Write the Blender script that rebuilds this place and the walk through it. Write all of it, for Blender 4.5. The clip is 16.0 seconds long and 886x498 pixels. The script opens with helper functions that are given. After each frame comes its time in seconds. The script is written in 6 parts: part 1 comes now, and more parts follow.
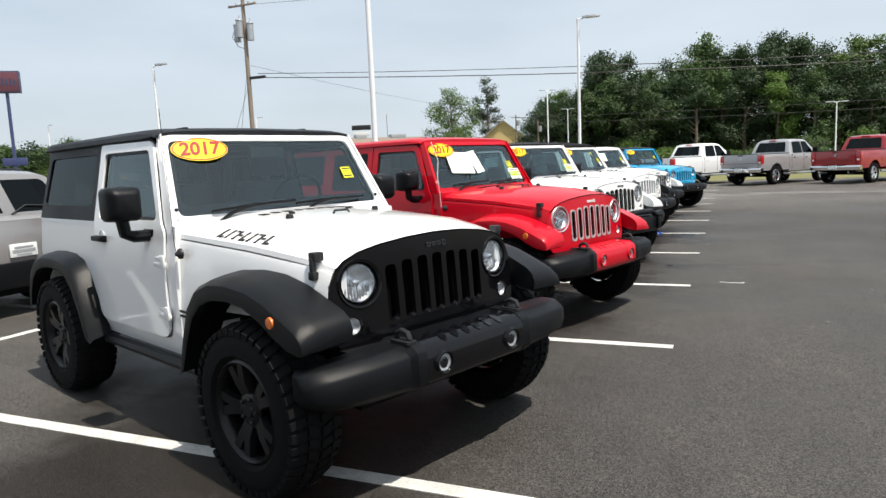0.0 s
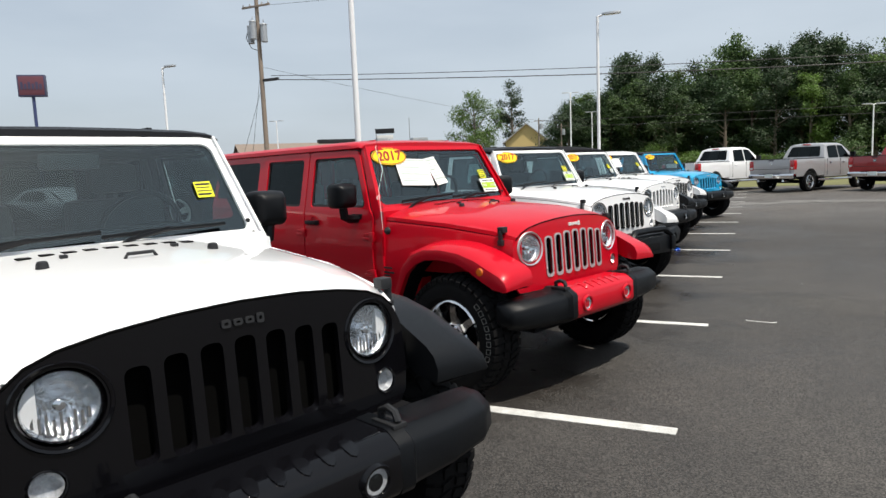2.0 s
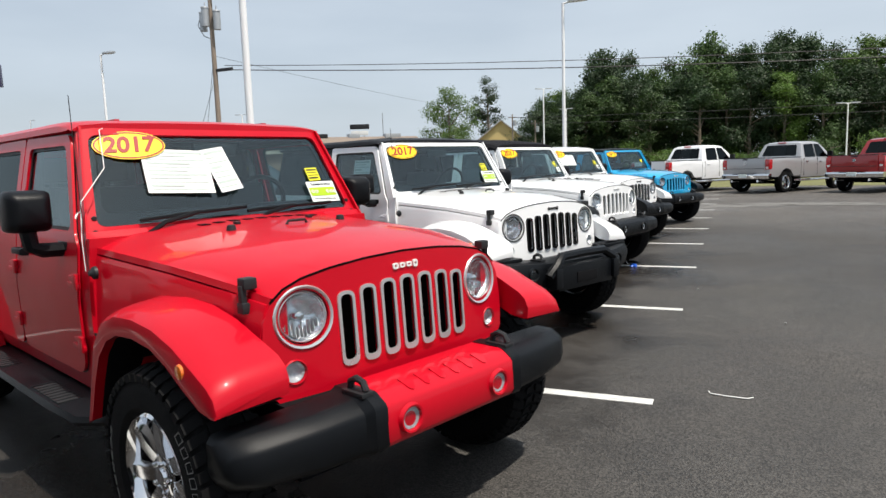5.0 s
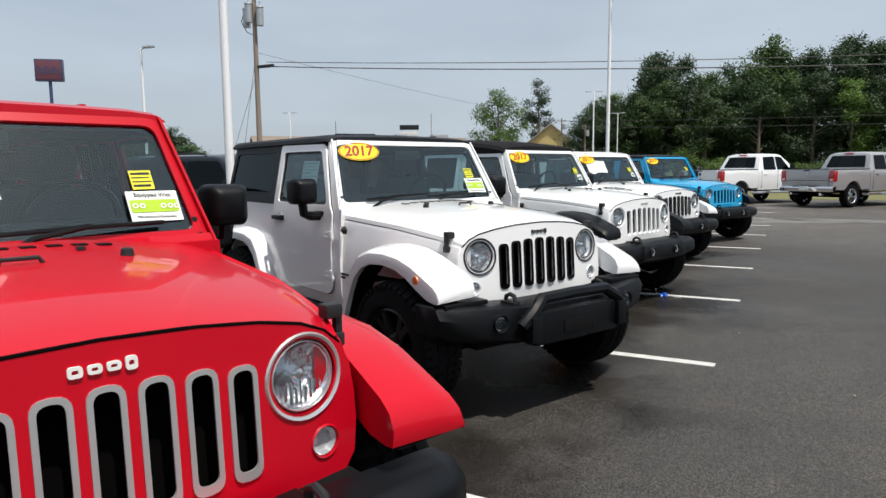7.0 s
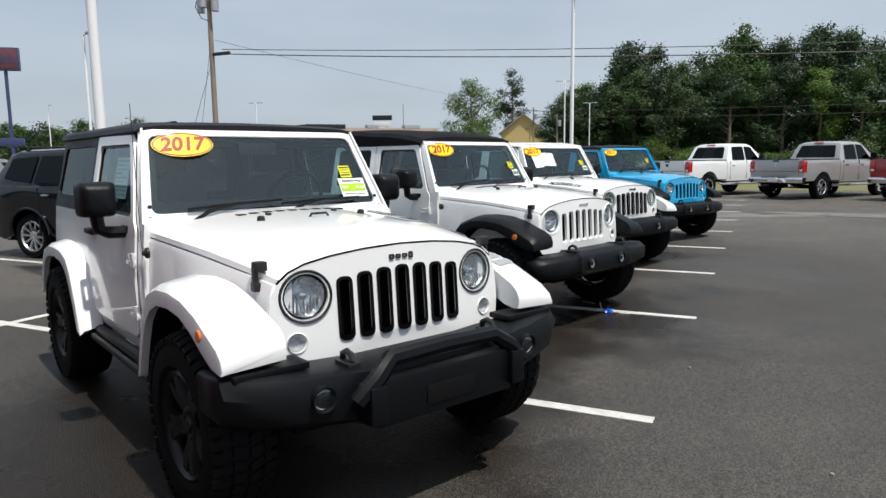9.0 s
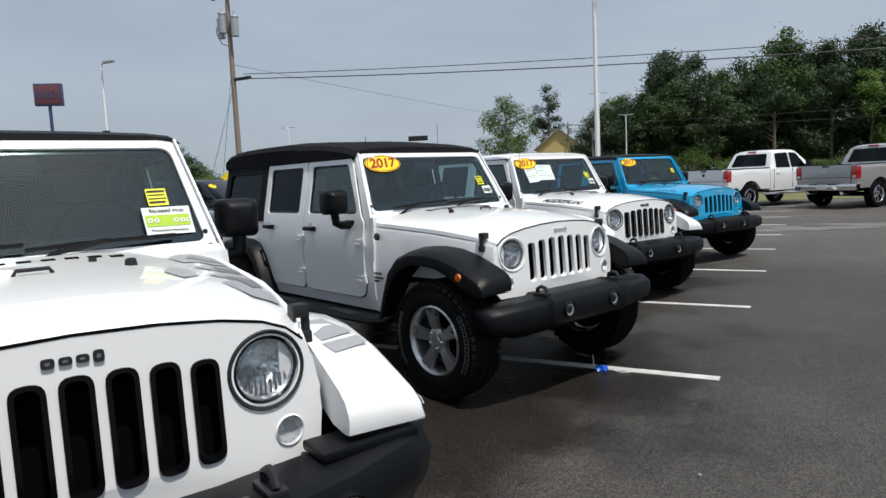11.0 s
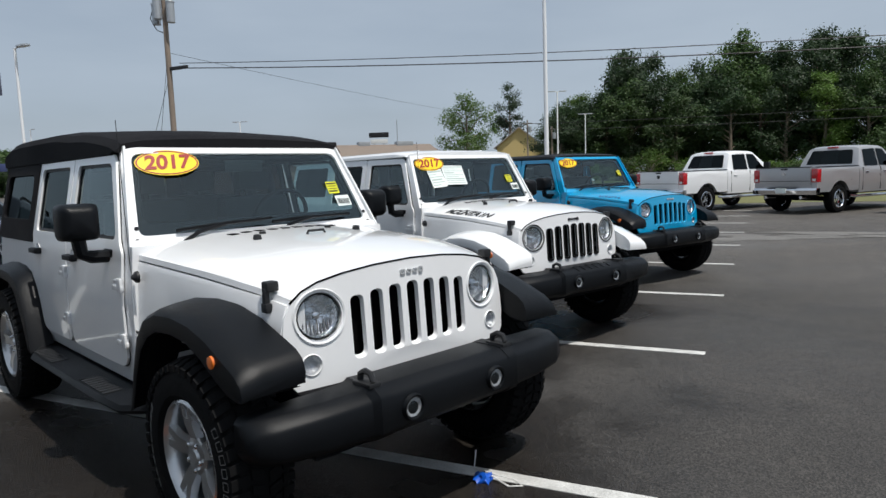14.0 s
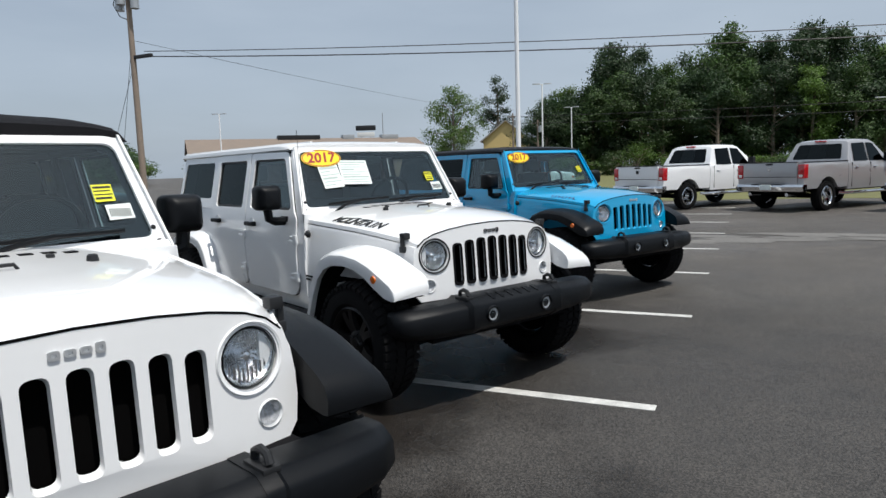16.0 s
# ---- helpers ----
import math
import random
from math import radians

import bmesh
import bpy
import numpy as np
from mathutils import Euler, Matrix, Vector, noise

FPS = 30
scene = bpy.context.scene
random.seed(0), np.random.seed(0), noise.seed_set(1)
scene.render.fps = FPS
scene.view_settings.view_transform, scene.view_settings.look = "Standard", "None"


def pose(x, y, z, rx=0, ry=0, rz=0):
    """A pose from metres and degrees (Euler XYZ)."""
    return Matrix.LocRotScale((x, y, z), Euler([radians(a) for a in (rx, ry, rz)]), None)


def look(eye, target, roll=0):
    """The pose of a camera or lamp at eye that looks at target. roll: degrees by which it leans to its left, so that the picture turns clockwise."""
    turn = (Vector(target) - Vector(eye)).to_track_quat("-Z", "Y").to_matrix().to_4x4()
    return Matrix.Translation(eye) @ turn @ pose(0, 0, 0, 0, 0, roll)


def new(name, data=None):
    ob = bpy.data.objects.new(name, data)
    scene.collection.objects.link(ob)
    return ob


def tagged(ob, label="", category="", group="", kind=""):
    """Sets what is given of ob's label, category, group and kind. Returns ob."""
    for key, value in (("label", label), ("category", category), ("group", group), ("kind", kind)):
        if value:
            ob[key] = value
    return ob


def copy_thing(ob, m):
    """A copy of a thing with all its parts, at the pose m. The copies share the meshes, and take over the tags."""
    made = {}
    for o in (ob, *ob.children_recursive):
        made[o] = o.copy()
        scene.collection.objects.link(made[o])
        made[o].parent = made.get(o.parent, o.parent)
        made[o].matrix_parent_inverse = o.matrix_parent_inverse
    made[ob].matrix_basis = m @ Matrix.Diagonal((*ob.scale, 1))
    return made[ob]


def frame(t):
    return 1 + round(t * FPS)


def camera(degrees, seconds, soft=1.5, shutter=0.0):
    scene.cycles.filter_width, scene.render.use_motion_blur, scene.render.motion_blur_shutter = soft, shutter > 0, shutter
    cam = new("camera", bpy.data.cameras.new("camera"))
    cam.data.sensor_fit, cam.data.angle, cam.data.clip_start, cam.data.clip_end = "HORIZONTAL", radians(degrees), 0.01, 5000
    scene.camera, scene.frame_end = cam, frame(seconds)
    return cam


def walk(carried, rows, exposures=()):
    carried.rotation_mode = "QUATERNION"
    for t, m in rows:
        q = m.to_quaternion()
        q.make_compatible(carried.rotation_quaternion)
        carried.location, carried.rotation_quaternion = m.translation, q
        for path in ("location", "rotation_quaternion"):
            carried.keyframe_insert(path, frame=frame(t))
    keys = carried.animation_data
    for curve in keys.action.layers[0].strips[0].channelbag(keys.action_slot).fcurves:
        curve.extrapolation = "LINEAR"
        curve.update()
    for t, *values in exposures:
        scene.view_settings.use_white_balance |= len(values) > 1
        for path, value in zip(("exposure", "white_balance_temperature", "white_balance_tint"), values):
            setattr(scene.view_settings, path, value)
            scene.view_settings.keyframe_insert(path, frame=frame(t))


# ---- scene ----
cam = camera(67.0, 16.0)
PATH = [
    (0, (0.086, -1.134, 1.501), (-0.694, 0.691, 1.254), -2.45),
    (0.5, (0.148, -0.741, 1.507), (-0.741, 1.036, 1.286), -1.94),
    (1, (0.117, -0.367, 1.507), (-0.751, 1.418, 1.263), 0.09),
    (1.5, (0.055, 0.031, 1.529), (-0.714, 1.858, 1.264), -2.67),
    (2, (0.100, 0.455, 1.531), (-0.748, 2.252, 1.297), -2.32),
    (2.5, (0.042, 0.854, 1.519), (-0.767, 2.665, 1.263), -0.78),
    (3, (-0.006, 1.280, 1.532), (-0.686, 3.144, 1.281), -3.02),
    (3.5, (0.058, 1.686, 1.522), (-0.737, 3.508, 1.300), -2.52),
    (4, (0.036, 2.037, 1.507), (-0.729, 3.867, 1.247), -0.88),
    (4.5, (0.048, 2.424, 1.525), (-0.653, 4.278, 1.255), -2.45),
    (4.7, (0.101, 2.565, 1.505), (-0.637, 4.406, 1.249), -2.50),
    (6.8, (0.177, 4.226, 1.535), (-0.736, 5.990, 1.297), 0.10),
    (7, (0.167, 4.345, 1.519), (-0.750, 6.107, 1.282), -0.44),
    (7.5, (0.138, 4.701, 1.559), (-0.695, 6.505, 1.328), -0.38),
    (8, (0.228, 5.067, 1.530), (-0.682, 6.836, 1.323), -2.14),
    (8.5, (0.247, 5.418, 1.535), (-0.707, 7.159, 1.293), -0.73),
    (9, (0.225, 5.788, 1.556), (-0.628, 7.577, 1.291), -0.68),
    (9.2, (0.175, 5.908, 1.548), (-0.639, 7.715, 1.278), -2.10),
    (11.3, (0.276, 7.652, 1.505), (-0.726, 9.370, 1.294), -1.60),
    (11.5, (0.254, 7.666, 1.507), (-0.742, 9.386, 1.282), -0.27),
    (12, (0.207, 8.024, 1.547), (-0.744, 9.768, 1.308), 0.44),
    (12.5, (0.190, 8.429, 1.530), (-0.749, 10.179, 1.296), -2.09),
    (13, (0.236, 8.796, 1.552), (-0.795, 10.497, 1.346), -1.64),
    (13.5, (0.161, 9.144, 1.517), (-0.779, 10.897, 1.317), -0.46),
    (14, (0.137, 9.515, 1.537), (-0.730, 11.304, 1.319), -1.98),
    (14.5, (0.267, 9.892, 1.549), (-0.668, 11.650, 1.366), -2.32),
    (15, (0.151, 10.327, 1.512), (-0.666, 12.140, 1.300), -0.51),
    (15.5, (0.143, 10.666, 1.539), (-0.605, 12.506, 1.306), -2.02),
    (16, (0.237, 11.064, 1.544), (-0.602, 12.864, 1.306), -1.83),
]
walk(cam, [(t, look(eye, target, roll)) for t, eye, target, roll in PATH],
     [(0, 0.48, 6800, 10), (1.5, 0.3, 6750, 10), (3.5, 0.12, 6700, 10), (4.5, 0.32, 6700, 10), (7, 0.1, 6600, 10), (9, 0.08, 6550, 10), (11.5, -0.22, 6400, 10), (13, -0.26, 6350, 10), (16, -0.12, 6350, 10)])

# ---- light ----
SUN_ELEV, SUN_FROM = 67.0, 108.0     # degrees; bearing the sun stands at, clockwise from +y
world = bpy.data.worlds.new("sky")
scene.world = world
world.use_nodes = True
wn, wl = world.node_tree.nodes, world.node_tree.links
sky = wn.new("ShaderNodeTexSky")
sky.sky_type = "NISHITA"
sky.sun_disc = False
sky.sun_elevation, sky.sun_rotation = radians(SUN_ELEV), radians(SUN_FROM)
sky.air_density, sky.dust_density, sky.ozone_density = 1.0, 3.0, 1.0
# thin high cloud: pale veil over the sky, in soft streaks
coord = wn.new("ShaderNodeTexCoord")
stretch = wn.new("ShaderNodeMapping")
stretch.inputs["Scale"].default_value = (1.2, 1.2, 5.0)
wl.new(coord.outputs["Generated"], stretch.inputs["Vector"])
veil = wn.new("ShaderNodeTexNoise")
veil.inputs["Scale"].default_value, veil.inputs["Detail"].default_value = 1.8, 5.0
wl.new(stretch.outputs[0], veil.inputs["Vector"])
veil_ramp = wn.new("ShaderNodeValToRGB")
veil_ramp.color_ramp.elements[0].position, veil_ramp.color_ramp.elements[1].position = 0.3, 0.75
veil_ramp.color_ramp.elements[0].color, veil_ramp.color_ramp.elements[1].color = (0.62, 0.62, 0.62, 1), (0.92, 0.92, 0.92, 1)
wl.new(veil.outputs["Fac"], veil_ramp.inputs["Fac"])
veil_mix = wn.new("ShaderNodeMixRGB")
veil_mix.inputs["Color2"].default_value = (5.7, 6.6, 7.6, 1)
wl.new(veil_ramp.outputs["Color"], veil_mix.inputs["Fac"])
wl.new(sky.outputs["Color"], veil_mix.inputs["Color1"])
wl.new(veil_mix.outputs["Color"], wn["Background"].inputs["Color"])
wn["Background"].inputs["Strength"].default_value = 0.095
sun = new("sun", bpy.data.lights.new("sun", "SUN"))
sun.data.energy, sun.data.angle, sun.data.color = 4.6, radians(1.0), (1.0, 0.95, 0.87)
_e, _b = radians(SUN_ELEV), radians(SUN_FROM)
sun.matrix_world = look((30 * math.sin(_b) * math.cos(_e), 30 * math.cos(_b) * math.cos(_e), 30 * math.sin(_e)), (0, 0, 0))


# ---- materials ----
def material(name, color, rough=0.5, metal=0.0, vary=0.08, scale=6.0, bump=0.0, bump_scale=60.0, coat=0.0, per_object=False, spec=0.5):
    """A principled material with two scales of variation and an optional fine relief."""
    m = bpy.data.materials.new(name)
    m.use_nodes = True
    n, l = m.node_tree.nodes, m.node_tree.links
    b = n["Principled BSDF"]
    b.inputs["Roughness"].default_value, b.inputs["Metallic"].default_value = rough, metal
    b.inputs["Specular IOR Level"].default_value = spec
    b.inputs["Coat Weight"].default_value, b.inputs["Coat Roughness"].default_value = coat, 0.04
    tc = n.new("ShaderNodeTexCoord")
    big, fine = n.new("ShaderNodeTexNoise"), n.new("ShaderNodeTexNoise")
    big.inputs["Scale"].default_value, big.inputs["Detail"].default_value = scale * 0.3, 4
    fine.inputs["Scale"].default_value, fine.inputs["Detail"].default_value = scale * 4, 6
    add = n.new("ShaderNodeMath")
    add.operation = "ADD"
    l.new(tc.outputs["Object"], big.inputs["Vector"])
    l.new(tc.outputs["Object"], fine.inputs["Vector"])
    l.new(big.outputs["Fac"], add.inputs[0])
    l.new(fine.outputs["Fac"], add.inputs[1])
    ramp = n.new("ShaderNodeMapRange")
    ramp.inputs["From Min"].default_value, ramp.inputs["From Max"].default_value = 0.6, 1.4
    ramp.inputs["To Min"].default_value, ramp.inputs["To Max"].default_value = 1 - vary, 1 + vary
    l.new(add.outputs[0], ramp.inputs["Value"])
    mul = n.new("ShaderNodeVectorMath")
    mul.operation = "SCALE"
    mul.inputs[0].default_value = color[:3]
    l.new(ramp.outputs[0], mul.inputs["Scale"])
    out = mul.outputs[0]
    if per_object:
        info = n.new("ShaderNodeObjectInfo")
        rr = n.new("ShaderNodeMapRange")
        rr.inputs["To Min"].default_value, rr.inputs["To Max"].default_value = 0.75, 1.25
        l.new(info.outputs["Random"], rr.inputs["Value"])
        m2 = n.new("ShaderNodeVectorMath")
        m2.operation = "SCALE"
        l.new(out, m2.inputs[0])
        l.new(rr.outputs[0], m2.inputs["Scale"])
        out = m2.outputs[0]
    l.new(out, b.inputs["Base Color"])
    rv = n.new("ShaderNodeMapRange")
    rv.inputs["From Min"].default_value, rv.inputs["From Max"].default_value = 0.3, 0.7
    rv.inputs["To Min"].default_value, rv.inputs["To Max"].default_value = rough * 0.85, min(1, rough * 1.15)
    l.new(big.outputs["Fac"], rv.inputs["Value"])
    l.new(rv.outputs[0], b.inputs["Roughness"])
    if bump:
        grain = n.new("ShaderNodeTexNoise")
        grain.inputs["Scale"].default_value, grain.inputs["Detail"].default_value = bump_scale, 4
        l.new(tc.outputs["Object"], grain.inputs["Vector"])
        bp = n.new("ShaderNodeBump")
        bp.inputs["Strength"].default_value, bp.inputs["Distance"].default_value = bump, 0.01
        l.new(grain.outputs["Fac"], bp.inputs["Height"])
        l.new(bp.outputs[0], b.inputs["Normal"])
    return m


def glass_material(name, tint, base=0.05, most=0.95):
    """Thin pane: tinted see-through with a mirror sheen that grows at grazing angles."""
    m = bpy.data.materials.new(name)
    m.use_nodes = True
    n, l = m.node_tree.nodes, m.node_tree.links
    n.remove(n["Principled BSDF"])
    clear, shine, mix = n.new("ShaderNodeBsdfTransparent"), n.new("ShaderNodeBsdfGlossy"), n.new("ShaderNodeMixShader")
    edge_on, power, gain = n.new("ShaderNodeLayerWeight"), n.new("ShaderNodeMath"), n.new("ShaderNodeMath")
    shine.inputs["Color"].default_value = (0.84, 0.97, 1.0, 1)
    clear.inputs["Color"].default_value = (*tint, 1)
    shine.inputs["Roughness"].default_value = 0.02
    edge_on.inputs["Blend"].default_value = 0.5
    power.operation, gain.operation = "POWER", "MULTIPLY_ADD"
    power.inputs[1].default_value, gain.inputs[1].default_value, gain.inputs[2].default_value = 5.0, most - base, base
    l.new(edge_on.outputs["Facing"], power.inputs[0])
    l.new(power.outputs[0], gain.inputs[0])
    l.new(gain.outputs[0], mix.inputs[0])
    l.new(clear.outputs[0], mix.inputs[1])
    l.new(shine.outputs[0], mix.inputs[2])
    l.new(mix.outputs[0], n["Material Output"].inputs["Surface"])
    return m


M = {
    "white": material("white_paint", (0.83, 0.84, 0.85), 0.32, coat=0.9, vary=0.015),
    "red": material("red_paint", (0.47, 0.002, 0.013), 0.4, spec=0.12, coat=0.45, vary=0.03),
    "blue": material("blue_paint", (0.0, 0.33, 0.62), 0.32, coat=1.0, vary=0.03),
    "black": material("black_paint", (0.003, 0.004, 0.008), 0.2, spec=0.1, coat=0.75, vary=0.05),
    "silver": material("silver_paint", (0.40, 0.40, 0.41), 0.32, metal=0.3, coat=1.0, vary=0.03),
    "pewter": material("pewter_paint", (0.24, 0.24, 0.245), 0.35, metal=0.3, coat=0.8, vary=0.03),
    "grey": material("grey_paint", (0.20, 0.19, 0.18), 0.3, metal=0.5, coat=1.0, vary=0.03),
    "darkred": material("dark_red_paint", (0.31, 0.004, 0.008), 0.3, coat=1.0, vary=0.03),
    "plastic": material("grained_black_plastic", (0.0032, 0.0040, 0.0054), 0.42, spec=0.20, vary=0.12, bump=0.12, bump_scale=420),
    "topshell": material("matte_black_hardtop", (0.009, 0.010, 0.013), 0.5, spec=0.25, vary=0.1, bump=0.3, bump_scale=300),
    "gloss": material("gloss_black", (0.003, 0.003, 0.004), 0.14, spec=0.2, coat=0.22, vary=0.05),
    "satinblack": material("satin_black_alloy", (0.004, 0.004, 0.005), 0.35, spec=0.3, vary=0.05),
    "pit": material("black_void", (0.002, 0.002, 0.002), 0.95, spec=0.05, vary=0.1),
    "dark": material("dark_underbody", (0.006, 0.006, 0.007), 0.9, spec=0.1, vary=0.2),
    "cloth": material("black_canvas", (0.010, 0.010, 0.012), 0.85, spec=0.15, vary=0.15, bump=0.6, bump_scale=500),
    "rubber": material("tyre_rubber", (0.0065, 0.0065, 0.007), 0.8, spec=0.12, vary=0.2, bump=0.3, bump_scale=200),
    "alloy": material("silver_alloy", (0.55, 0.56, 0.57), 0.28, metal=0.85, vary=0.05),
    "chrome": material("chrome", (0.75, 0.76, 0.78), 0.09, metal=1.0, vary=0.03),
    "satin": material("satin_silver", (0.62, 0.63, 0.64), 0.3, metal=0.7, vary=0.03),
    "lampsteel": material("lamp_reflector", (0.80, 0.82, 0.84), 0.16, metal=1.0, vary=0.25, bump=1.0, bump_scale=48),
    "signalglass": material("grey_signal_lens", (0.48, 0.49, 0.51), 0.25, metal=0.3, vary=0.4, scale=30, coat=1.0),
    "amber": material("amber_lens", (0.75, 0.16, 0.01), 0.2, coat=1.0, vary=0.1),
    "redlens": material("red_lens", (0.45, 0.01, 0.015), 0.15, coat=1.0, vary=0.1),
    "seat": material("dark_seat_cloth", (0.05, 0.055, 0.058), 0.8, vary=0.15),
    "yellow": material("sticker_yellow", (0.90, 0.66, 0.005), 0.45, vary=0.03),
    "tagyellow": material("tag_yellow", (0.75, 0.74, 0.02), 0.5, vary=0.04),
    "stred": material("sticker_red", (0.32, 0.012, 0.010), 0.45, vary=0.05),
    "paper": material("paper_white", (0.74, 0.80, 0.78), 0.6, vary=0.04),
    "print": material("pale_green_print", (0.42, 0.50, 0.47), 0.6, vary=0.1),
    "lime": material("label_green", (0.36, 0.56, 0.01), 0.5, vary=0.04),
    "ink": material("dark_ink", (0.018, 0.019, 0.021), 0.5, spec=0.3, vary=0.1),
    "decalgrey": material("grey_decal", (0.30, 0.31, 0.33), 0.4, vary=0.1),
    "decaldark": material("dark_grey_decal", (0.17, 0.175, 0.185), 0.4, vary=0.1),
    "whitemark": material("raised_white_mark", (0.22, 0.22, 0.215), 0.7, vary=0.2),
    "galv": material("galvanised_steel", (0.42, 0.44, 0.46), 0.45, metal=0.5, vary=0.1),
    "polewhite": material("white_pole_paint", (0.88, 0.89, 0.90), 0.4, vary=0.03),
    "polewood": material("weathered_pole_wood", (0.25, 0.20, 0.16), 0.85, vary=0.25, scale=3, bump=0.6, bump_scale=30),
    "wire": material("cable_black", (0.02, 0.02, 0.022), 0.6),
    "signblue": material("sign_blue", (0.045, 0.06, 0.15), 0.4, vary=0.1),
    "signred": material("sign_red", (0.14, 0.045, 0.06), 0.4, vary=0.25, scale=2),
    "signface": material("sign_indigo", (0.05, 0.05, 0.10), 0.4, vary=0.1),
    "bluetape": material("blue_plastic_film", (0.01, 0.10, 0.55), 0.35, vary=0.15),
    "orange": material("orange_rubber", (0.80, 0.16, 0.015), 0.45, vary=0.1),
    "string": material("white_string", (0.7, 0.7, 0.68), 0.7),
    "line": material("worn_line_paint", (0.56, 0.56, 0.54), 0.75, vary=0.32, scale=26, bump=0.8, bump_scale=160),
    "brickwall": material("brown_block_wall", (0.30, 0.20, 0.16), 0.8, vary=0.15, scale=2),
    "tan": material("tan_siding", (0.62, 0.47, 0.20), 0.7, vary=0.05, scale=2),
    "roofgrey": material("grey_roof", (0.36, 0.34, 0.32), 0.7, vary=0.1, scale=2),
    "roofbrown": material("brown_shingle_roof", (0.20, 0.16, 0.13), 0.85, vary=0.2, scale=3),
    "trimwhite": material("white_trim", (0.72, 0.72, 0.70), 0.5),
    "bark": material("tree_bark", (0.16, 0.13, 0.10), 0.9, vary=0.25, bump=0.8, bump_scale=12),
    "glass": glass_material("windscreen_glass", (0.58, 0.73, 0.74), 0.10),
    "tint": glass_material("tinted_glass", (0.07, 0.08, 0.085), 0.022, 0.5),
    "lens": glass_material("clear_lens", (0.92, 0.93, 0.94), 0.04),
}


def leaf_material(name, color):
    m = material(name, color, 0.6, vary=0.35, scale=0.6, per_object=True)
    n, l = m.node_tree.nodes, m.node_tree.links
    b = n["Principled BSDF"]
    src = b.inputs["Base Color"].links[0].from_socket
    geo = n.new("ShaderNodeNewGeometry")
    rr = n.new("ShaderNodeMapRange")
    rr.inputs["To Min"].default_value, rr.inputs["To Max"].default_value = 0.7, 1.3
    l.new(geo.outputs["Random Per Island"], rr.inputs["Value"])
    s = n.new("ShaderNodeVectorMath")
    s.operation = "SCALE"
    l.new(src, s.inputs[0])
    l.new(rr.outputs[0], s.inputs["Scale"])
    l.new(s.outputs[0], b.inputs["Base Color"])
    through_leaf = n.new("ShaderNodeBsdfTranslucent")
    l.new(s.outputs[0], through_leaf.inputs["Color"])
    mix = n.new("ShaderNodeMixShader")
    mix.inputs[0].default_value = 0.3
    l.new(b.outputs[0], mix.inputs[1])
    l.new(through_leaf.outputs[0], mix.inputs[2])
    l.new(mix.outputs[0], n["Material Output"].inputs["Surface"])
    return m


M["leaf"] = leaf_material("leaves_mid_green", (0.048, 0.092, 0.022))
M["leafdark"] = leaf_material("leaves_dark_green", (0.028, 0.058, 0.019))
M["leaflight"] = leaf_material("leaves_light_green", (0.082, 0.148, 0.024))


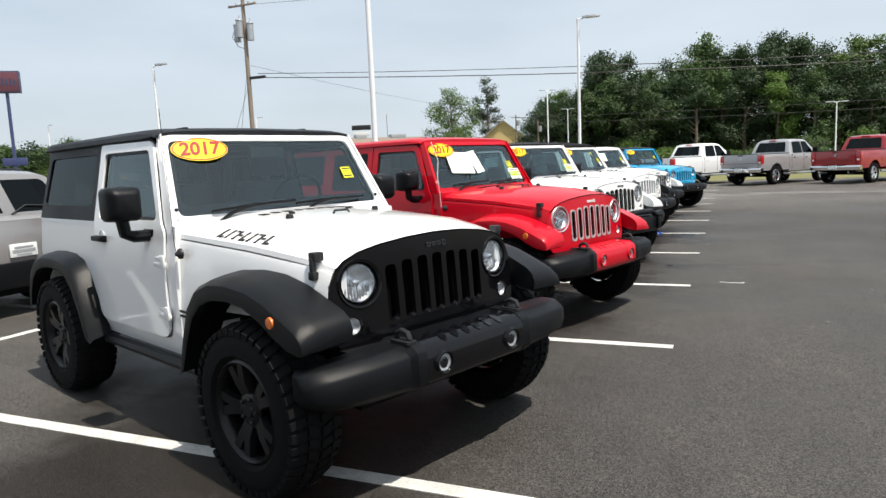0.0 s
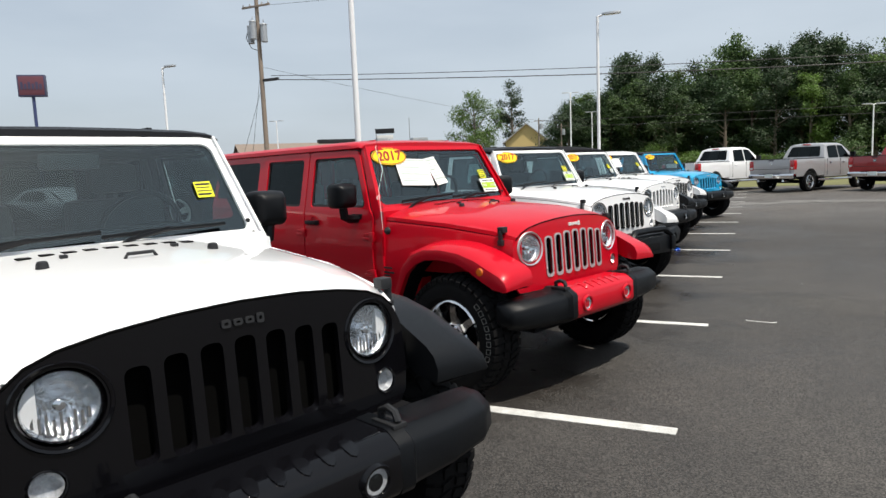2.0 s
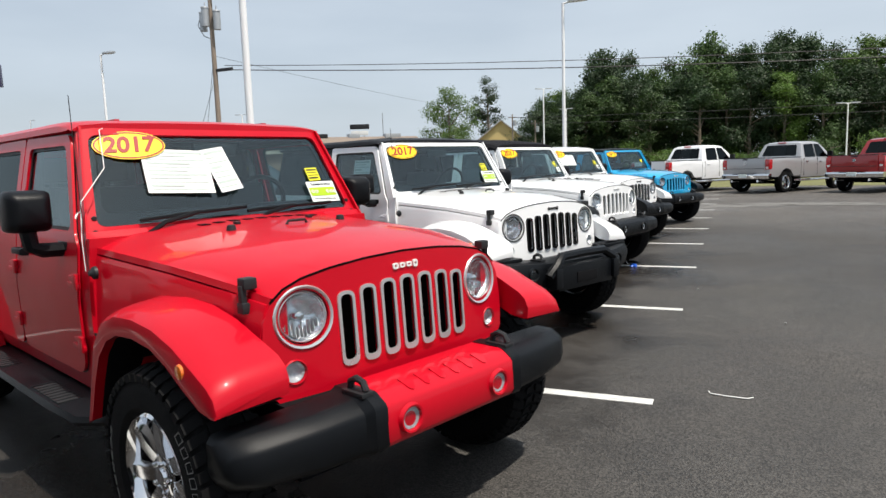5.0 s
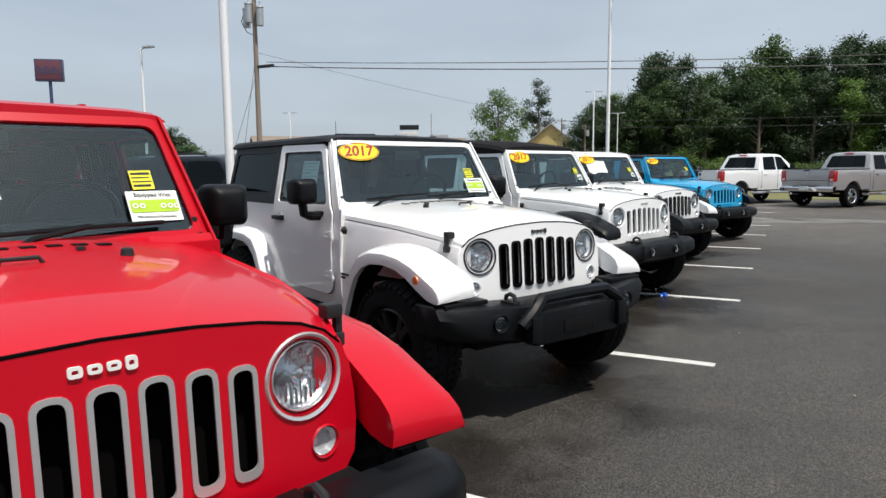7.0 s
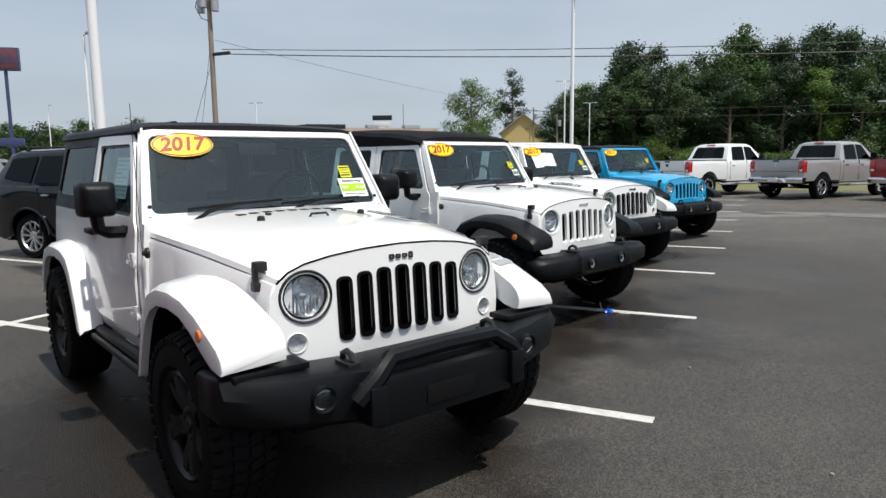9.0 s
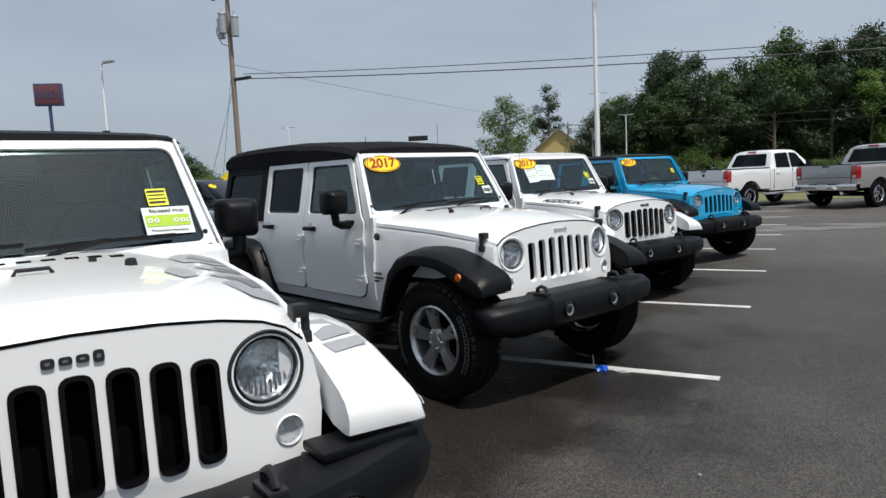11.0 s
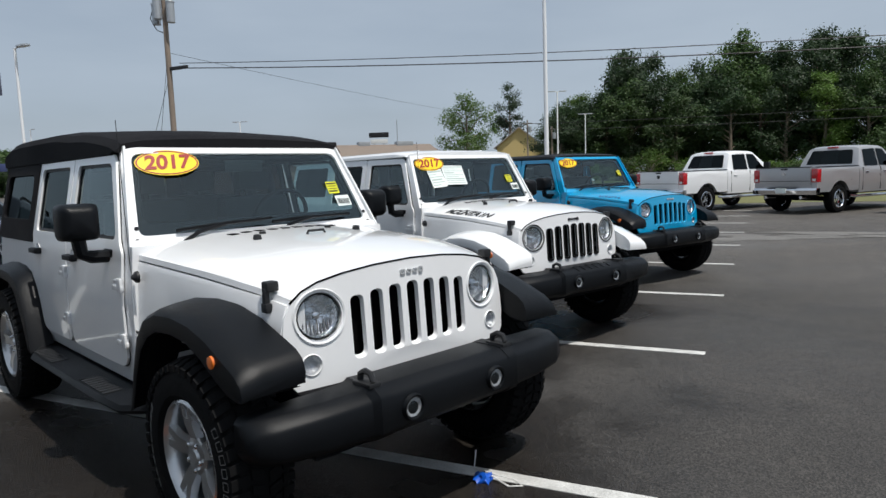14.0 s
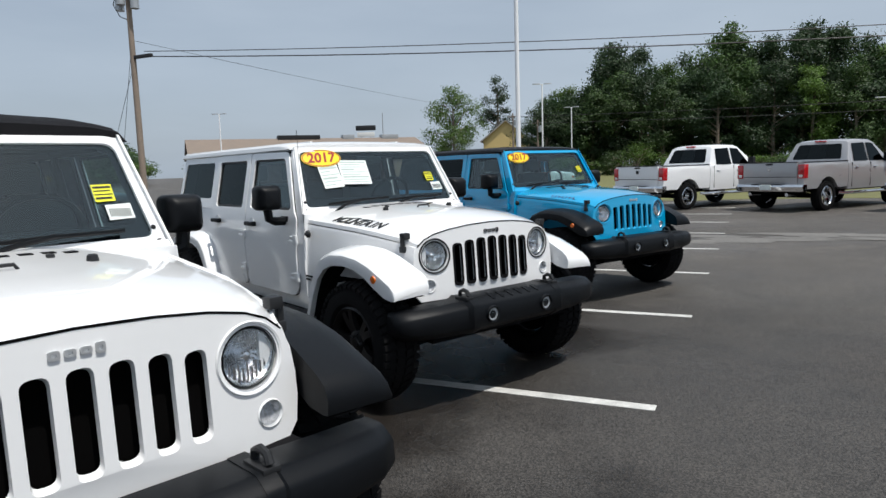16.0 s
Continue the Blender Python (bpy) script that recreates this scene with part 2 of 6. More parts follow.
def asphalt_material():
    m = bpy.data.materials.new("asphalt")
    m.use_nodes = True
    n, l = m.node_tree.nodes, m.node_tree.links
    b = n["Principled BSDF"]
    tc = n.new("ShaderNodeTexCoord")

    def nz(scale, detail=5, rough=0.6):
        t = n.new("ShaderNodeTexNoise")
        t.inputs["Scale"].default_value, t.inputs["Detail"].default_value, t.inputs["Roughness"].default_value = scale, detail, rough
        l.new(tc.outputs["Object"], t.inputs["Vector"])
        return t

    def ramp(src, p0, p1, c0, c1):
        r = n.new("ShaderNodeValToRGB")
        r.color_ramp.elements[0].position, r.color_ramp.elements[1].position = p0, p1
        r.color_ramp.elements[0].color, r.color_ramp.elements[1].color = (*c0, 1), (*c1, 1)
        l.new(src, r.inputs["Fac"])
        return r.outputs["Color"]

    def mult(a, c):
        x = n.new("ShaderNodeMixRGB")
        x.blend_type = "MULTIPLY"
        x.inputs["Fac"].default_value = 1
        l.new(a, x.inputs["Color1"])
        l.new(c, x.inputs["Color2"])
        return x.outputs["Color"]
    patches = ramp(nz(0.16, 6).outputs["Fac"], 0.35, 0.7, (0.042, 0.0405, 0.040), (0.064, 0.0615, 0.060))
    blotch = ramp(nz(1.4, 7, 0.7).outputs["Fac"], 0.3, 0.75, (0.8, 0.8, 0.8), (1.15, 1.14, 1.12))
    stone = n.new("ShaderNodeTexVoronoi")
    stone.inputs["Scale"].default_value = 150
    l.new(tc.outputs["Object"], stone.inputs["Vector"])
    bits = ramp(stone.outputs["Color"], 0.25, 0.95, (0.55, 0.55, 0.55), (2.1, 2.05, 1.95))
    dry = mult(mult(patches, blotch), bits)

    def math_node(op, a, c):
        x = n.new("ShaderNodeMath")
        x.operation = op
        for k, v in enumerate((a, c)):
            if isinstance(v, (int, float)):
                x.inputs[k].default_value = v
            else:
                l.new(v, x.inputs[k])
        return x.outputs[0]
    # wash water in the bays, with shade under the cars painted in: a ragged dark strip along the row, thinning out
    # towards the lane
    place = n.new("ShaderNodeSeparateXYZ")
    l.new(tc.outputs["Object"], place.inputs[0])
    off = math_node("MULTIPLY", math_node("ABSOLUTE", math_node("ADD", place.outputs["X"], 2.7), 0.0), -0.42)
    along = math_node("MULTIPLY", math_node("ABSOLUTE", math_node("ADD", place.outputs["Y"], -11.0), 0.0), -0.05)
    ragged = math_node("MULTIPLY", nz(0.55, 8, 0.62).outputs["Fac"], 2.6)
    damp_shade_raw = math_node("ADD", math_node("ADD", off, along), ragged)
    damp_shade = n.new("ShaderNodeMapRange")
    damp_shade.interpolation_type = "SMOOTHSTEP"
    damp_shade.inputs["From Min"].default_value, damp_shade.inputs["From Max"].default_value = 0.10, 0.75
    l.new(damp_shade_raw, damp_shade.inputs["Value"])
    soak_shade = n.new("ShaderNodeMixRGB")
    soak_shade.blend_type = "MULTIPLY"
    # darker than wet paving alone, to deepen the cars' shade in the colour
    soak_shade.inputs["Color2"].default_value = (0.35, 0.32, 0.295, 1)
    l.new(damp_shade.outputs[0], soak_shade.inputs["Fac"])
    # older, paler paving behind the row and at the far end of the lot
    def edge_of(axis, near, far, wobble):
        r = n.new("ShaderNodeMapRange")
        r.interpolation_type = "SMOOTHSTEP"
        r.inputs["From Min"].default_value, r.inputs["From Max"].default_value = near, far
        l.new(math_node("ADD", place.outputs[axis], math_node("MULTIPLY", nz(0.4, 6).outputs["Fac"], wobble)), r.inputs["Value"])
        return r.outputs[0]
    aged = n.new("ShaderNodeMixRGB")
    aged.blend_type = "MULTIPLY"
    aged.inputs["Color2"].default_value = (1.62, 1.6, 1.57, 1)
    l.new(math_node("MAXIMUM", edge_of("X", -4.8, -7.0, 3.0), edge_of("Y", 19.0, 25.0, 5.0)), aged.inputs["Fac"])
    l.new(dry, aged.inputs["Color1"])
    l.new(aged.outputs["Color"], soak_shade.inputs["Color1"])
    l.new(soak_shade.outputs["Color"], b.inputs["Base Color"])
    worn = n.new("ShaderNodeMapRange")
    worn.inputs["From Min"].default_value, worn.inputs["From Max"].default_value = 0.38, 0.62
    worn.inputs["To Min"].default_value, worn.inputs["To Max"].default_value = 0.48, 0.72
    l.new(nz(0.35, 5).outputs["Fac"], worn.inputs["Value"])
    l.new(math_node("MULTIPLY", worn.outputs[0], math_node("ADD", math_node("MULTIPLY", damp_shade.outputs[0], -0.55), 1.0)), b.inputs["Roughness"])
    bp = n.new("ShaderNodeBump")
    b.inputs["Specular IOR Level"].default_value = 0.2
    bp.inputs["Strength"].default_value, bp.inputs["Distance"].default_value = 0.55, 0.006
    l.new(stone.outputs["Distance"], bp.inputs["Height"])
    l.new(bp.outputs[0], b.inputs["Normal"])
    return m


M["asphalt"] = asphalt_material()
M["concrete"] = material("worn_concrete", (0.135, 0.13, 0.122), 0.8, vary=0.45, scale=3, bump=0.4, bump_scale=40)
M["grass"] = material("dry_grass", (0.13, 0.13, 0.045), 0.9, vary=0.4, scale=2, bump=0.8, bump_scale=30)


from mathutils.geometry import delaunay_2d_cdt


# ---- mesh helpers ----
def finish(bm, name, mat, sharp=38):
    bmesh.ops.remove_doubles(bm, verts=bm.verts, dist=1e-5)
    bmesh.ops.recalc_face_normals(bm, faces=bm.faces)
    lim = radians(sharp)
    for f in bm.faces:
        f.smooth = True
    for e in bm.edges:
        e.smooth = len(e.link_faces) == 2 and e.calc_face_angle(0) < lim
    me = bpy.data.meshes.new(name)
    bm.to_mesh(me)
    bm.free()
    me.materials.append(mat)
    return me


def part(name, bm, mat, parent, label=""):
    me = finish(bm, name, mat) if isinstance(bm, bmesh.types.BMesh) else bm
    ob = new(name, me)
    ob.parent = parent
    if label:
        ob["label"] = label
    return ob


def thing(name, label, category, group="", m=None):
    ob = new(name)
    ob.empty_display_size = 0.2
    if m is not None:
        ob.matrix_world = m
    return tagged(ob, label, category, group)


def whole(name, bm, mat, label, category, m=None, group="", kind=""):
    ob = new(name, finish(bm, name, mat))
    if m is not None:
        ob.matrix_world = m
    return tagged(ob, label, category, group, kind)


def box(bm, x0, x1, y0, y1, z0, z1, bevel=0.0):
    r = bmesh.ops.create_cube(bm, size=1)
    for v in r["verts"]:
        v.co = Vector(((x0 + x1) / 2 + v.co.x * (x1 - x0), (y0 + y1) / 2 + v.co.y * (y1 - y0), (z0 + z1) / 2 + v.co.z * (z1 - z0)))
    if bevel:
        es = list({e for v in r["verts"] for e in v.link_edges})
        bmesh.ops.bevel(bm, geom=es, offset=bevel, segments=2, affect="EDGES", profile=0.6)
    return bm


def loft(bm, rings, closed=True, cap=True):
    rows = [[bm.verts.new(p) for p in ring] for ring in rings]
    k = len(rows[0])
    for a, b in zip(rows, rows[1:]):
        for i in range(k if closed else k - 1):
            j = (i + 1) % k
            bm.faces.new((a[i], a[j], b[j], b[i]))
    if cap and closed:
        bm.faces.new(rows[0])
        bm.faces.new(rows[-1][::-1])
    return bm


def tube(bm, pts, r, seg=8, r_end=None):
    pts = [Vector(p) for p in pts]
    rings = []
    for i, p in enumerate(pts):
        d = (pts[min(i + 1, len(pts) - 1)] - pts[max(i - 1, 0)]).normalized()
        a = d.orthogonal().normalized() if i == 0 else (a - d * a.dot(d)).normalized()
        c = d.cross(a)
        rad = r if r_end is None else r + (r_end - r) * i / (len(pts) - 1)
        rings.append([p + (a * math.cos(2 * math.pi * k / seg) + c * math.sin(2 * math.pi * k / seg)) * rad for k in range(seg)])
    return loft(bm, rings)


def revolve(bm, prof, seg=40, axis="Y", centre=(0, 0, 0), closed=False):
    """prof: (along the axis, radius) pairs."""
    rings = []
    for k in range(seg):
        a = 2 * math.pi * k / seg
        c, s = math.cos(a), math.sin(a)
        if axis == "Y":
            rings.append([(centre[0] + r * c, centre[1] + h, centre[2] + r * s) for h, r in prof])
        elif axis == "X":
            rings.append([(centre[0] + h, centre[1] + r * c, centre[2] + r * s) for h, r in prof])
        else:
            rings.append([(centre[0] + r * c, centre[1] + r * s, centre[2] + h) for h, r in prof])
    return loft(bm, rings + rings[:1], closed=closed, cap=False)


def inside(p, loop):
    hit = False
    for (x0, y0), (x1, y1) in zip(loop, loop[1:] + loop[:1]):
        if (y0 > p[1]) != (y1 > p[1]) and p[0] < (x1 - x0) * (p[1] - y0) / (y1 - y0) + x0:
            hit = not hit
    return hit


def plate(bm, outer, holes, thick, put, cuts=()):
    """A flat sheet with holes, given thickness; put(u, v, w) lays it into space."""
    tmp = bmesh.new()
    pts, cons = [], []
    for loop in [outer, *holes]:
        k0 = len(pts)
        pts += [Vector((u, v)) for u, v in loop]
        cons += [(k0 + i, k0 + (i + 1) % len(loop)) for i in range(len(loop))]
    vs, _, fs, *_ = delaunay_2d_cdt(pts, cons, [], 0, 1e-6)
    made = [tmp.verts.new((p.x, p.y, 0)) for p in vs]
    for f in fs:
        c = sum((vs[i] for i in f), Vector((0, 0))) / len(f)
        if inside(c, outer) and not any(inside(c, h) for h in holes):
            tmp.faces.new([made[i] for i in f])
    bmesh.ops.delete(tmp, geom=[v for v in tmp.verts if not v.link_faces], context="VERTS")
    for v0 in cuts:
        bmesh.ops.bisect_plane(tmp, geom=list(tmp.verts) + list(tmp.edges) + list(tmp.faces), plane_co=(0, v0, 0), plane_no=(0, 1, 0))
    if thick:
        g = bmesh.ops.extrude_face_region(tmp, geom=list(tmp.faces), use_keep_orig=True)
        for v in g["geom"]:
            if isinstance(v, bmesh.types.BMVert):
                v.co.z = thick
    idx = {v: bm.verts.new(put(*v.co)) for v in tmp.verts}
    for f in tmp.faces:
        bm.faces.new([idx[v] for v in f.verts])
    tmp.free()
    return bm


def circle(cx, cy, r, n=24, sx=1.0, sy=1.0):
    return [(cx + r * sx * math.cos(2 * math.pi * k / n), cy + r * sy * math.sin(2 * math.pi * k / n)) for k in range(n)]


def rounded(pts, r, n=4):
    """A polygon with its corners rounded; r a number or one for each corner."""
    out = []
    k = len(pts)
    for i in range(k):
        p, a, b = Vector(pts[i]), Vector(pts[i - 1]), Vector(pts[(i + 1) % k])
        rr = r[i] if isinstance(r, (list, tuple)) else r
        d0, d1 = (a - p), (b - p)
        t = min(rr, d0.length * 0.45, d1.length * 0.45)
        p0, p1 = p + d0.normalized() * t, p + d1.normalized() * t
        for j in range(n + 1):
            s = j / n
            out.append(tuple(p0 * (1 - s) ** 2 + p * 2 * s * (1 - s) + p1 * s ** 2))
    return out


def lerp(table, x):
    if x <= table[0][0]:
        return table[0][1]
    for (a, va), (b, vb) in zip(table, table[1:]):
        if x <= b:
            return va + (vb - va) * (x - a) / (b - a)
    return table[-1][1]


def text_mesh(body, size, extrude=0.0008, bold=0.0):
    cu = bpy.data.curves.new("lettering", "FONT")
    cu.body, cu.size, cu.align_x, cu.align_y, cu.extrude, cu.offset = body, size, "CENTER", "CENTER", extrude, bold
    ob = new("lettering", cu)
    bpy.context.view_layer.update()
    me = bpy.data.meshes.new_from_object(ob.evaluated_get(bpy.context.evaluated_depsgraph_get()))
    bpy.data.objects.remove(ob)
    return me


def laid_text(body, size, mat, put, name, parent, slant=0.0, wide=1.0, bold=0.0):
    me = text_mesh(body, size, bold=bold)
    for v in me.vertices:
        v.co = put(v.co.x * wide + slant * v.co.y, v.co.y, v.co.z + 0.002)
    me.materials.clear()
    me.materials.append(mat)
    return part(name, me, mat, parent)


# ---- wheels ----
WHEEL = {}


def wheel_meshes(kind, R=0.414, W=0.255, rim_r=0.238):
    key = (kind, R)
    if key in WHEEL:
        return WHEEL[key]
    h = W / 2
    bm = bmesh.new()
    revolve(bm, [(-h * 0.75, rim_r), (-h * 0.98, rim_r + 0.03), (-h, R - 0.09), (-h * 0.9, R - 0.035), (-h * 0.72, R - 0.012),
                 (0, R - 0.008), (h * 0.72, R - 0.012), (h * 0.9, R - 0.035), (h, R - 0.09), (h * 0.98, rim_r + 0.03), (h * 0.75, rim_r)], 48)
    tyre = finish(bm, "tyre", M["rubber"])
    bm = bmesh.new()
    # tread lugs, staggered in four rows
    count = 44
    for row, (y0, y1, lean, r0, r1) in enumerate([(-h * 1.0, -h * 0.52, 0.25, R - 0.05, R), (-h * 0.46, -0.01, -0.3, R - 0.02, R + 0.002), (0.01, h * 0.46, 0.3, R - 0.02, R + 0.002), (h * 0.52, h * 1.0, -0.25, R - 0.05, R)]):
        for k in range(count):
            a = 2 * math.pi * (k + 0.5 * (row % 2)) / count
            half = (0.30 if k % 2 else 0.36) * 2 * math.pi / count
            rings = []
            for y in (y0, y1):
                sh = lean * (y - y0) / (y1 - y0) * 2 * math.pi / count
                edge = 0.022 if (abs(y) > h * 0.9) else 0.0
                rings.append([((r - (edge if r > R - 0.02 else 0)) * math.cos(a + sh + d), y, (r - (edge if r > R - 0.02 else 0)) * math.sin(a + sh + d)) for r, d in ((r0, -half), (r0, half), (r1, half), (r1, -half))])
            loft(bm, rings)
    tread = finish(bm, "tread", M["rubber"])
    # rim: outer face at -Y
    bm = bmesh.new()
    revolve(bm, [(h * 0.8, rim_r), (h * 0.5, rim_r - 0.02), (-h * 0.55, rim_r - 0.025), (-h * 0.8, rim_r - 0.014), (-h * 0.9, rim_r - 0.004), (-h * 0.84, rim_r + 0.008), (-h * 0.7, rim_r + 0.004)], 48)
    metal = {"five": M["alloy"], "seven": M["chrome"], "black": M["satinblack"], "truck": M["chrome"], "car": M["alloy"]}[kind]
    barrel = finish(bm, "rim", metal)
    bm = bmesh.new()
    revolve(bm, [(h * 0.3, rim_r - 0.03), (h * 0.3, 0.02), (h * 0.3, 0.0)], 32)
    brake = finish(bm, "brake_disc", M["dark"])
    spokes = bmesh.new()
    n = {"five": 5, "seven": 7, "black": 5, "truck": 5, "car": 10}[kind]
    w0 = {"five": 0.05, "seven": 0.036, "black": 0.055, "truck": 0.055, "car": 0.02}[kind]
    w1 = {"five": 0.034, "seven": 0.030, "black": 0.045, "truck": 0.05, "car": 0.018}[kind]
    for k in range(n):
        a = 2 * math.pi * k / n + math.pi / 2
        forks = [-0.16, 0.16] if kind in ("black", "five", "truck") else [0.0]
        for fk in forks:
            rings = []
            for s in (0.0, 0.5, 1.0):
                r = 0.05 + (rim_r - 0.062) * s
                aa = a + fk * (0.6 + 0.6 * s) * (1 if kind == "black" else 0.75)
                w = (w0 + (w1 - w0) * s) * (0.62 if len(forks) > 1 else 1)
                y = -h * (0.58 + 0.2 * math.sin(s * math.pi * 0.6))
                c, sn = math.cos(aa), math.sin(aa)
                rings.append([(r * c - sn * q * w, y + dy, r * sn + c * q * w) for q, dy in ((-1, 0.03), (-0.75, 0.0), (0.75, 0.0), (1, 0.03))])
            loft(spokes, rings)
    revolve(spokes, [(-h * 0.3, 0.085), (-h * 0.58, 0.085), (-h * 0.64, 0.075), (-h * 0.64, 0.035), (-h * 0.72, 0.03), (-h * 0.72, 0.0)], 24)
    spokes_me = finish(spokes, "spokes", metal)
    bm = bmesh.new()
    for k in range(5):
        a = 2 * math.pi * k / 5 + math.pi / 2 + math.pi / 5
        revolve(bm, [(-h * 0.55, 0.011), (-h * 0.72, 0.011), (-h * 0.76, 0.006), (-h * 0.76, 0.0)], 8, centre=(0.058 * math.cos(a), 0, 0.058 * math.sin(a)))
    nuts = finish(bm, "lug_nuts", M["chrome"] if kind != "black" else M["ink"])
    # raised lettering ring: plain dashes
    bm = bmesh.new()
    for a0 in (0.6,):
        for k in range(9):
            a = a0 + k * 0.15
            if k % 9 == 8:
                continue
            for rr, dw in ((R - 0.088, 0.0022), (R - 0.062, 0.0022)):
                rings = [[((rr + d) * math.cos(a + t), -h - 0.001 + (0.006 if rr > R - 0.07 else 0.0), (rr + d) * math.sin(a + t)) for d in (-dw, dw)] for t in (0.0, 0.05, 0.1)]
                loft(bm, rings, closed=False, cap=False)
            for t in (0.0, 0.1):
                rings = [[((r) * math.cos(a + t + d), -h - 0.002 + (0.006 if r > R - 0.07 else 0), r * math.sin(a + t + d)) for d in (-0.005, 0.005)] for r in (R - 0.088, R - 0.062)]
                loft(bm, rings, closed=False, cap=False)
    marks = finish(bm, "raised_lettering", M["whitemark"])
    WHEEL[key] = (tread, tyre, barrel, spokes_me, nuts, brake, marks)
    return WHEEL[key]


def add_wheel(parent, kind, x, y, right, R=0.414, marks=False, steer=0.0, W=0.255, rim_r=0.238, name="wheel"):
    tread, tyre, barrel, spokes, nuts, brake, letter = wheel_meshes(kind, R, W, rim_r)
    hub = part(name, tyre, None, parent)
    hub.matrix_basis = pose(x, y, R, 0, 0, (0 if right else 180) + steer) @ pose(0, 0, 0, 0, random.uniform(0, 70), 0)
    for nm, me in (("rim", barrel), ("spokes", spokes), ("lug_nuts", nuts), ("brake_disc", brake)):
        tagged(part(nm, me, None, hub), kind="stuff" if nm == "lug_nuts" else "")
    tagged(part("tread", tread, None, hub), kind="stuff")
    if marks:
        for half_turn in (0, 180):
            part("raised_lettering", letter, None, hub, "white raised sidewall lettering").matrix_basis = pose(0, 0, 0, 0, half_turn, 0)
    return hub


# ---- open-top off-road car ----
GROW = 1.042
BODY_SIDE = [(0.48, 0.735), (0.58, 0.775), (0.95, 0.785), (1.235, 0.762), (1.72, 0.668), (1.80, 0.65)]
GRILLE_TOP = [(0.0, 1.168), (0.2, 1.160), (0.35, 1.143), (0.47, 1.118), (0.54, 1.088), (0.59, 1.045), (0.62, 0.985), (0.632, 0.90)]
WS0, WS1 = Vector((-0.80, 0, 1.245)), Vector((-1.07, 0, 1.765))      # windscreen foot and head
WS_UP = (WS1 - WS0).normalized()
WS_OUT = Vector((WS_UP.z, 0, -WS_UP.x))
WS_LEN = (WS1 - WS0).length


def flank(sign, proud=0.0):
    return lambda u, v, w: (u, sign * (lerp(BODY_SIDE, v) + proud + w), v)


def screen(u, v, w):
    """u to the car's left, v up along the windscreen, w outwards."""
    p = WS0 + WS_UP * v + WS_OUT * (w - 0.10 * (u / 0.75) ** 2 * 0.35)
    return (p.x, u, p.z)


def on_glass(u, v, w):
    """On the outer face of the windscreen pane."""
    return screen(u, v, w - 0.0142)


def nose(u, v, w):
    """The grille's plane: leans back a little and bows forward in the middle."""
    return (0.385 - (v - 0.7) * 0.06 - 0.05 * (u / 0.63) ** 2 + w, u, v)


def on_nose(bm, u, v):
    """Sets a mesh built round the x axis onto the grille at (u, v)."""
    for p in bm.verts:
        p.co = Vector(nose(u + p.co.y, v + p.co.z, p.co.x))
    return bm


def hood_half(x):
    return lerp([(-0.80, 0.735), (-0.2, 0.69), (0.2, 0.63), (0.36, 0.585)], x)


def hood_edge(x):
    return lerp([(-0.80, 1.165), (-0.2, 1.125), (0.2, 1.075), (0.36, 1.035)], x)


def hood_z(x, y):
    w = hood_half(x)
    f = min(1.0, abs(y) / w)
    rear = 1.262 - 0.020 * f ** 2 - 0.06 * f ** 7
    front = lerp(GRILLE_TOP, f * 0.585) + 0.007
    s = lerp([(-0.80, 0.0), (0.0, 0.45), (0.24, 0.78), (0.28, 0.88), (0.36, 1.0)], x)
    bulge = 0.018 * max(0.0, 1 - (abs(y) / 0.42) ** 4) * lerp([(-0.8, 1.0), (0.15, 0.6), (0.36, 0.0)], x)
    return rear * (1 - s) + front * s + bulge


def flare(bm, prof_top, prof_low, sign, inner, outer):
    rings = []
    for (x, zt), (xl, zl) in zip(prof_top, prof_low):
        inn = inner(x) if callable(inner) else inner
        rings.append([(x, sign * inn, zt + 0.022), (x, sign * (outer - 0.10), zt + 0.010), (x, sign * (outer - 0.035), zt - 0.004), (x * 0.97 + xl * 0.03, sign * (outer - 0.008), zt - 0.028),
                      (x * 0.3 + xl * 0.7, sign * outer, zl + (zt - zl) * 0.2), (xl, sign * (outer - 0.004), zl), (xl, sign * (outer - 0.04), zl + 0.004), (xl, sign * inn, zl + 0.014)])
    return loft(bm, rings)


def oval_sticker(root, u, v, put, size=1.0):
    bm = bmesh.new()
    plate(bm, circle(u, v, 0.15 * size, 32, 1.0, 0.47), [], 0.002, lambda a, b, c: put(a, b, c + 0.006))
    st = part("year_sticker", bm, M["yellow"], root, "yellow oval sticker with the red year 2017")
    bm = bmesh.new()
    plate(bm, circle(u, v, 0.146 * size, 32, 1.0, 0.455), [circle(u, v, 0.139 * size, 32, 1.0, 0.435)], 0.001, lambda a, b, c: put(a, b, c + 0.0085))
    part("border", bm, M["stred"], st)
    laid_text("2017", 0.106 * size, M["stred"], lambda a, b, c: put(u + a, v + b, 0.0085 + c), "year", st, slant=0.16, wide=1.0, bold=0.0032)
    return st


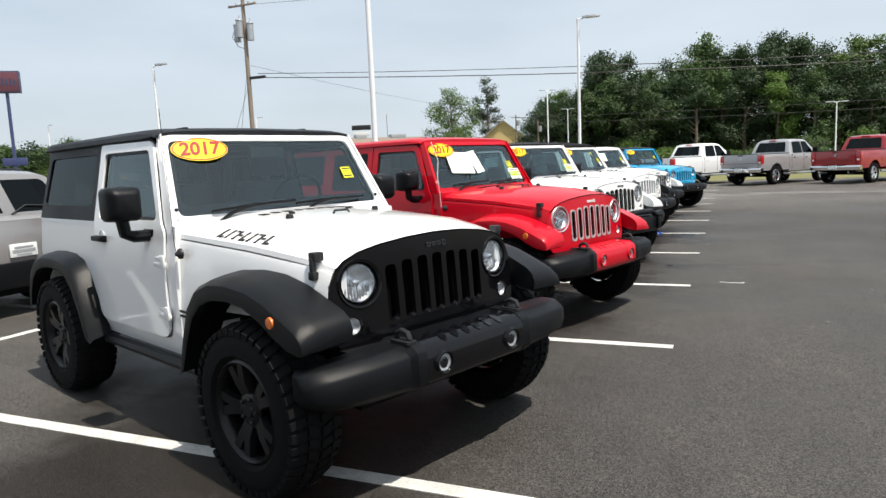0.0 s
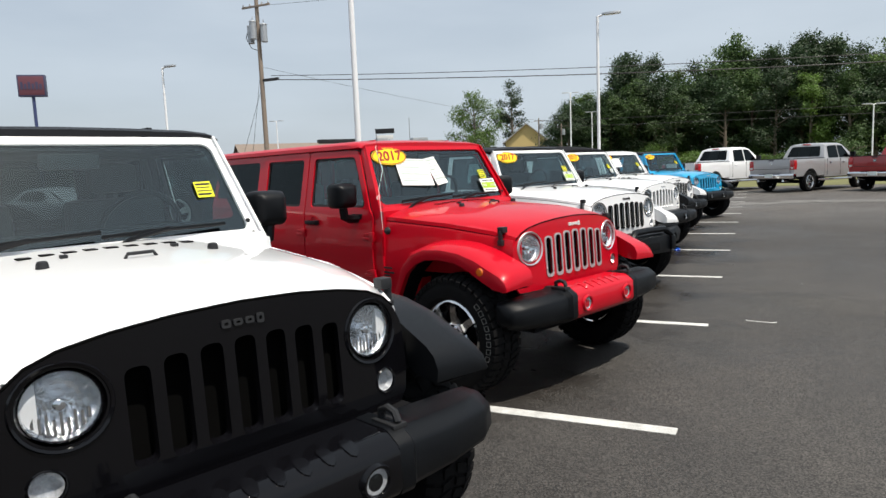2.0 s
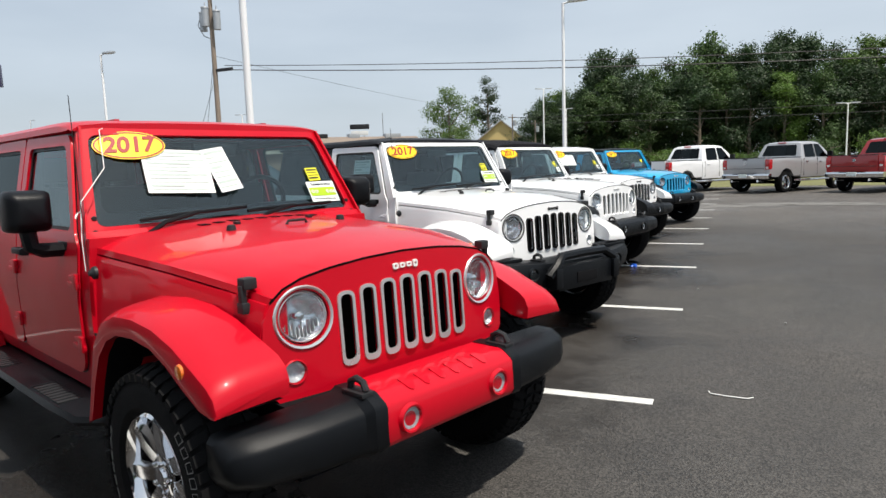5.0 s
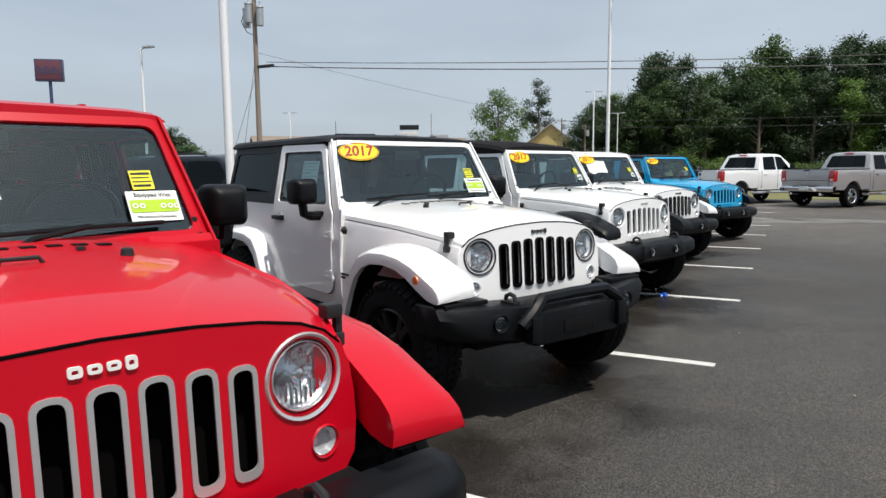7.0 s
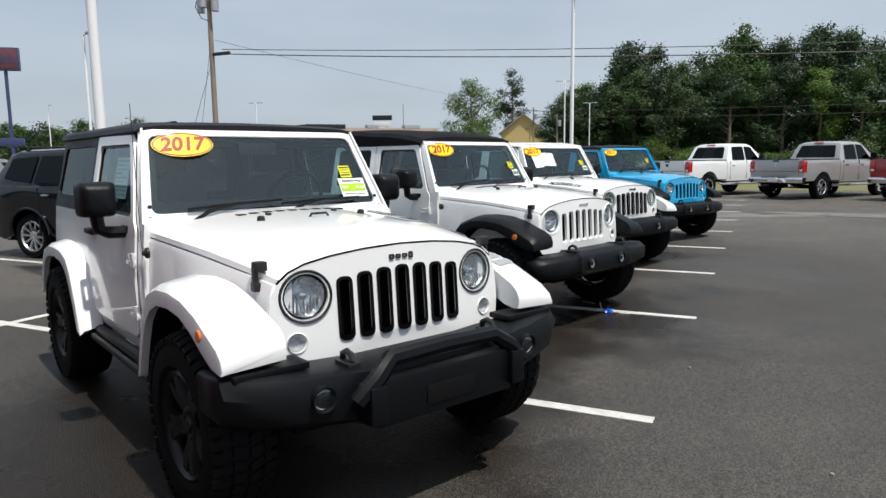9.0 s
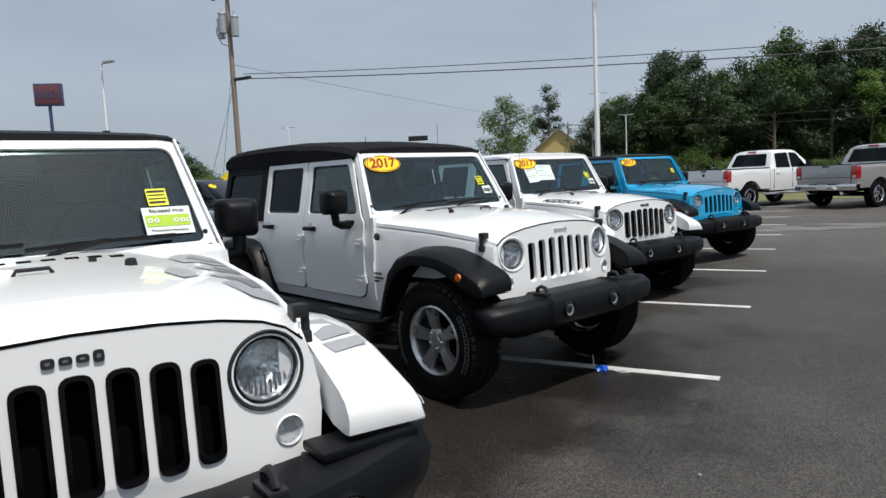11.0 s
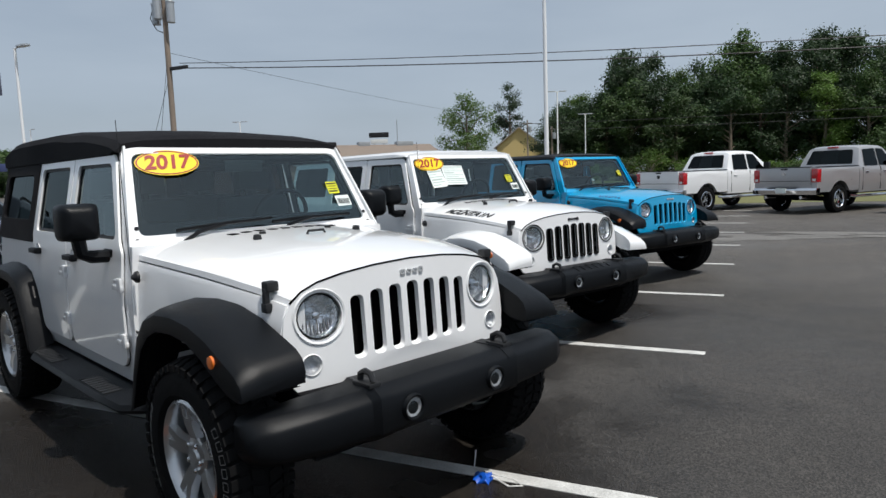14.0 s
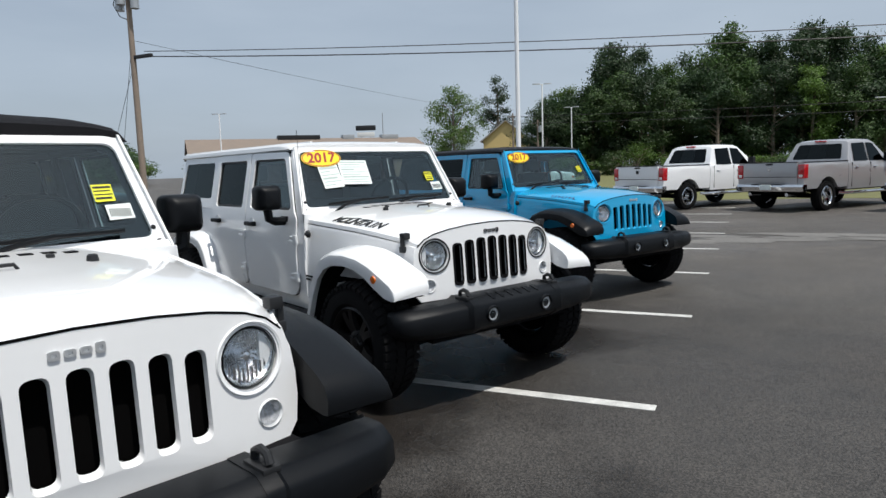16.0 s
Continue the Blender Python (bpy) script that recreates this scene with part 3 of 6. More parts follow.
def sheet(root, name, u, v, w, h, mat, put, lift, tilt=0.0, label="", bars=0, inkmat=None):
    c, s = math.cos(radians(tilt)), math.sin(radians(tilt))

    def at(a, b, k):
        return put(u + a * c - b * s, v + a * s + b * c, lift + k)
    bm = bmesh.new()
    plate(bm, [(-w / 2, -h / 2), (w / 2, -h / 2), (w / 2, h / 2), (-w / 2, h / 2)], [], 0.0008, at)
    ob = part(name, bm, mat, root, label)
    if bars:
        bm = bmesh.new()
        rnd = random.Random(bars)
        for k in range(bars):
            y = h / 2 - (k + 0.8) * h / (bars + 0.7)
            x0, x1 = -w * 0.44, w * (0.44 - 0.5 * rnd.random() * (k % 2))
            t = h / bars * (0.13 + 0.12 * (k % 3 == 0))
            plate(bm, [(x0, y - t), (x1, y - t), (x1, y + t), (x0, y + t)], [], 0, lambda a, b, k2: at(a, b, 0.002))
        part("print", bm, inkmat or M["decalgrey"], ob)
    return ob


def offroader(label, m, paint, doors=4, top="hard", top_mat=None, fender=None, grille=None, slot_trim=None, bumper="plain", bumper_centre=None,
              rim="five", marks=False, step=None, bezel=None, badge=None, stickers="none", hood_mark="", oval=True, string=False, tail_only=False, group="parked off-road cars"):
    root = thing("off_road_car", label, "car", group, m @ Matrix.Diagonal((GROW, GROW, 1, 1)))
    P, PL = M[paint], M["plastic"]
    fender = fender or PL
    L = 2.947 if doors == 4 else 2.424
    xr = -L
    tail = xr - 0.54
    # lower body tub behind the cowl
    xs = sorted({-0.78, -0.95, -1.2, -1.5, -1.8, xr + 0.62, xr + 0.52, xr + 0.48, xr + 0.4, xr + 0.28, xr + 0.14, xr, xr - 0.14, xr - 0.28, xr - 0.4, xr - 0.48, xr - 0.52, tail}, reverse=True)
    rings = []
    for x in xs:
        d = abs(x - xr)
        zb = 0.50 if d >= 0.5 else min(0.93, 0.46 + math.sqrt(0.5 ** 2 - d ** 2))
        zs = [zb + (1.235 - zb) * k / 6 for k in range(7)]
        end = 0.03 if x == tail else 0.0
        half = [(lerp(BODY_SIDE, z) - end, z) for z in zs]
        rings.append([(x, -y, z) for y, z in half] + [(x, y, z) for y, z in half[::-1]])
    bm = loft(bmesh.new(), rings)
    part("body_tub", bm, P, root)
    bm = bmesh.new()
    box(bm, tail + 0.03, -0.82, -0.60, 0.60, 0.42, 0.96)
    box(bm, -0.85, 0.26, -0.42, 0.42, 0.42, 1.0)
    box(bm, -0.6, -0.9, -0.7, 0.7, 0.46, 0.9)
    box(bm, 0.20, 0.46, -0.60, 0.60, 0.44, 0.69)
    part("underbody", bm, M["dark"], root)
    bm = box(bmesh.new(), tail + 0.04, -0.84, -0.735, 0.735, 1.238, 1.243)
    part("interior_deck", bm, M["dark"], root)
    # nose sides under the bonnet
    for sg in (-1, 1):
        rings = []
        for x in (0.310, 0.2, 0.0, -0.2, -0.42, -0.5, -0.62, -0.79):
            w, zt = hood_half(x), hood_edge(x)
            wb = lerp([(-0.79, 0.772), (-0.5, 0.74), (0.0, 0.685), (0.310, 0.642)], x)
            zb = lerp([(-0.79, 0.50), (-0.5, 0.52), (-0.42, 0.80), (0.31, 0.80)], x)
            rings.append([(x, sg * (wb - 0.015), zb), (x, sg * wb, zb + (zt - zb) * 0.35), (x, sg * (w + 0.012), zt - 0.03), (x, sg * (w + 0.004), zt - 0.004), (x, sg * (w - 0.08), zt - 0.004), (x, sg * (w - 0.08), zb)])
        part("front_wing", loft(bmesh.new(), rings), P, root)
    # bonnet
    xs = [-0.79, -0.6, -0.4, -0.2, 0.0, 0.10, 0.18, 0.24, 0.28, 0.36]
    rings = []
    for x in xs:
        w = hood_half(x)
        fr = (-1, -0.985, -0.95, -0.88, -0.78, -0.64, -0.5, -0.3, -0.1, 0.1, 0.3, 0.5, 0.64, 0.78, 0.88, 0.95, 0.985, 1)
        row = []
        for f in fr:
            y = f * w
            z = hood_z(x, y) if abs(f) < 1 else max(hood_edge(x) + 0.03, hood_z(x, w) - 0.012)
            push = lerp([(0.0, 0.0), (0.28, 0.55), (0.36, 1.0)], x) * (nose(y, z, 0)[0] - 0.003 - 0.36)
            row.append((x + push + (0.055 * (1 - f * f) if x == 0.28 else 0.0) * 0.4, y, z))
        rings.append([(row[0][0], -w - 0.004, hood_edge(x) + 0.004)] + row + [(row[-1][0], w + 0.004, hood_edge(x) + 0.004)])
    part("bonnet", loft(bmesh.new(), rings, closed=False, cap=False), P, root)
    # cowl with vent slots
    bm = bmesh.new()
    loft(bm, [[(-0.785, y, hood_z(-0.79, min(0.72, max(-0.72, y))) - 0.004), (-0.785, y, 1.15), (-0.92, y, 1.15), (-0.90, y, 1.262), (-0.83, y, 1.262)] for y in (-0.752, -0.72, -0.5, -0.25, 0, 0.25, 0.5, 0.72, 0.752)])
    cowl = part("cowl", bm, P, root)
    bm = bmesh.new()
    for k in range(9):
        y = -0.30 + k * 0.075
        box(bm, -0.69, -0.64, y - 0.022, y + 0.022, hood_z(-0.66, y) - 0.002, hood_z(-0.66, y) + 0.003)
    part("cowl_vents", bm, M["dark"], cowl)
    # windscreen frame, glass and black border
    ho = rounded([(-0.752, -0.02), (0.752, -0.02), (0.672, WS_LEN), (-0.672, WS_LEN)], [0.02, 0.02, 0.07, 0.07])
    hi = rounded([(-0.700, 0.052), (0.700, 0.052), (0.630, WS_LEN - 0.048), (-0.630, WS_LEN - 0.048)], 0.05)
    part("windscreen_frame", plate(bmesh.new(), ho, [hi], -0.05, screen), P, root)
    frit = rounded([(-0.655, 0.125), (0.655, 0.125), (0.60, WS_LEN - 0.07), (-0.60, WS_LEN - 0.07)], 0.05)
    gl = part("windscreen", plate(bmesh.new(), hi, [], 0, lambda u, v, w: screen(u, v, -0.014)), M["glass"], root)
    part("black_border", plate(bmesh.new(), hi, [frit], 0, lambda u, v, w: screen(u, v, -0.017)), M["gloss"], gl)
    for sg in (-1, 1):
        for v in (-0.03, 0.03, 0.10):
            c = screen(sg * (0.717 - v * 0.14), v, 0.0)
            part("frame_bolt", revolve(bmesh.new(), [(0, 0.012), (0.008, 0.010), (0.009, 0.0)], 8, "X", c), M["ink"], root)
    # wipers
    for u0, u1 in ((0.45, 0.02), (-0.10, -0.52)):
        bm = bmesh.new()
        tube(bm, [screen(u1 - 0.02, -0.035, 0.03), screen(u1 + 0.10, 0.03, 0.035), screen(u1 + 0.28, 0.075, 0.02)], 0.011, 6)
        tube(bm, [screen(u0 + 0.12, 0.085, 0.012), screen((u0 + u1) / 2, 0.072, 0.014), screen(u1 - 0.0, 0.06, 0.012)], 0.009, 6)
        part("wiper", bm, M["plastic"], root)
    # grille
    top_pts = GRILLE_TOP + [(0.634, 0.82), (0.622, 0.73), (0.585, 0.685), (0.45, 0.665)]
    outline = [(y, z) for y, z in top_pts] + [(-y, z) for y, z in top_pts[:0:-1]]
    slots = [rounded([(u - 0.0325, 0.772), (u + 0.0325, 0.772), (u + 0.0325, 1.068 - 0.02 * (abs(u) / 0.28) ** 2), (u - 0.0325, 1.065 - 0.02 * (abs(u) / 0.28) ** 2)], 0.026) for u in [(k - 3) * 0.099 for k in range(7)]]
    lights = [circle(s * 0.471, 0.980, 0.099, 28) for s in (-1, 1)]
    turn = [circle(s * 0.523, 0.788, 0.043, 20) for s in (-1, 1)]
    G = M[grille] if grille else P
    gr = part("grille", plate(bmesh.new(), outline, slots + lights + turn, -0.016, nose), G, root)
    # plain near-black sheet: the shade deep in the slots is put into its colour
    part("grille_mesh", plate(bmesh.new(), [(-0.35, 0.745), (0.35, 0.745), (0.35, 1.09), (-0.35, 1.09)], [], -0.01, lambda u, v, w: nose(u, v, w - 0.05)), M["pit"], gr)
    for k, s in enumerate(slots):
        u = (k - 3) * 0.099
        if slot_trim:
            big = rounded([(u - 0.038, 0.764), (u + 0.038, 0.764), (u + 0.038, 1.073 - 0.02 * (abs(u) / 0.28) ** 2), (u - 0.038, 1.073 - 0.02 * (abs(u) / 0.28) ** 2)], 0.033)
            small = rounded([(u - 0.0252, 0.787), (u + 0.0252, 0.787), (u + 0.0252, 1.06 - 0.02 * (abs(u) / 0.28) ** 2), (u - 0.0252, 1.06 - 0.02 * (abs(u) / 0.28) ** 2)], 0.023)
            part("slot_trim", plate(bmesh.new(), big, [small], 0.006, nose), M[slot_trim], gr)
        else:
            inner_s = rounded([(u - 0.030, 0.784), (u + 0.030, 0.784), (u + 0.030, 1.060 - 0.02 * (abs(u) / 0.28) ** 2), (u - 0.030, 1.060 - 0.02 * (abs(u) / 0.28) ** 2)], 0.027)
            bm = bmesh.new()
            loft(bm, [[nose(a, b, 0) for a, b in s], [nose(a, b, -0.022) for a, b in inner_s]], cap=False)
            part("slot_wall", bm, G if not grille else M["gloss"], gr)
    edge_pts = [(y, z) for y, z in GRILLE_TOP if z > 1.03]
    part("bonnet_gap", tube(bmesh.new(), [nose(-y, z + 0.002, -0.002) for y, z in edge_pts[:0:-1]] + [nose(y, z + 0.002, -0.002) for y, z in edge_pts], 0.0045, 6), M["pit"], root)
    # badge: plain raised strokes
    bm = bmesh.new()
    for k, (u, w2, h2) in enumerate([(-0.054, 0.012, 0.030), (-0.020, 0.014, 0.020), (0.016, 0.014, 0.020), (0.052, 0.014, 0.024)]):
        plate(bm, rounded([(-u - w2, 1.112 - h2 / 2), (-u + w2, 1.112 - h2 / 2), (-u + w2, 1.112 + h2 / 2), (-u - w2, 1.112 + h2 / 2)], 0.008), [rounded([(-u - w2 * 0.45, 1.112 - h2 / 5), (-u + w2 * 0.45, 1.112 - h2 / 5), (-u + w2 * 0.45, 1.112 + h2 / 5), (-u - w2 * 0.45, 1.112 + h2 / 5)], 0.004)], 0.006, nose)
    part("badge", bm, M[badge or "ink"], gr)
    # lamps
    for s in (-1, 1):
        def eye(prof, seg=32, closed=False):
            return on_nose(revolve(bmesh.new(), prof, seg, "X", closed=closed), s * 0.471, 0.980)
        bz = M[bezel] if bezel else G
        hl = part("headlamp", eye([(0.001, 0.117), (0.007, 0.113), (0.004, 0.106), (-0.03, 0.094)]), bz, root)
        part("reflector", eye([(-0.012, 0.088), (-0.03, 0.078), (-0.055, 0.05), (-0.068, 0.0)], 28), M["lampsteel"], hl)
        bm = bmesh.new()
        for k in range(-4, 5):
            zz = -0.018 - 0.006 * (4 - abs(k)) * (k % 2)
            lo = -math.sqrt(0.078 ** 2 - (k * 0.0155) ** 2)
            if lo < zz - 0.01:
                box(bm, -0.034, -0.024, k * 0.0155 - 0.0035, k * 0.0155 + 0.0035, lo, zz)
        part("reflector_flutes", on_nose(bm, s * 0.471, 0.980), M["chrome"], hl)
        part("bulb_shield", eye([(-0.062, 0.022), (-0.030, 0.020), (-0.022, 0.013), (-0.020, 0.0)], 16), M["chrome"], hl)
        part("rim_ring", eye([(-0.03, 0.0945), (-0.006, 0.0935), (-0.004, 0.0905), (-0.014, 0.087)]), M["gloss"] if bezel != "satin" else M["satin"], hl)
        part("lens", eye([(-0.006, 0.091), (0.012, 0.080), (0.024, 0.055), (0.030, 0.028), (0.032, 0.0)], 28), M["lens"], hl)

        def blink(prof):
            return on_nose(revolve(bmesh.new(), prof, 20, "X"), s * 0.523, 0.788)
        ts = part("turn_signal", blink([(0.001, 0.047), (0.006, 0.043), (-0.02, 0.036)]), G, root)
        part("reflector", blink([(-0.004, 0.038), (-0.02, 0.028), (-0.028, 0.0)]), M["signalglass"], ts)
        part("lens", blink([(0.0, 0.040), (0.008, 0.028), (0.011, 0.0)]), M["lens"], ts)
    # front and rear wheel flares
    ft = [(-0.60, 0.50), (-0.53, 0.70), (-0.46, 0.87), (-0.37, 0.965), (-0.24, 1.012), (-0.08, 1.022), (0.08, 1.008), (0.22, 0.970), (0.34, 0.917), (0.43, 0.876), (0.468, 0.845), (0.486, 0.800)]
    fl = [(-0.545, 0.50), (-0.47, 0.68), (-0.405, 0.80), (-0.32, 0.875), (-0.22, 0.915), (-0.08, 0.925), (0.06, 0.912), (0.18, 0.868), (0.29, 0.808), (0.38, 0.768), (0.455, 0.757), (0.480, 0.760)]
    rt = [(xr + 0.60, 0.47), (xr + 0.53, 0.66), (xr + 0.43, 0.86), (xr + 0.34, 0.95), (xr + 0.2, 0.985), (xr, 0.995), (xr - 0.2, 0.985), (xr - 0.36, 0.945), (xr - 0.46, 0.86), (xr - 0.53, 0.72), (xr - 0.56, 0.58)]
    rl = [(xr + 0.545, 0.47), (xr + 0.46, 0.64), (xr + 0.365, 0.79), (xr + 0.28, 0.86), (xr + 0.17, 0.893), (xr, 0.905), (xr - 0.17, 0.893), (xr - 0.30, 0.86), (xr - 0.40, 0.79), (xr - 0.47, 0.68), (xr - 0.50, 0.58)]
    for sg in (-1, 1):
        part("front_flare", flare(bmesh.new(), ft, fl, sg, lambda x: lerp([(-0.6, 0.73), (0.0, 0.675), (0.45, 0.64)], x), 0.90), fender, root)
        part("rear_flare", flare(bmesh.new(), rt, rl, sg, 0.755, 0.90), fender, root)
        bm = bmesh.new()
        loft(bm, [[(x, sg * yy, z + 0.004) for yy in (0.40 if x < 0.2 else 0.66, 0.88)] for x, z in fl], closed=False, cap=False)
        part("wheel_liner", bm, M["dark"], root)
        bm = bmesh.new()
        loft(bm, [[(x, sg * yy, z + 0.004) for yy in (0.55, 0.88)] for x, z in rl], closed=False, cap=False)
        part("wheel_liner", bm, M["dark"], root)
        bm = bmesh.new()
        revolve(bm, [(0, 0.027), (sg * 0.008, 0.024), (sg * 0.011, 0.0)], 18, "Y", (0.275, sg * 0.894, 0.872))
        part("side_marker", bm, M["amber"], root)
    # bumpers
    if bumper == "plain":
        def ring(y, x0, x1, z0, z1):
            return [(x0, y, z0 + 0.02), (x0, y, z1), (x1 - 0.075, y, z1), (x1 - 0.058, y, z1 - 0.004), (x1 - 0.014, y, z1 - 0.034), (x1 - 0.004, y, z1 - 0.050), (x1, y, z0 + 0.050), (x1 - 0.01, y, z0 + 0.030), (x1 - 0.06, y, z0)]
        for sg in (-1, 1):
            bm = loft(bmesh.new(), [ring(sg * y, *q) for y, q in ((0.345, (0.40, 0.620, 0.485, 0.715)), (0.40, (0.40, 0.620, 0.485, 0.718)), (0.425, (0.40, 0.598, 0.485, 0.70)), (0.60, (0.40, 0.59, 0.49, 0.695)), (0.79, (0.39, 0.56, 0.50, 0.688)), (0.862, (0.38, 0.525, 0.515, 0.68)), (0.885, (0.39, 0.49, 0.54, 0.66)))])
            part("bumper_end", bm, PL, root)
        cm = M[bumper_centre] if bumper_centre else PL
        bm = loft(bmesh.new(), [ring(y, 0.40, 0.62, 0.49, 0.712) for y in (-0.347, -0.15, 0.15, 0.347)])
        bc = part("bumper_centre", bm, cm, root)
        bm = bmesh.new()
        for k in range(6):
            y = -0.2 + 0.08 * k
            loft(bm, [[(0.555 + 0.040 * math.cos(a), y + 0.022 * math.sin(a), lerp([(0.50, 0.712), (0.545, 0.712), (0.562, 0.708), (0.606, 0.678)], 0.555 + 0.040 * math.cos(a)) + dz - 0.001) for a in [2 * math.pi * j / 10 for j in range(10)]] for dz in (0, 0.006)])
        if bumper_centre:
            part("bumper_ribs", bm, cm, bc)
        else:
            bm.free()
        for s in (-1, 1):
            c = (0.622, s * 0.245, 0.60)
            fg = part("fog_lamp", revolve(bmesh.new(), [(-0.004, 0.058), (0.012, 0.052), (0.010, 0.044), (-0.01, 0.040)], 22, "X", c), cm, root)
            part("reflector", revolve(bmesh.new(), [(0.0, 0.041), (-0.006, 0.02), (-0.01, 0.0)], 20, "X", c), M["signalglass"], fg)
            part("lens", revolve(bmesh.new(), [(0.002, 0.042), (0.010, 0.025), (0.012, 0.0)], 20, "X", c), M["lens"], fg)
    else:
        def ring(y, x0, x1, z0, z1, lip):
            return [(x0, y, z0), (x0, y, z1), (x1 - lip - 0.03, y, z1), (x1 - lip, y, z1 - 0.012), (x1, y, (z0 + z1) / 2 + 0.02), (x1 - 0.02, y, z0 + 0.03), (x1 - 0.06, y, z0)]
        st = [(0.0, (0.38, 0.64, 0.45, 0.70, 0.03)), (0.30, (0.38, 0.64, 0.45, 0.70, 0.03)), (0.36, (0.38, 0.64, 0.47, 0.705, 0.03)), (0.60, (0.38, 0.615, 0.50, 0.72, 0.035)), (0.80, (0.36, 0.565, 0.53, 0.735, 0.04)), (0.90, (0.30, 0.50, 0.56, 0.745, 0.04)), (0.918, (0.30, 0.45, 0.59, 0.735, 0.03))]
        rings = [ring(-y, *q) for y, q in st[:0:-1]] + [ring(y, *q) for y, q in st]
        part("steel_bumper", loft(bmesh.new(), rings), PL, root)
        bm = bmesh.new()
        tube(bm, [(0.675, -0.45, 0.60), (0.69, -0.37, 0.68), (0.66, -0.28, 0.745), (0.655, 0.0, 0.75), (0.66, 0.28, 0.745), (0.69, 0.37, 0.68), (0.675, 0.45, 0.60)], 0.038, 8)
        box(bm, 0.62, 0.70, -0.36, 0.36, 0.47, 0.67, 0.012)
        box(bm, 0.62, 0.73, -0.42, -0.34, 0.50, 0.66, 0.012)
        box(bm, 0.62, 0.73, 0.34, 0.42, 0.50, 0.66, 0.012)
        part("winch_hoop", bm, PL, root)
        bm = box(bmesh.new(), 0.70, 0.706, -0.13, 0.13, 0.515, 0.60, 0.002)
        part("winch_plate", bm, M["dark"], root)
        for sg in (-1, 1):
            part("wing_cover", box(bmesh.new(), 0.36, 0.50, *sorted((sg * 0.55, sg * 0.86)), 0.722, 0.752, 0.008), PL, root)
        for s in (-1, 1):
            c = (0.612, s * 0.56, 0.625)
            fg = part("fog_lamp", revolve(bmesh.new(), [(-0.02, 0.056), (0.016, 0.052), (0.012, 0.044), (-0.01, 0.040)], 22, "X", c), PL, root)
            part("reflector", revolve(bmesh.new(), [(0.0, 0.041), (-0.006, 0.02), (-0.01, 0.0)], 20, "X", c), M["signalglass"], fg)
            part("lens", revolve(bmesh.new(), [(0.004, 0.042), (0.012, 0.025), (0.014, 0.0)], 20, "X", c), M["lens"], fg)
    for s in (-1, 1):
        bm = bmesh.new()
        tube(bm, [(0.475, s * 0.39, 0.70), (0.48, s * 0.39, 0.75), (0.51, s * 0.39, 0.765), (0.545, s * 0.39, 0.757), (0.558, s * 0.39, 0.73)], 0.013, 8)
        box(bm, 0.46, 0.57, s * 0.39 - 0.028, s * 0.39 + 0.028, 0.705, 0.724, 0.004)
        part("tow_hook", bm, M["ink"], root)
    bm = box(bmesh.new(), tail - 0.16, tail + 0.02, -0.72, 0.72, 0.50, 0.66, 0.03)
    part("rear_bumper", bm, PL, root)
    bm = bmesh.new()
    tube(bm, [(0.0, -0.70, 0.38), (0.0, 0.70, 0.38)], 0.05, 10)
    tube(bm, [(xr, -0.70, 0.38), (xr, 0.70, 0.38)], 0.05, 10)
    tube(bm, [(0.14, -0.55, 0.36), (0.14, 0.6, 0.45)], 0.022, 8)
    for sg in (-1, 1):
        box(bm, tail, 0.45, sg * 0.42 - 0.04, sg * 0.42 + 0.04, 0.46, 0.58)
        tube(bm, [(-0.05, sg * 0.52, 0.36), (-0.12, sg * 0.52, 0.75)], 0.035, 8)
    part("axles_and_frame", bm, M["dark"], root)
    # doors
    if doors == 4:
        spans = [(-0.88, -1.77), (-1.785, -2.50)]
    else:
        spans = [(-0.88, -1.86)]
    for sg in (-1, 1):
        for i, (xf, xb) in enumerate(spans):
            put = flank(sg, 0.004)
            if i == 0:
                out = rounded([(xf, 0.60), (xf, 1.20), (xf - 0.045, 1.26), (xf - 0.245, 1.715), (xb, 1.725), (xb, 0.60)], [0.10, 0.02, 0.02, 0.05, 0.03, 0.10])
                win = rounded([(xf - 0.12, 1.262), (xf - 0.10, 1.29), (xf - 0.285, 1.665), (xb + 0.07, 1.668), (xb + 0.07, 1.262)], 0.035)
            else:
                out = rounded([(xf, 0.60), (xf, 1.725), (xb, 1.725), (xb, 1.0), (xb + 0.09, 0.80), (xb + 0.14, 0.60)], [0.06, 0.03, 0.05, 0.05, 0.05, 0.08])
                win = rounded([(xf - 0.07, 1.262), (xf - 0.07, 1.668), (xb + 0.07, 1.668), (xb + 0.07, 1.262)], 0.035)
            d = part("door", plate(bmesh.new(), out, [win], 0.012, put, (0.66, 0.78, 0.95, 1.1, 1.235)), P, root)
            part("window_pane", plate(bmesh.new(), win, [], 0, flank(sg, -0.002)), M["glass"] if i == 0 else M["tint"], d)
            inner_win = rounded([(a + (0.018 if a < (xf + xb) / 2 else -0.018), b + (0.018 if b < 1.45 else -0.018)) for a, b in [(xf - (0.10 if i == 0 else 0.07), 1.262), (xf - (0.285 if i == 0 else 0.07), 1.668), (xb + 0.07, 1.668), (xb + 0.07, 1.262)]], 0.03)
            part("window_seal", plate(bmesh.new(), win, [inner_win], 0.004, flank(sg, 0.0)), M["ink"], d)
            # gap line round the door
            out2 = [((a - (xf + xb) / 2) * 1.014 + (xf + xb) / 2, (b - 1.16) * 1.012 + 1.16) for a, b in out]
            part("door_gap", plate(bmesh.new(), out2, [out], 0, flank(sg, 0.0025)), M["ink"], d)
            yh = sg * (lerp(BODY_SIDE, 1.13) + 0.015)
            bm = bmesh.new()
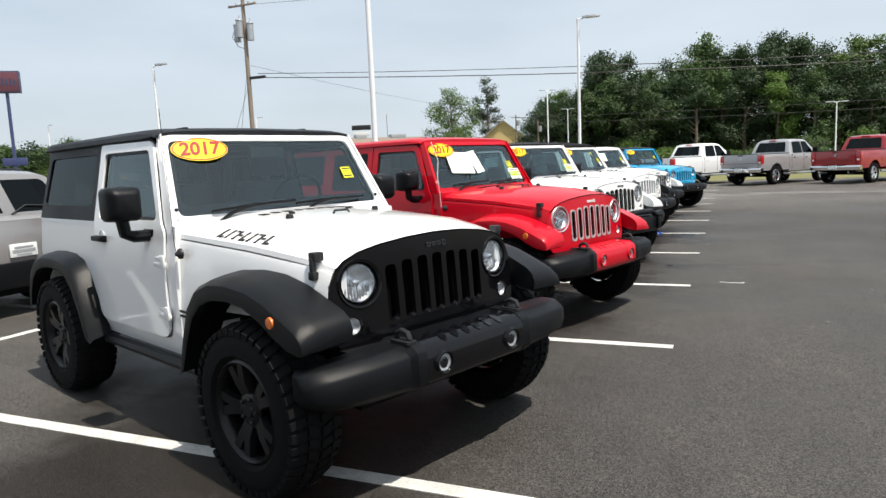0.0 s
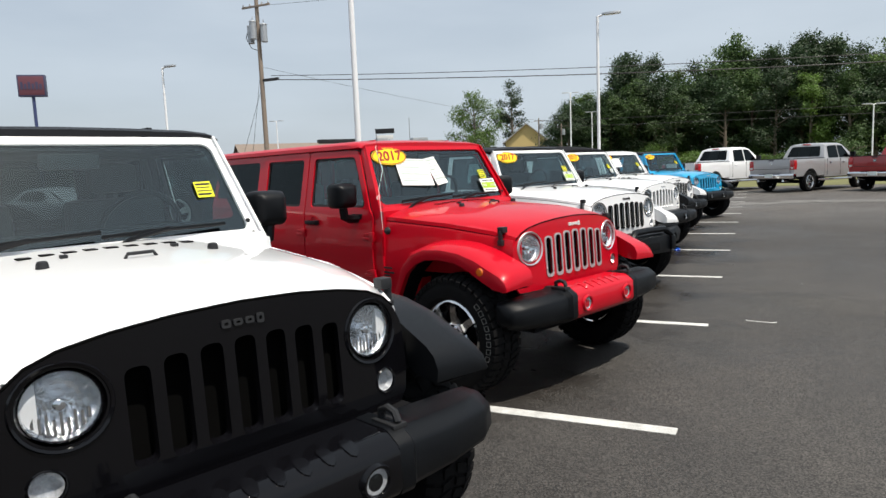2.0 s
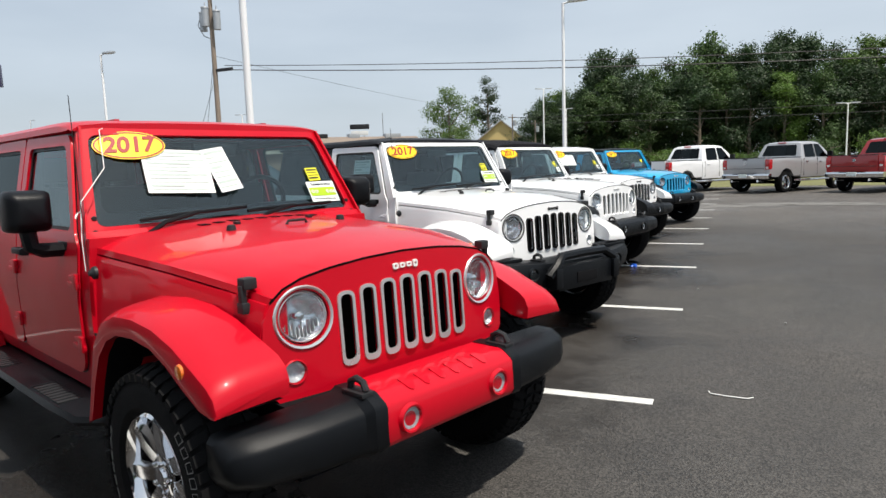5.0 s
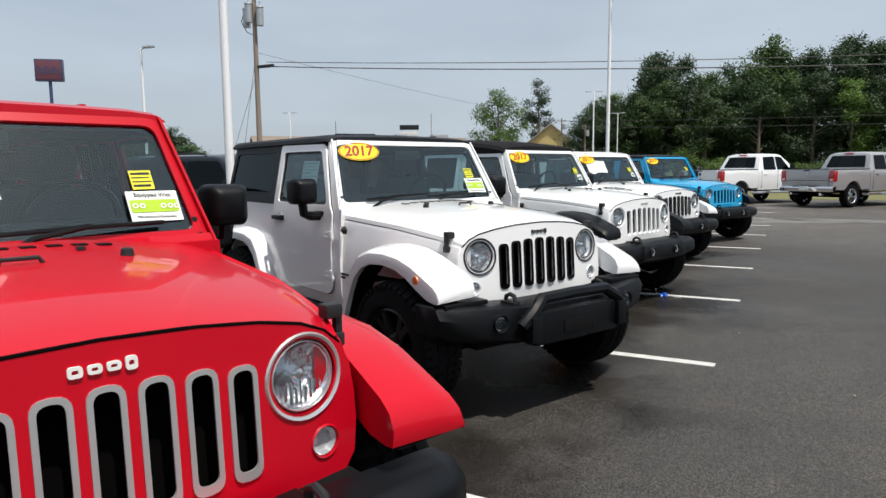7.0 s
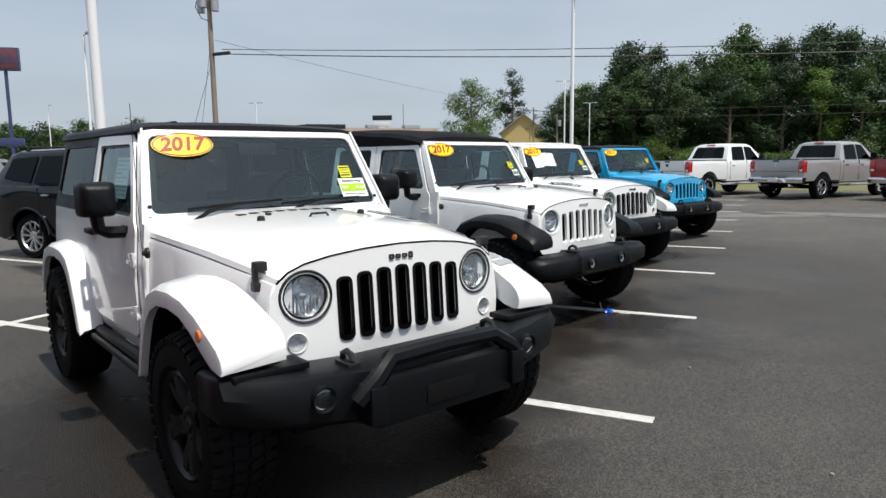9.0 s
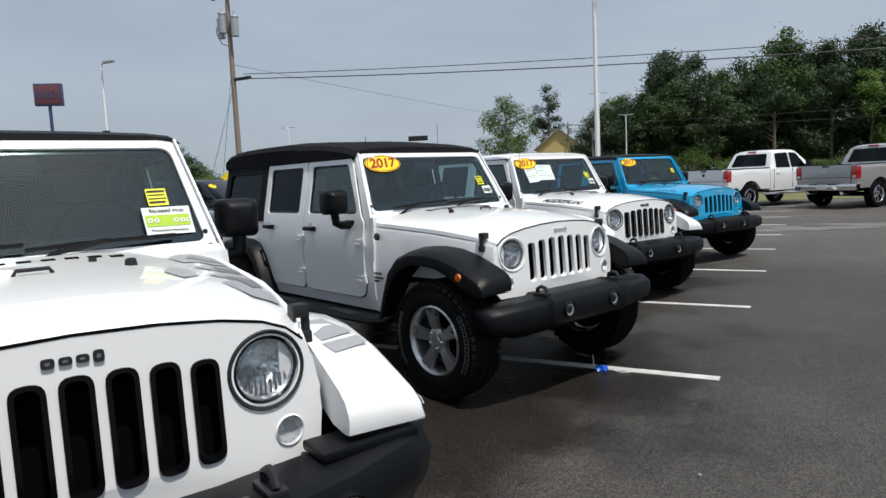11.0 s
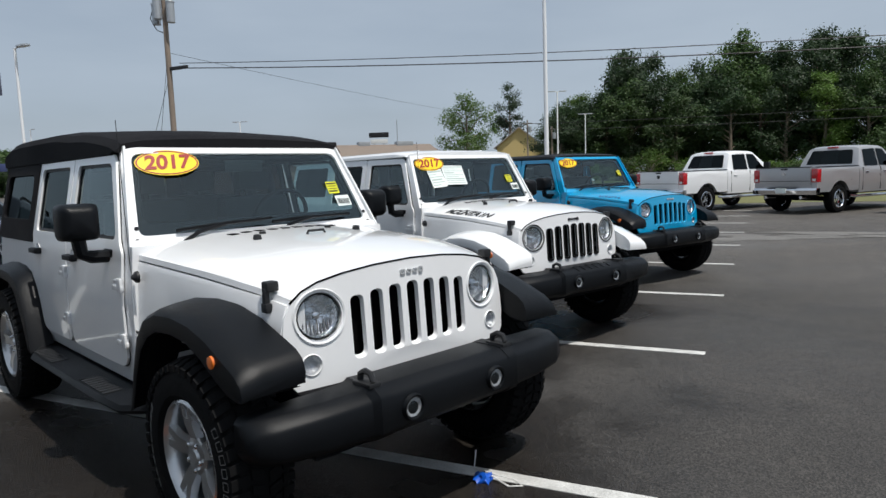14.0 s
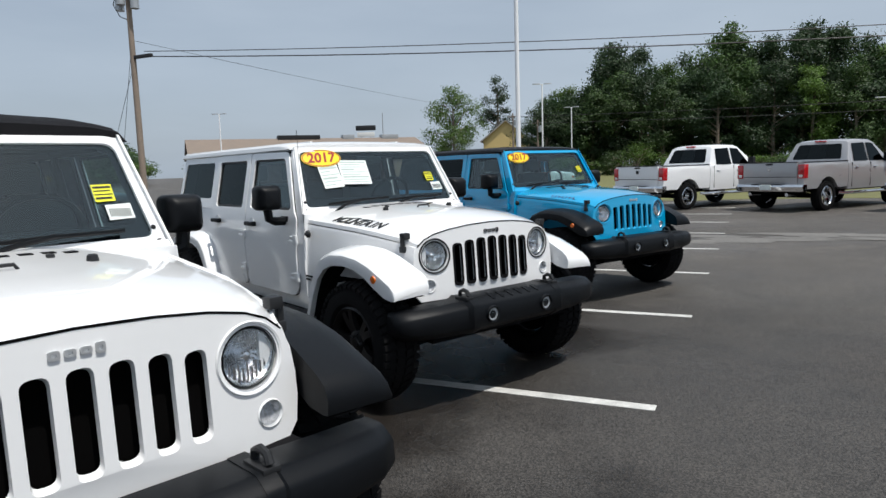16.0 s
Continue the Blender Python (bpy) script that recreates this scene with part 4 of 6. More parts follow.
            box(bm, xb + 0.05, xb + 0.20, *sorted((yh + sg * 0.022, yh + sg * 0.042)), 1.115, 1.148, 0.008)
            box(bm, xb + 0.165, xb + 0.205, *sorted((yh, yh + sg * 0.035)), 1.112, 1.152, 0.006)
            box(bm, xb + 0.045, xb + 0.08, *sorted((yh, yh + sg * 0.035)), 1.115, 1.148, 0.006)
            part("door_handle", bm, PL, d)
            bm = revolve(bmesh.new(), [(0, 0.045), (-sg * 0.006, 0.035), (-sg * 0.012, 0.0)], 18, "Y", (xb + 0.13, yh + sg * 0.003, 1.135))
            part("handle_cup", bm, P, d)
            for z in (1.02, 0.73):
                yy = sg * (lerp(BODY_SIDE, z) + 0.012)
                bm = bmesh.new()
                box(bm, xf - 0.10, xf + 0.035, *sorted((yy, yy + sg * 0.016)), z - 0.012, z + 0.014, 0.005)
                box(bm, xf - 0.085, xf + 0.03, *sorted((yy, yy + sg * 0.012)), z + 0.024, z + 0.044, 0.004)
                box(bm, xf - 0.02, xf + 0.03, *sorted((yy, yy + sg * 0.020)), z - 0.02, z + 0.055, 0.005)
                part("hinge", bm, P, d)
        xf = -0.88
        pillar = [(xf + 0.045, 1.17), (-0.808, 1.235), (-1.072, 1.752), (xf - 0.236, 1.735), (xf - 0.036, 1.268), (xf + 0.010, 1.205)]
        part("screen_pillar", plate(bmesh.new(), pillar, [], 0.010, flank(sg, -0.008), (1.235, 1.4, 1.55)), P, root)
        # mirror
        ym = lerp(BODY_SIDE, 1.22)
        bm = bmesh.new()
        tube(bm, [(-1.065, sg * ym, 1.175), (-1.055, sg * (ym + 0.10), 1.18), (-1.055, sg * (ym + 0.145), 1.20), (-1.055, sg * (ym + 0.155), 1.28)], 0.034, 8)
        box(bm, -1.13, -1.0, *sorted((sg * (ym - 0.01), sg * (ym + 0.02))), 1.135, 1.215, 0.01)
        mi = part("wing_mirror", bm, PL, root)
        bm = bmesh.new()
        rings = []
        for x, s in ((-1.13, 0.93), (-1.10, 1.0), (-1.02, 0.98), (-0.98, 0.80), (-0.965, 0.55)):
            rings.append([(x, sg * (ym + 0.150 + a * s), 1.362 + b * s) for a, b in rounded([(-0.09, -0.094), (0.092, -0.094), (0.092, 0.096), (-0.09, 0.096)], 0.035)])
        part("mirror_housing", loft(bm, rings), PL, mi)
        bm = plate(bmesh.new(), rounded([(-0.078, -0.082), (0.078, -0.082), (0.078, 0.082), (-0.078, 0.082)], 0.03), [], 0, lambda u, v, w: (-1.133, sg * (ym + 0.150 + u), 1.362 + v))
        part("mirror_glass", bm, M["chrome"], mi)
        # bonnet latch
        xl = 0.235
        yl, zl = hood_half(xl) + 0.004, hood_edge(xl)
        bm = bmesh.new()
        box(bm, xl - 0.020, xl + 0.020, *sorted((sg * yl, sg * (yl + 0.03))), zl - 0.055, zl - 0.015, 0.006)
        box(bm, xl - 0.012, xl + 0.012, *sorted((sg * (yl + 0.006), sg * (yl + 0.028))), zl - 0.03, zl + 0.045, 0.005)
        box(bm, xl - 0.024, xl + 0.024, *sorted((sg * (yl - 0.03), sg * (yl + 0.022))), zl + 0.03, zl + 0.072, 0.008)
        part("bonnet_latch", bm, M["ink"], root)
        # rock rail or step
        if step == "board":
            bm = loft(bmesh.new(), [[(x, sg * 0.70, 0.44), (x, sg * y1, 0.43), (x, sg * (y1 + 0.015), 0.45), (x, sg * y1, 0.475), (x, sg * 0.70, 0.485)] for x, y1 in ((-0.60, 0.80), (-0.72, 0.90), (-1.0, 0.915), (-1.6, 0.915), (xr + 0.75, 0.915), (xr + 0.62, 0.86), (xr + 0.56, 0.78))])
            sp = part("side_step", bm, PL, root)
            n_pad = 2 if doors == 4 else 1
            for k in range(n_pad):
                x0 = -0.95 - k * 0.9
                bm = bmesh.new()
                for j in range(9):
                    box(bm, x0 - j * 0.045 - 0.03, x0 - j * 0.045, *sorted((sg * 0.80, sg * 0.90)), 0.474, 0.482)
                part("tread_pad", bm, M["ink"], sp)
        else:
            bm = bmesh.new()
            tube(bm, [(-0.62, sg * 0.77, 0.465), (xr + 0.60, sg * 0.77, 0.465)], 0.036, 8)
            if step == "rail":
                tube(bm, [(-0.66, sg * 0.82, 0.44), (xr + 0.64, sg * 0.82, 0.44)], 0.022, 8)
            part("rock_rail", bm, PL, root)
    # aerial on the car's right wing
    bm = bmesh.new()
    revolve(bm, [(0, 0.030), (-0.012, 0.028), (-0.020, 0.016), (-0.030, 0.010), (-0.03, 0.0)], 14, "Y", (-0.73, -0.765, 1.09))
    tube(bm, [(-0.73, -0.79, 1.09), (-0.735, -0.795, 1.14), (-0.78, -0.79, 1.86)], 0.0018, 5)
    part("aerial", bm, M["ink"], root)
    # bonnet fittings
    for y in (-0.30, 0.30):
        bm = revolve(bmesh.new(), [(0, 0.022), (0.022, 0.018), (0.026, 0.012), (0.026, 0.0)], 12, "Z", (-0.42, y, hood_z(-0.42, y) - 0.002))
        part("rubber_stop", bm, M["ink"], root)
    zf = hood_z(-0.36, 0)
    part("footman_loop", tube(bmesh.new(), [(-0.36, -0.055, zf - 0.002), (-0.36, -0.045, zf + 0.016), (-0.36, 0.045, zf + 0.016), (-0.36, 0.055, zf - 0.002)], 0.007, 6), M["ink"], root)
    for y in (-0.2, 0.2):
        part("washer_nozzle", box(bmesh.new(), -0.56, -0.53, y - 0.012, y + 0.012, hood_z(-0.55, y) - 0.002, hood_z(-0.55, y) + 0.012, 0.003), M["ink"], root)
    # top
    T = M[top_mat] if top_mat else P
    if top == "hard":
        xs = [-1.085, -1.13, -1.15, -1.3, -1.9, tail + 0.25, tail + 0.08, tail + 0.02]
        rings = []
        for x in xs:
            dz = lerp([(tail, -0.035), (tail + 0.08, 0.0), (-1.3, 0.0), (-1.15, -0.012), (-1.09, -0.028)], x)
            lo = 1.72 if x < -1.14 else 1.758
            rings.append([(x, y, z + dz * (1 if z > 1.75 else 0)) for y, z in ((-0.665, lo), (-0.690, max(lo, 1.735)), (-0.684, 1.765), (-0.655, 1.785), (-0.55, 1.797), (-0.28, 1.804), (0, 1.807), (0.28, 1.804), (0.55, 1.797), (0.655, 1.785), (0.684, 1.765), (0.690, max(lo, 1.735)), (0.665, lo))])
        part("hardtop_roof", loft(bmesh.new(), rings), T, root)
        bm = bmesh.new()
        for y in (-0.42, 0.42):
            box(bm, tail + 0.3, -1.25, y - 0.012, y + 0.012, 1.797, 1.805)
        part("roof_ribs", bm, T, root)
        xq = spans[-1][1] - 0.012
        for sg in (-1, 1):
            win = rounded([(xq - 0.09, 1.33), (xq - 0.09, 1.67), (tail + 0.15, 1.67), (tail + 0.08, 1.33)], 0.04)
            q = part("hardtop_side", plate(bmesh.new(), [(xq, 1.238), (xq, 1.725), (tail + 0.09, 1.725), (tail + 0.02, 1.238)], [win], -0.05, flank(sg, 0.003), (1.45,)), T, root)
            part("window_pane", plate(bmesh.new(), win, [], 0, flank(sg, -0.006)), M["tint"], q)
        rear = lambda u, v, w: (tail + 0.02 + (v - 1.24) * 0.14 + w, u, v)
        win = rounded([(-0.56, 1.30), (0.56, 1.30), (0.52, 1.67), (-0.52, 1.67)], 0.05)
        q = part("hardtop_rear", plate(bmesh.new(), [(-0.745, 1.238), (0.745, 1.238), (0.66, 1.725), (-0.66, 1.725)], [win], 0.03, rear), T, root)
        part("window_pane", plate(bmesh.new(), win, [], 0, lambda u, v, w: rear(u, v, 0.012)), M["tint"], q)
    else:
        rnd = random.Random(4)
        xs = [-1.085, -1.12, -1.16, -1.35, -1.6, -1.85, -2.1, -2.4, -2.7, -3.0, tail + 0.30, tail + 0.10, tail + 0.05]
        xs = [x for x in xs if x >= tail + 0.05]
        rings = []
        for x in xs:
            dz = lerp([(tail, 0.0), (tail + 0.12, 0.05), (tail + 0.4, 0.085), (-2.1, 0.075), (-1.85, 0.055), (-1.6, 0.05), (-1.3, 0.015), (-1.16, -0.012), (-1.085, -0.035)], x) + rnd.uniform(-0.004, 0.004)
            lo = 1.70 if x < -1.13 else 1.755
            rings.append([(x, y, z + dz * (1 if z > 1.74 else 0)) for y, z in ((-0.672, lo), (-0.700, max(lo, 1.715)), (-0.700, 1.76), (-0.665, 1.802), (-0.55, 1.822), (-0.28, 1.834), (0, 1.838), (0.28, 1.834), (0.55, 1.822), (0.665, 1.802), (0.700, 1.76), (0.700, max(lo, 1.715)), (0.672, lo))])
        part("canvas_roof", loft(bmesh.new(), rings), M["cloth"], root)
        xq = spans[-1][1] - 0.004
        for sg in (-1, 1):
            win = rounded([(xq - 0.10, 1.33), (xq - 0.10, 1.64), (tail + 0.20, 1.64), (tail + 0.14, 1.33)], 0.05)
            q = part("canvas_side", plate(bmesh.new(), [(xq, 1.18), (xq, 1.74), (tail + 0.12, 1.74), (tail + 0.04, 1.18)], [win], 0.02, flank(sg, 0.004)), M["cloth"], root)
            part("window_pane", plate(bmesh.new(), win, [], 0, flank(sg, 0.008)), M["tint"], q)
        rear = lambda u, v, w: (tail + 0.03 + (v - 1.24) * 0.14 - w, u, v)
        win = rounded([(-0.52, 1.30), (0.52, 1.30), (0.50, 1.62), (-0.50, 1.62)], 0.05)
        q = part("canvas_rear", plate(bmesh.new(), [(-0.75, 1.2), (0.75, 1.2), (0.68, 1.74), (-0.68, 1.74)], [win], 0.02, rear), M["cloth"], root)
        part("window_pane", plate(bmesh.new(), win, [], 0, lambda u, v, w: rear(u, v, 0.008)), M["tint"], q)
    # tail: lamps and spare wheel
    for sg in (-1, 1):
        tl = part("tail_lamp", box(bmesh.new(), tail - 0.05, tail + 0.01, *sorted((sg * 0.60, sg * 0.74)), 0.90, 1.14, 0.012), M["gloss"], root)
        part("red_lens", box(bmesh.new(), tail - 0.058, tail - 0.04, *sorted((sg * 0.615, sg * 0.725)), 0.92, 1.12, 0.006), M["redlens"], tl)
    sp = add_wheel(root, rim, 0, 0, True, name="spare_wheel", marks=marks)
    sp.matrix_basis = pose(tail - 0.18, 0.06, 1.02, 0, 0, -90)
    # cabin
    bm = bmesh.new()
    loft(bm, [[(-0.90, y, 1.24), (-0.90, y, 1.285), (-1.0, y, 1.315), (-1.18, y, 1.31), (-1.24, y, 1.24)] for y in (-0.70, -0.68, 0.68, 0.70)])
    part("dashboard", bm, M["seat"], root)
    bm = bmesh.new()
    ring_pts = [(-1.30 + 0.19 * math.sin(a) * 0.35, 0.36 + 0.19 * math.cos(a), 1.30 + 0.19 * math.sin(a) * 0.94) for a in [2 * math.pi * k / 24 for k in range(25)]]
    tube(bm, ring_pts, 0.015, 6)
    tube(bm, [(-1.30, 0.18, 1.30), (-1.30, 0.54, 1.30)], 0.02, 6)
    part("steering_wheel", bm, M["ink"], root)
    rows = [-1.62] + ([-2.45] if doors == 4 else [])
    for xs_ in rows:
        for y in (-0.36, 0.36):
            bm = bmesh.new()
            box(bm, xs_ - 0.10, xs_ + 0.05, y - 0.24, y + 0.24, 1.10, 1.45, 0.05)
            box(bm, xs_ - 0.09, xs_ + 0.02, y - 0.12, y + 0.12, 1.48, 1.64, 0.04)
            tube(bm, [(xs_ - 0.04, y, 1.44), (xs_ - 0.04, y, 1.5)], 0.03, 6)
            part("seat", bm, M["seat"], root)
    bm = bmesh.new()
    for y in (-0.60, 0.60):
        tube(bm, [(-1.10, y, 1.70), (-1.85, y, 1.70), (tail + 0.35, y, 1.66), (tail + 0.18, y * 1.08, 1.24)], 0.035, 8)
    tube(bm, [(-1.85, -0.66, 1.24), (-1.85, -0.60, 1.70), (-1.85, 0.60, 1.70), (-1.85, 0.66, 1.24)], 0.035, 8)
    part("roll_bar", bm, M["seat"], root)
    part("rear_view_mirror", box(bmesh.new(), -1.09, -1.06, -0.12, 0.12, 1.60, 1.67, 0.012), M["ink"], root)
    # wheels
    for x in (0, xr):
        for sg in (-1, 1):
            add_wheel(root, rim, x, sg * 0.780, sg < 0, marks=marks)
    # stickers
    if oval:
        oval_sticker(root, -0.455, WS_LEN - 0.108, on_glass, 1.12)
    tags = stickers.split("+")
    if "sheets" in tags:
        sheet(root, "price_sheet", -0.26, 0.325, 0.33, 0.25, M["paper"], on_glass, 0.002, -4, "printed price sheet taped to the windscreen", 11, M["print"])
        sheet(root, "price_sheet", -0.03, 0.325, 0.13, 0.26, M["paper"], on_glass, 0.004, 10, "", 8, M["print"])
    if "flat_sheet" in tags:
        sheet(root, "price_sheet", -0.20, 0.34, 0.26, 0.22, M["paper"], on_glass, 0.002, -2, "printed price sheet taped to the windscreen", 9, M["print"])
        sheet(root, "price_sheet", -0.42, 0.31, 0.17, 0.20, M["paper"], on_glass, 0.003, 3, "", 6, M["print"])
    if "yellow" in tags:
        sheet(root, "yellow_tag", 0.535, 0.285, 0.085, 0.085, M["tagyellow"], on_glass, 0.003, 3, "yellow lot tag", 4, M["ink"])
    if "barcode" in tags:
        bc = sheet(root, "barcode_label", 0.585, 0.19, 0.11, 0.075, M["paper"], on_glass, 0.003, 4, "white barcode label")
        bm = bmesh.new()
        for k in range(14):
            u = 0.54 + k * 0.0066
            plate(bm, [(u, 0.165), (u + 0.003, 0.165), (u + 0.003, 0.205), (u, 0.205)], [], 0, lambda a, b, c: on_glass(a, b, 0.006))
        part("bars", bm, M["ink"], bc)
    if "card" in tags:
        cd = sheet(root, "service_card", 0.56, 0.165, 0.20, 0.135, M["paper"], on_glass, 0.008, 2, "white card with a green panel and grey lettering")
        bm = plate(bmesh.new(), rounded([(0.468, 0.135), (0.652, 0.140), (0.650, 0.195), (0.466, 0.190)], 0.008), [], 0.001, lambda a, b, c: on_glass(a, b, 0.010 + c))
        part("green_panel", bm, M["lime"], cd)
        for u in (0.485, 0.512, 0.592, 0.62, 0.645):
            part("panel_mark", plate(bmesh.new(), circle(u, 0.164, 0.0115, 12), [circle(u, 0.164, 0.006, 12)], 0, lambda a, b, c: on_glass(a, b, 0.0135)), M["trimwhite"], cd)
        laid_text("Equipped With", 0.024, M["ink"], lambda a, b, c: on_glass(0.56 + a, 0.2135 + b, 0.009 + c), "lettering", cd)
        laid_text("Maintenance & Membership", 0.0135, M["ink"], lambda a, b, c: on_glass(0.56 + a, 0.117 + b, 0.009 + c), "lettering", cd)
    if "side_sheet" in tags:
        sheet(root, "price_sheet", -1.36, 1.47, 0.26, 0.24, M["paper"], lambda u, v, w: (u, -(lerp(BODY_SIDE, v) + w - 0.016), v), 0.0, 0, "printed price sheet inside the door glass", 9, M["print"])
    if "dash_paper" in tags:
        sheet(root, "loose_paper", 0.05, 0.10, 0.24, 0.05, M["paper"], lambda u, v, w: (-0.95 - v, u, 1.318 + w), 0.0, 5, "loose white paper on the dashboard")
    if string:
        bm = bmesh.new()
        tube(bm, [screen(-0.56, WS_LEN - 0.02, 0.01), screen(-0.585, WS_LEN - 0.04, 0.03), screen(-0.62, 0.33, 0.05), (-0.80, -0.775, 1.40), (-0.755, -0.80, 1.24), (-0.745, -0.80, 1.10)], 0.0022, 5)
        tube(bm, [(-0.79, -0.785, 1.36), (-0.80, -0.80, 1.345), (-0.775, -0.81, 1.33), (-0.785, -0.795, 1.355)], 0.0022, 5)
        part("balloon_string", bm, M["string"], root, "loose white balloon string")
    # bonnet side mark: plain strokes in the shape of a word
    if hood_mark:
        word, length, hgt, mt, x0 = {"block": (7, 0.42, 0.10, "ink", -0.30), "swoosh": (8, 0.50, 0.095, "ink", -0.28), "thin": (7, 0.34, 0.05, "signblue", -0.10), "camo": (0, 0.5, 0.1, "decalgrey", 0.0)}[hood_mark]
        for sg in ((1,) if hood_mark == "camo" else (-1, 1)):
            def put(u, v, w):
                x = x0 + u
                y = hood_half(x) * (0.955 - v * 1.15)
                return (x, sg * y, hood_z(x, y) + 0.003 + w)
            bm = bmesh.new()
            if hood_mark == "swoosh":
                for k, letter in enumerate("MOUNTAIN"):
                    u0 = (k - 3.5) * length / 8
                    laid_text(letter, 0.125, M[mt], lambda a, b, c: put((u0 + a) * -sg, 0.048 + b, c), "bonnet_letter", root, slant=0.2, wide=0.85, bold=0.003)
            elif word:
                step_u = length / word
                for k in range(word):
                    u0 = -length / 2 + k * step_u
                    sl = 0.012
                    bar = bmesh.new()
                    plate(bar, [(u0, 0), (u0 + step_u * 0.34, 0), (u0 + step_u * 0.34 - sl, hgt), (u0 - sl, hgt)], [], 0, put)
                    v0 = hgt * (0.0, 0.8, 0.4, 0.0, 0.8, 0.4, 0.0, 0.8)[k % 8]
                    plate(bar, [(u0 + step_u * 0.34, v0), (u0 + step_u * 0.8, v0), (u0 + step_u * 0.8, v0 + hgt * 0.2), (u0 + step_u * 0.34, v0 + hgt * 0.2)], [], 0, put)
                    part("bonnet_letter", bar, M[mt], root)
            if word:
                if hood_mark == "swoosh":
                    plate(bm, [(-0.16, hgt + 0.012), (0.16, hgt + 0.012), (0.05, hgt + 0.030), (-0.02, hgt + 0.022), (-0.08, hgt + 0.036)], [], 0, put)
            else:
                for pts in ([(-0.74, 0.0), (-0.52, 0.0), (-0.44, 0.10), (-0.50, 0.16), (-0.47, 0.23), (-0.60, 0.27), (-0.70, 0.20), (-0.76, 0.10)], [(-0.50, 0.0), (-0.28, 0.0), (-0.26, 0.13), (-0.34, 0.22), (-0.42, 0.16), (-0.40, 0.09)], [(-0.25, 0.0), (0.06, 0.0), (0.16, 0.01), (0.14, 0.12), (-0.02, 0.20), (-0.08, 0.13), (-0.18, 0.22), (-0.24, 0.12)], [(-0.30, 0.26), (-0.16, 0.25), (-0.10, 0.33), (-0.22, 0.38), (-0.34, 0.33)]):
                    part("decal_patch", plate(bmesh.new(), pts, [], 0, put, (0.05, 0.1, 0.15, 0.2, 0.25)), M[mt], root)
                for pts in ([(-0.68, 0.03), (-0.56, 0.02), (-0.52, 0.10), (-0.58, 0.19), (-0.68, 0.14)], [(-0.36, 0.02), (-0.29, 0.03), (-0.30, 0.13), (-0.36, 0.14)], [(-0.16, 0.02), (-0.02, 0.02), (0.02, 0.08), (-0.06, 0.11), (-0.14, 0.15)]):
                    part("decal_patch", plate(bmesh.new(), pts, [], 0, lambda a, b, c: put(a, b, c + 0.002), (0.05, 0.1, 0.15)), M["decaldark"], root)
            if hood_mark == "swoosh":
                part("bonnet_decal", bm, M[mt], root)
            else:
                bm.free()
            if hood_mark == "camo":
                fz = lambda x: lerp(ft, x)
                for pts in ([(0.03, 0.70), (0.20, 0.71), (0.16, 0.84), (0.02, 0.80)], [(0.22, 0.70), (0.27, 0.72), (0.24, 0.85), (0.19, 0.84)], [(-0.2, 0.71), (-0.02, 0.72), (-0.06, 0.80), (-0.22, 0.80)]):
                    part("flare_decal", plate(bmesh.new(), pts, [], 0, lambda a, b, c: (a, sg * b, fz(a) + 0.0245 - 0.012 * max(0, (b - 0.66) / 0.19))), M["decalgrey"], root)
    # small badges on the wing
    for sg in (-1, 1):
        yy = sg * 0.775
        for k, (z, ln) in enumerate(((0.80, 0.10), (0.765, 0.12), (0.74, 0.07))):
            if step == "board" or k:
                part("wing_badge", box(bmesh.new(), -0.79, -0.79 + ln, *sorted((yy, yy + sg * 0.004)), z, z + 0.014), M["ink"], root)
    return root


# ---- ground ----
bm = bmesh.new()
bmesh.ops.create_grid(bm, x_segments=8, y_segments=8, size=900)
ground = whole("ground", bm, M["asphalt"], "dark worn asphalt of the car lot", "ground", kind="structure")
LINE_X = -0.295
LINES = [-1.06, 1.575, 4.307, 6.995, 9.765, 12.571, 15.305, 18.038, 20.826] + [20.826 + 2.75 * k for k in range(1, 9)]
for y in LINES:
    bm = box(bmesh.new(), -12.6, LINE_X, y - 0.05, y + 0.05, -0.01, 0.004)
    whole("parking_line", bm, M["line"], "white painted parking bay line on asphalt", "road marking", group="parking bay lines", kind="structure")
bm = box(bmesh.new(), -6.49, -6.39, -6.0, 45.0, -0.01, 0.0045)
whole("parking_line", bm, M["line"], "white painted line between two bay rows", "road marking", kind="structure")

# ---- parked off-road cars ----
def stand(x, y, turn):
    """The pose of a car whose front axle's middle lies over (x, y), nose turned by that many degrees from +x towards -y."""
    return pose(x, y, 0, 0, 0, -turn)


offroader("white two-door off-road car with black hardtop and black grille", stand(-1.630, 2.092, 20.25), "white", 2, "hard", "topshell", None, "gloss", None, "plain", "gloss", "black", hood_mark="block", stickers="yellow", badge="ink", bezel="gloss", group="row of off-road cars")
offroader("red four-door off-road car with chrome grille slots and red hardtop", stand(-1.450, 5.354, 20.0), "red", 4, "hard", None, M["red"], None, "satin", "plain", "red", "seven", True, "board", bezel="satin", badge="trimwhite", stickers="sheets+yellow+card", string=True, group="row of off-road cars")
offroader("white two-door off-road car with steel winch bumper and black hardtop", stand(-1.635, 8.666, 24.5), "white", 2, "hard", "topshell", M["white"], None, "gloss", "steel", None, "black", step="rail", bezel="ink", stickers="yellow+card+side_sheet", hood_mark="camo", group="row of off-road cars")
offroader("white four-door off-road car with black canvas soft top", stand(-1.672, 12.303, 19.8), "white", 4, "soft", None, None, None, None, "plain", None, "five", True, "board", badge="satin", stickers="yellow+barcode+dash_paper", group="row of off-road cars")
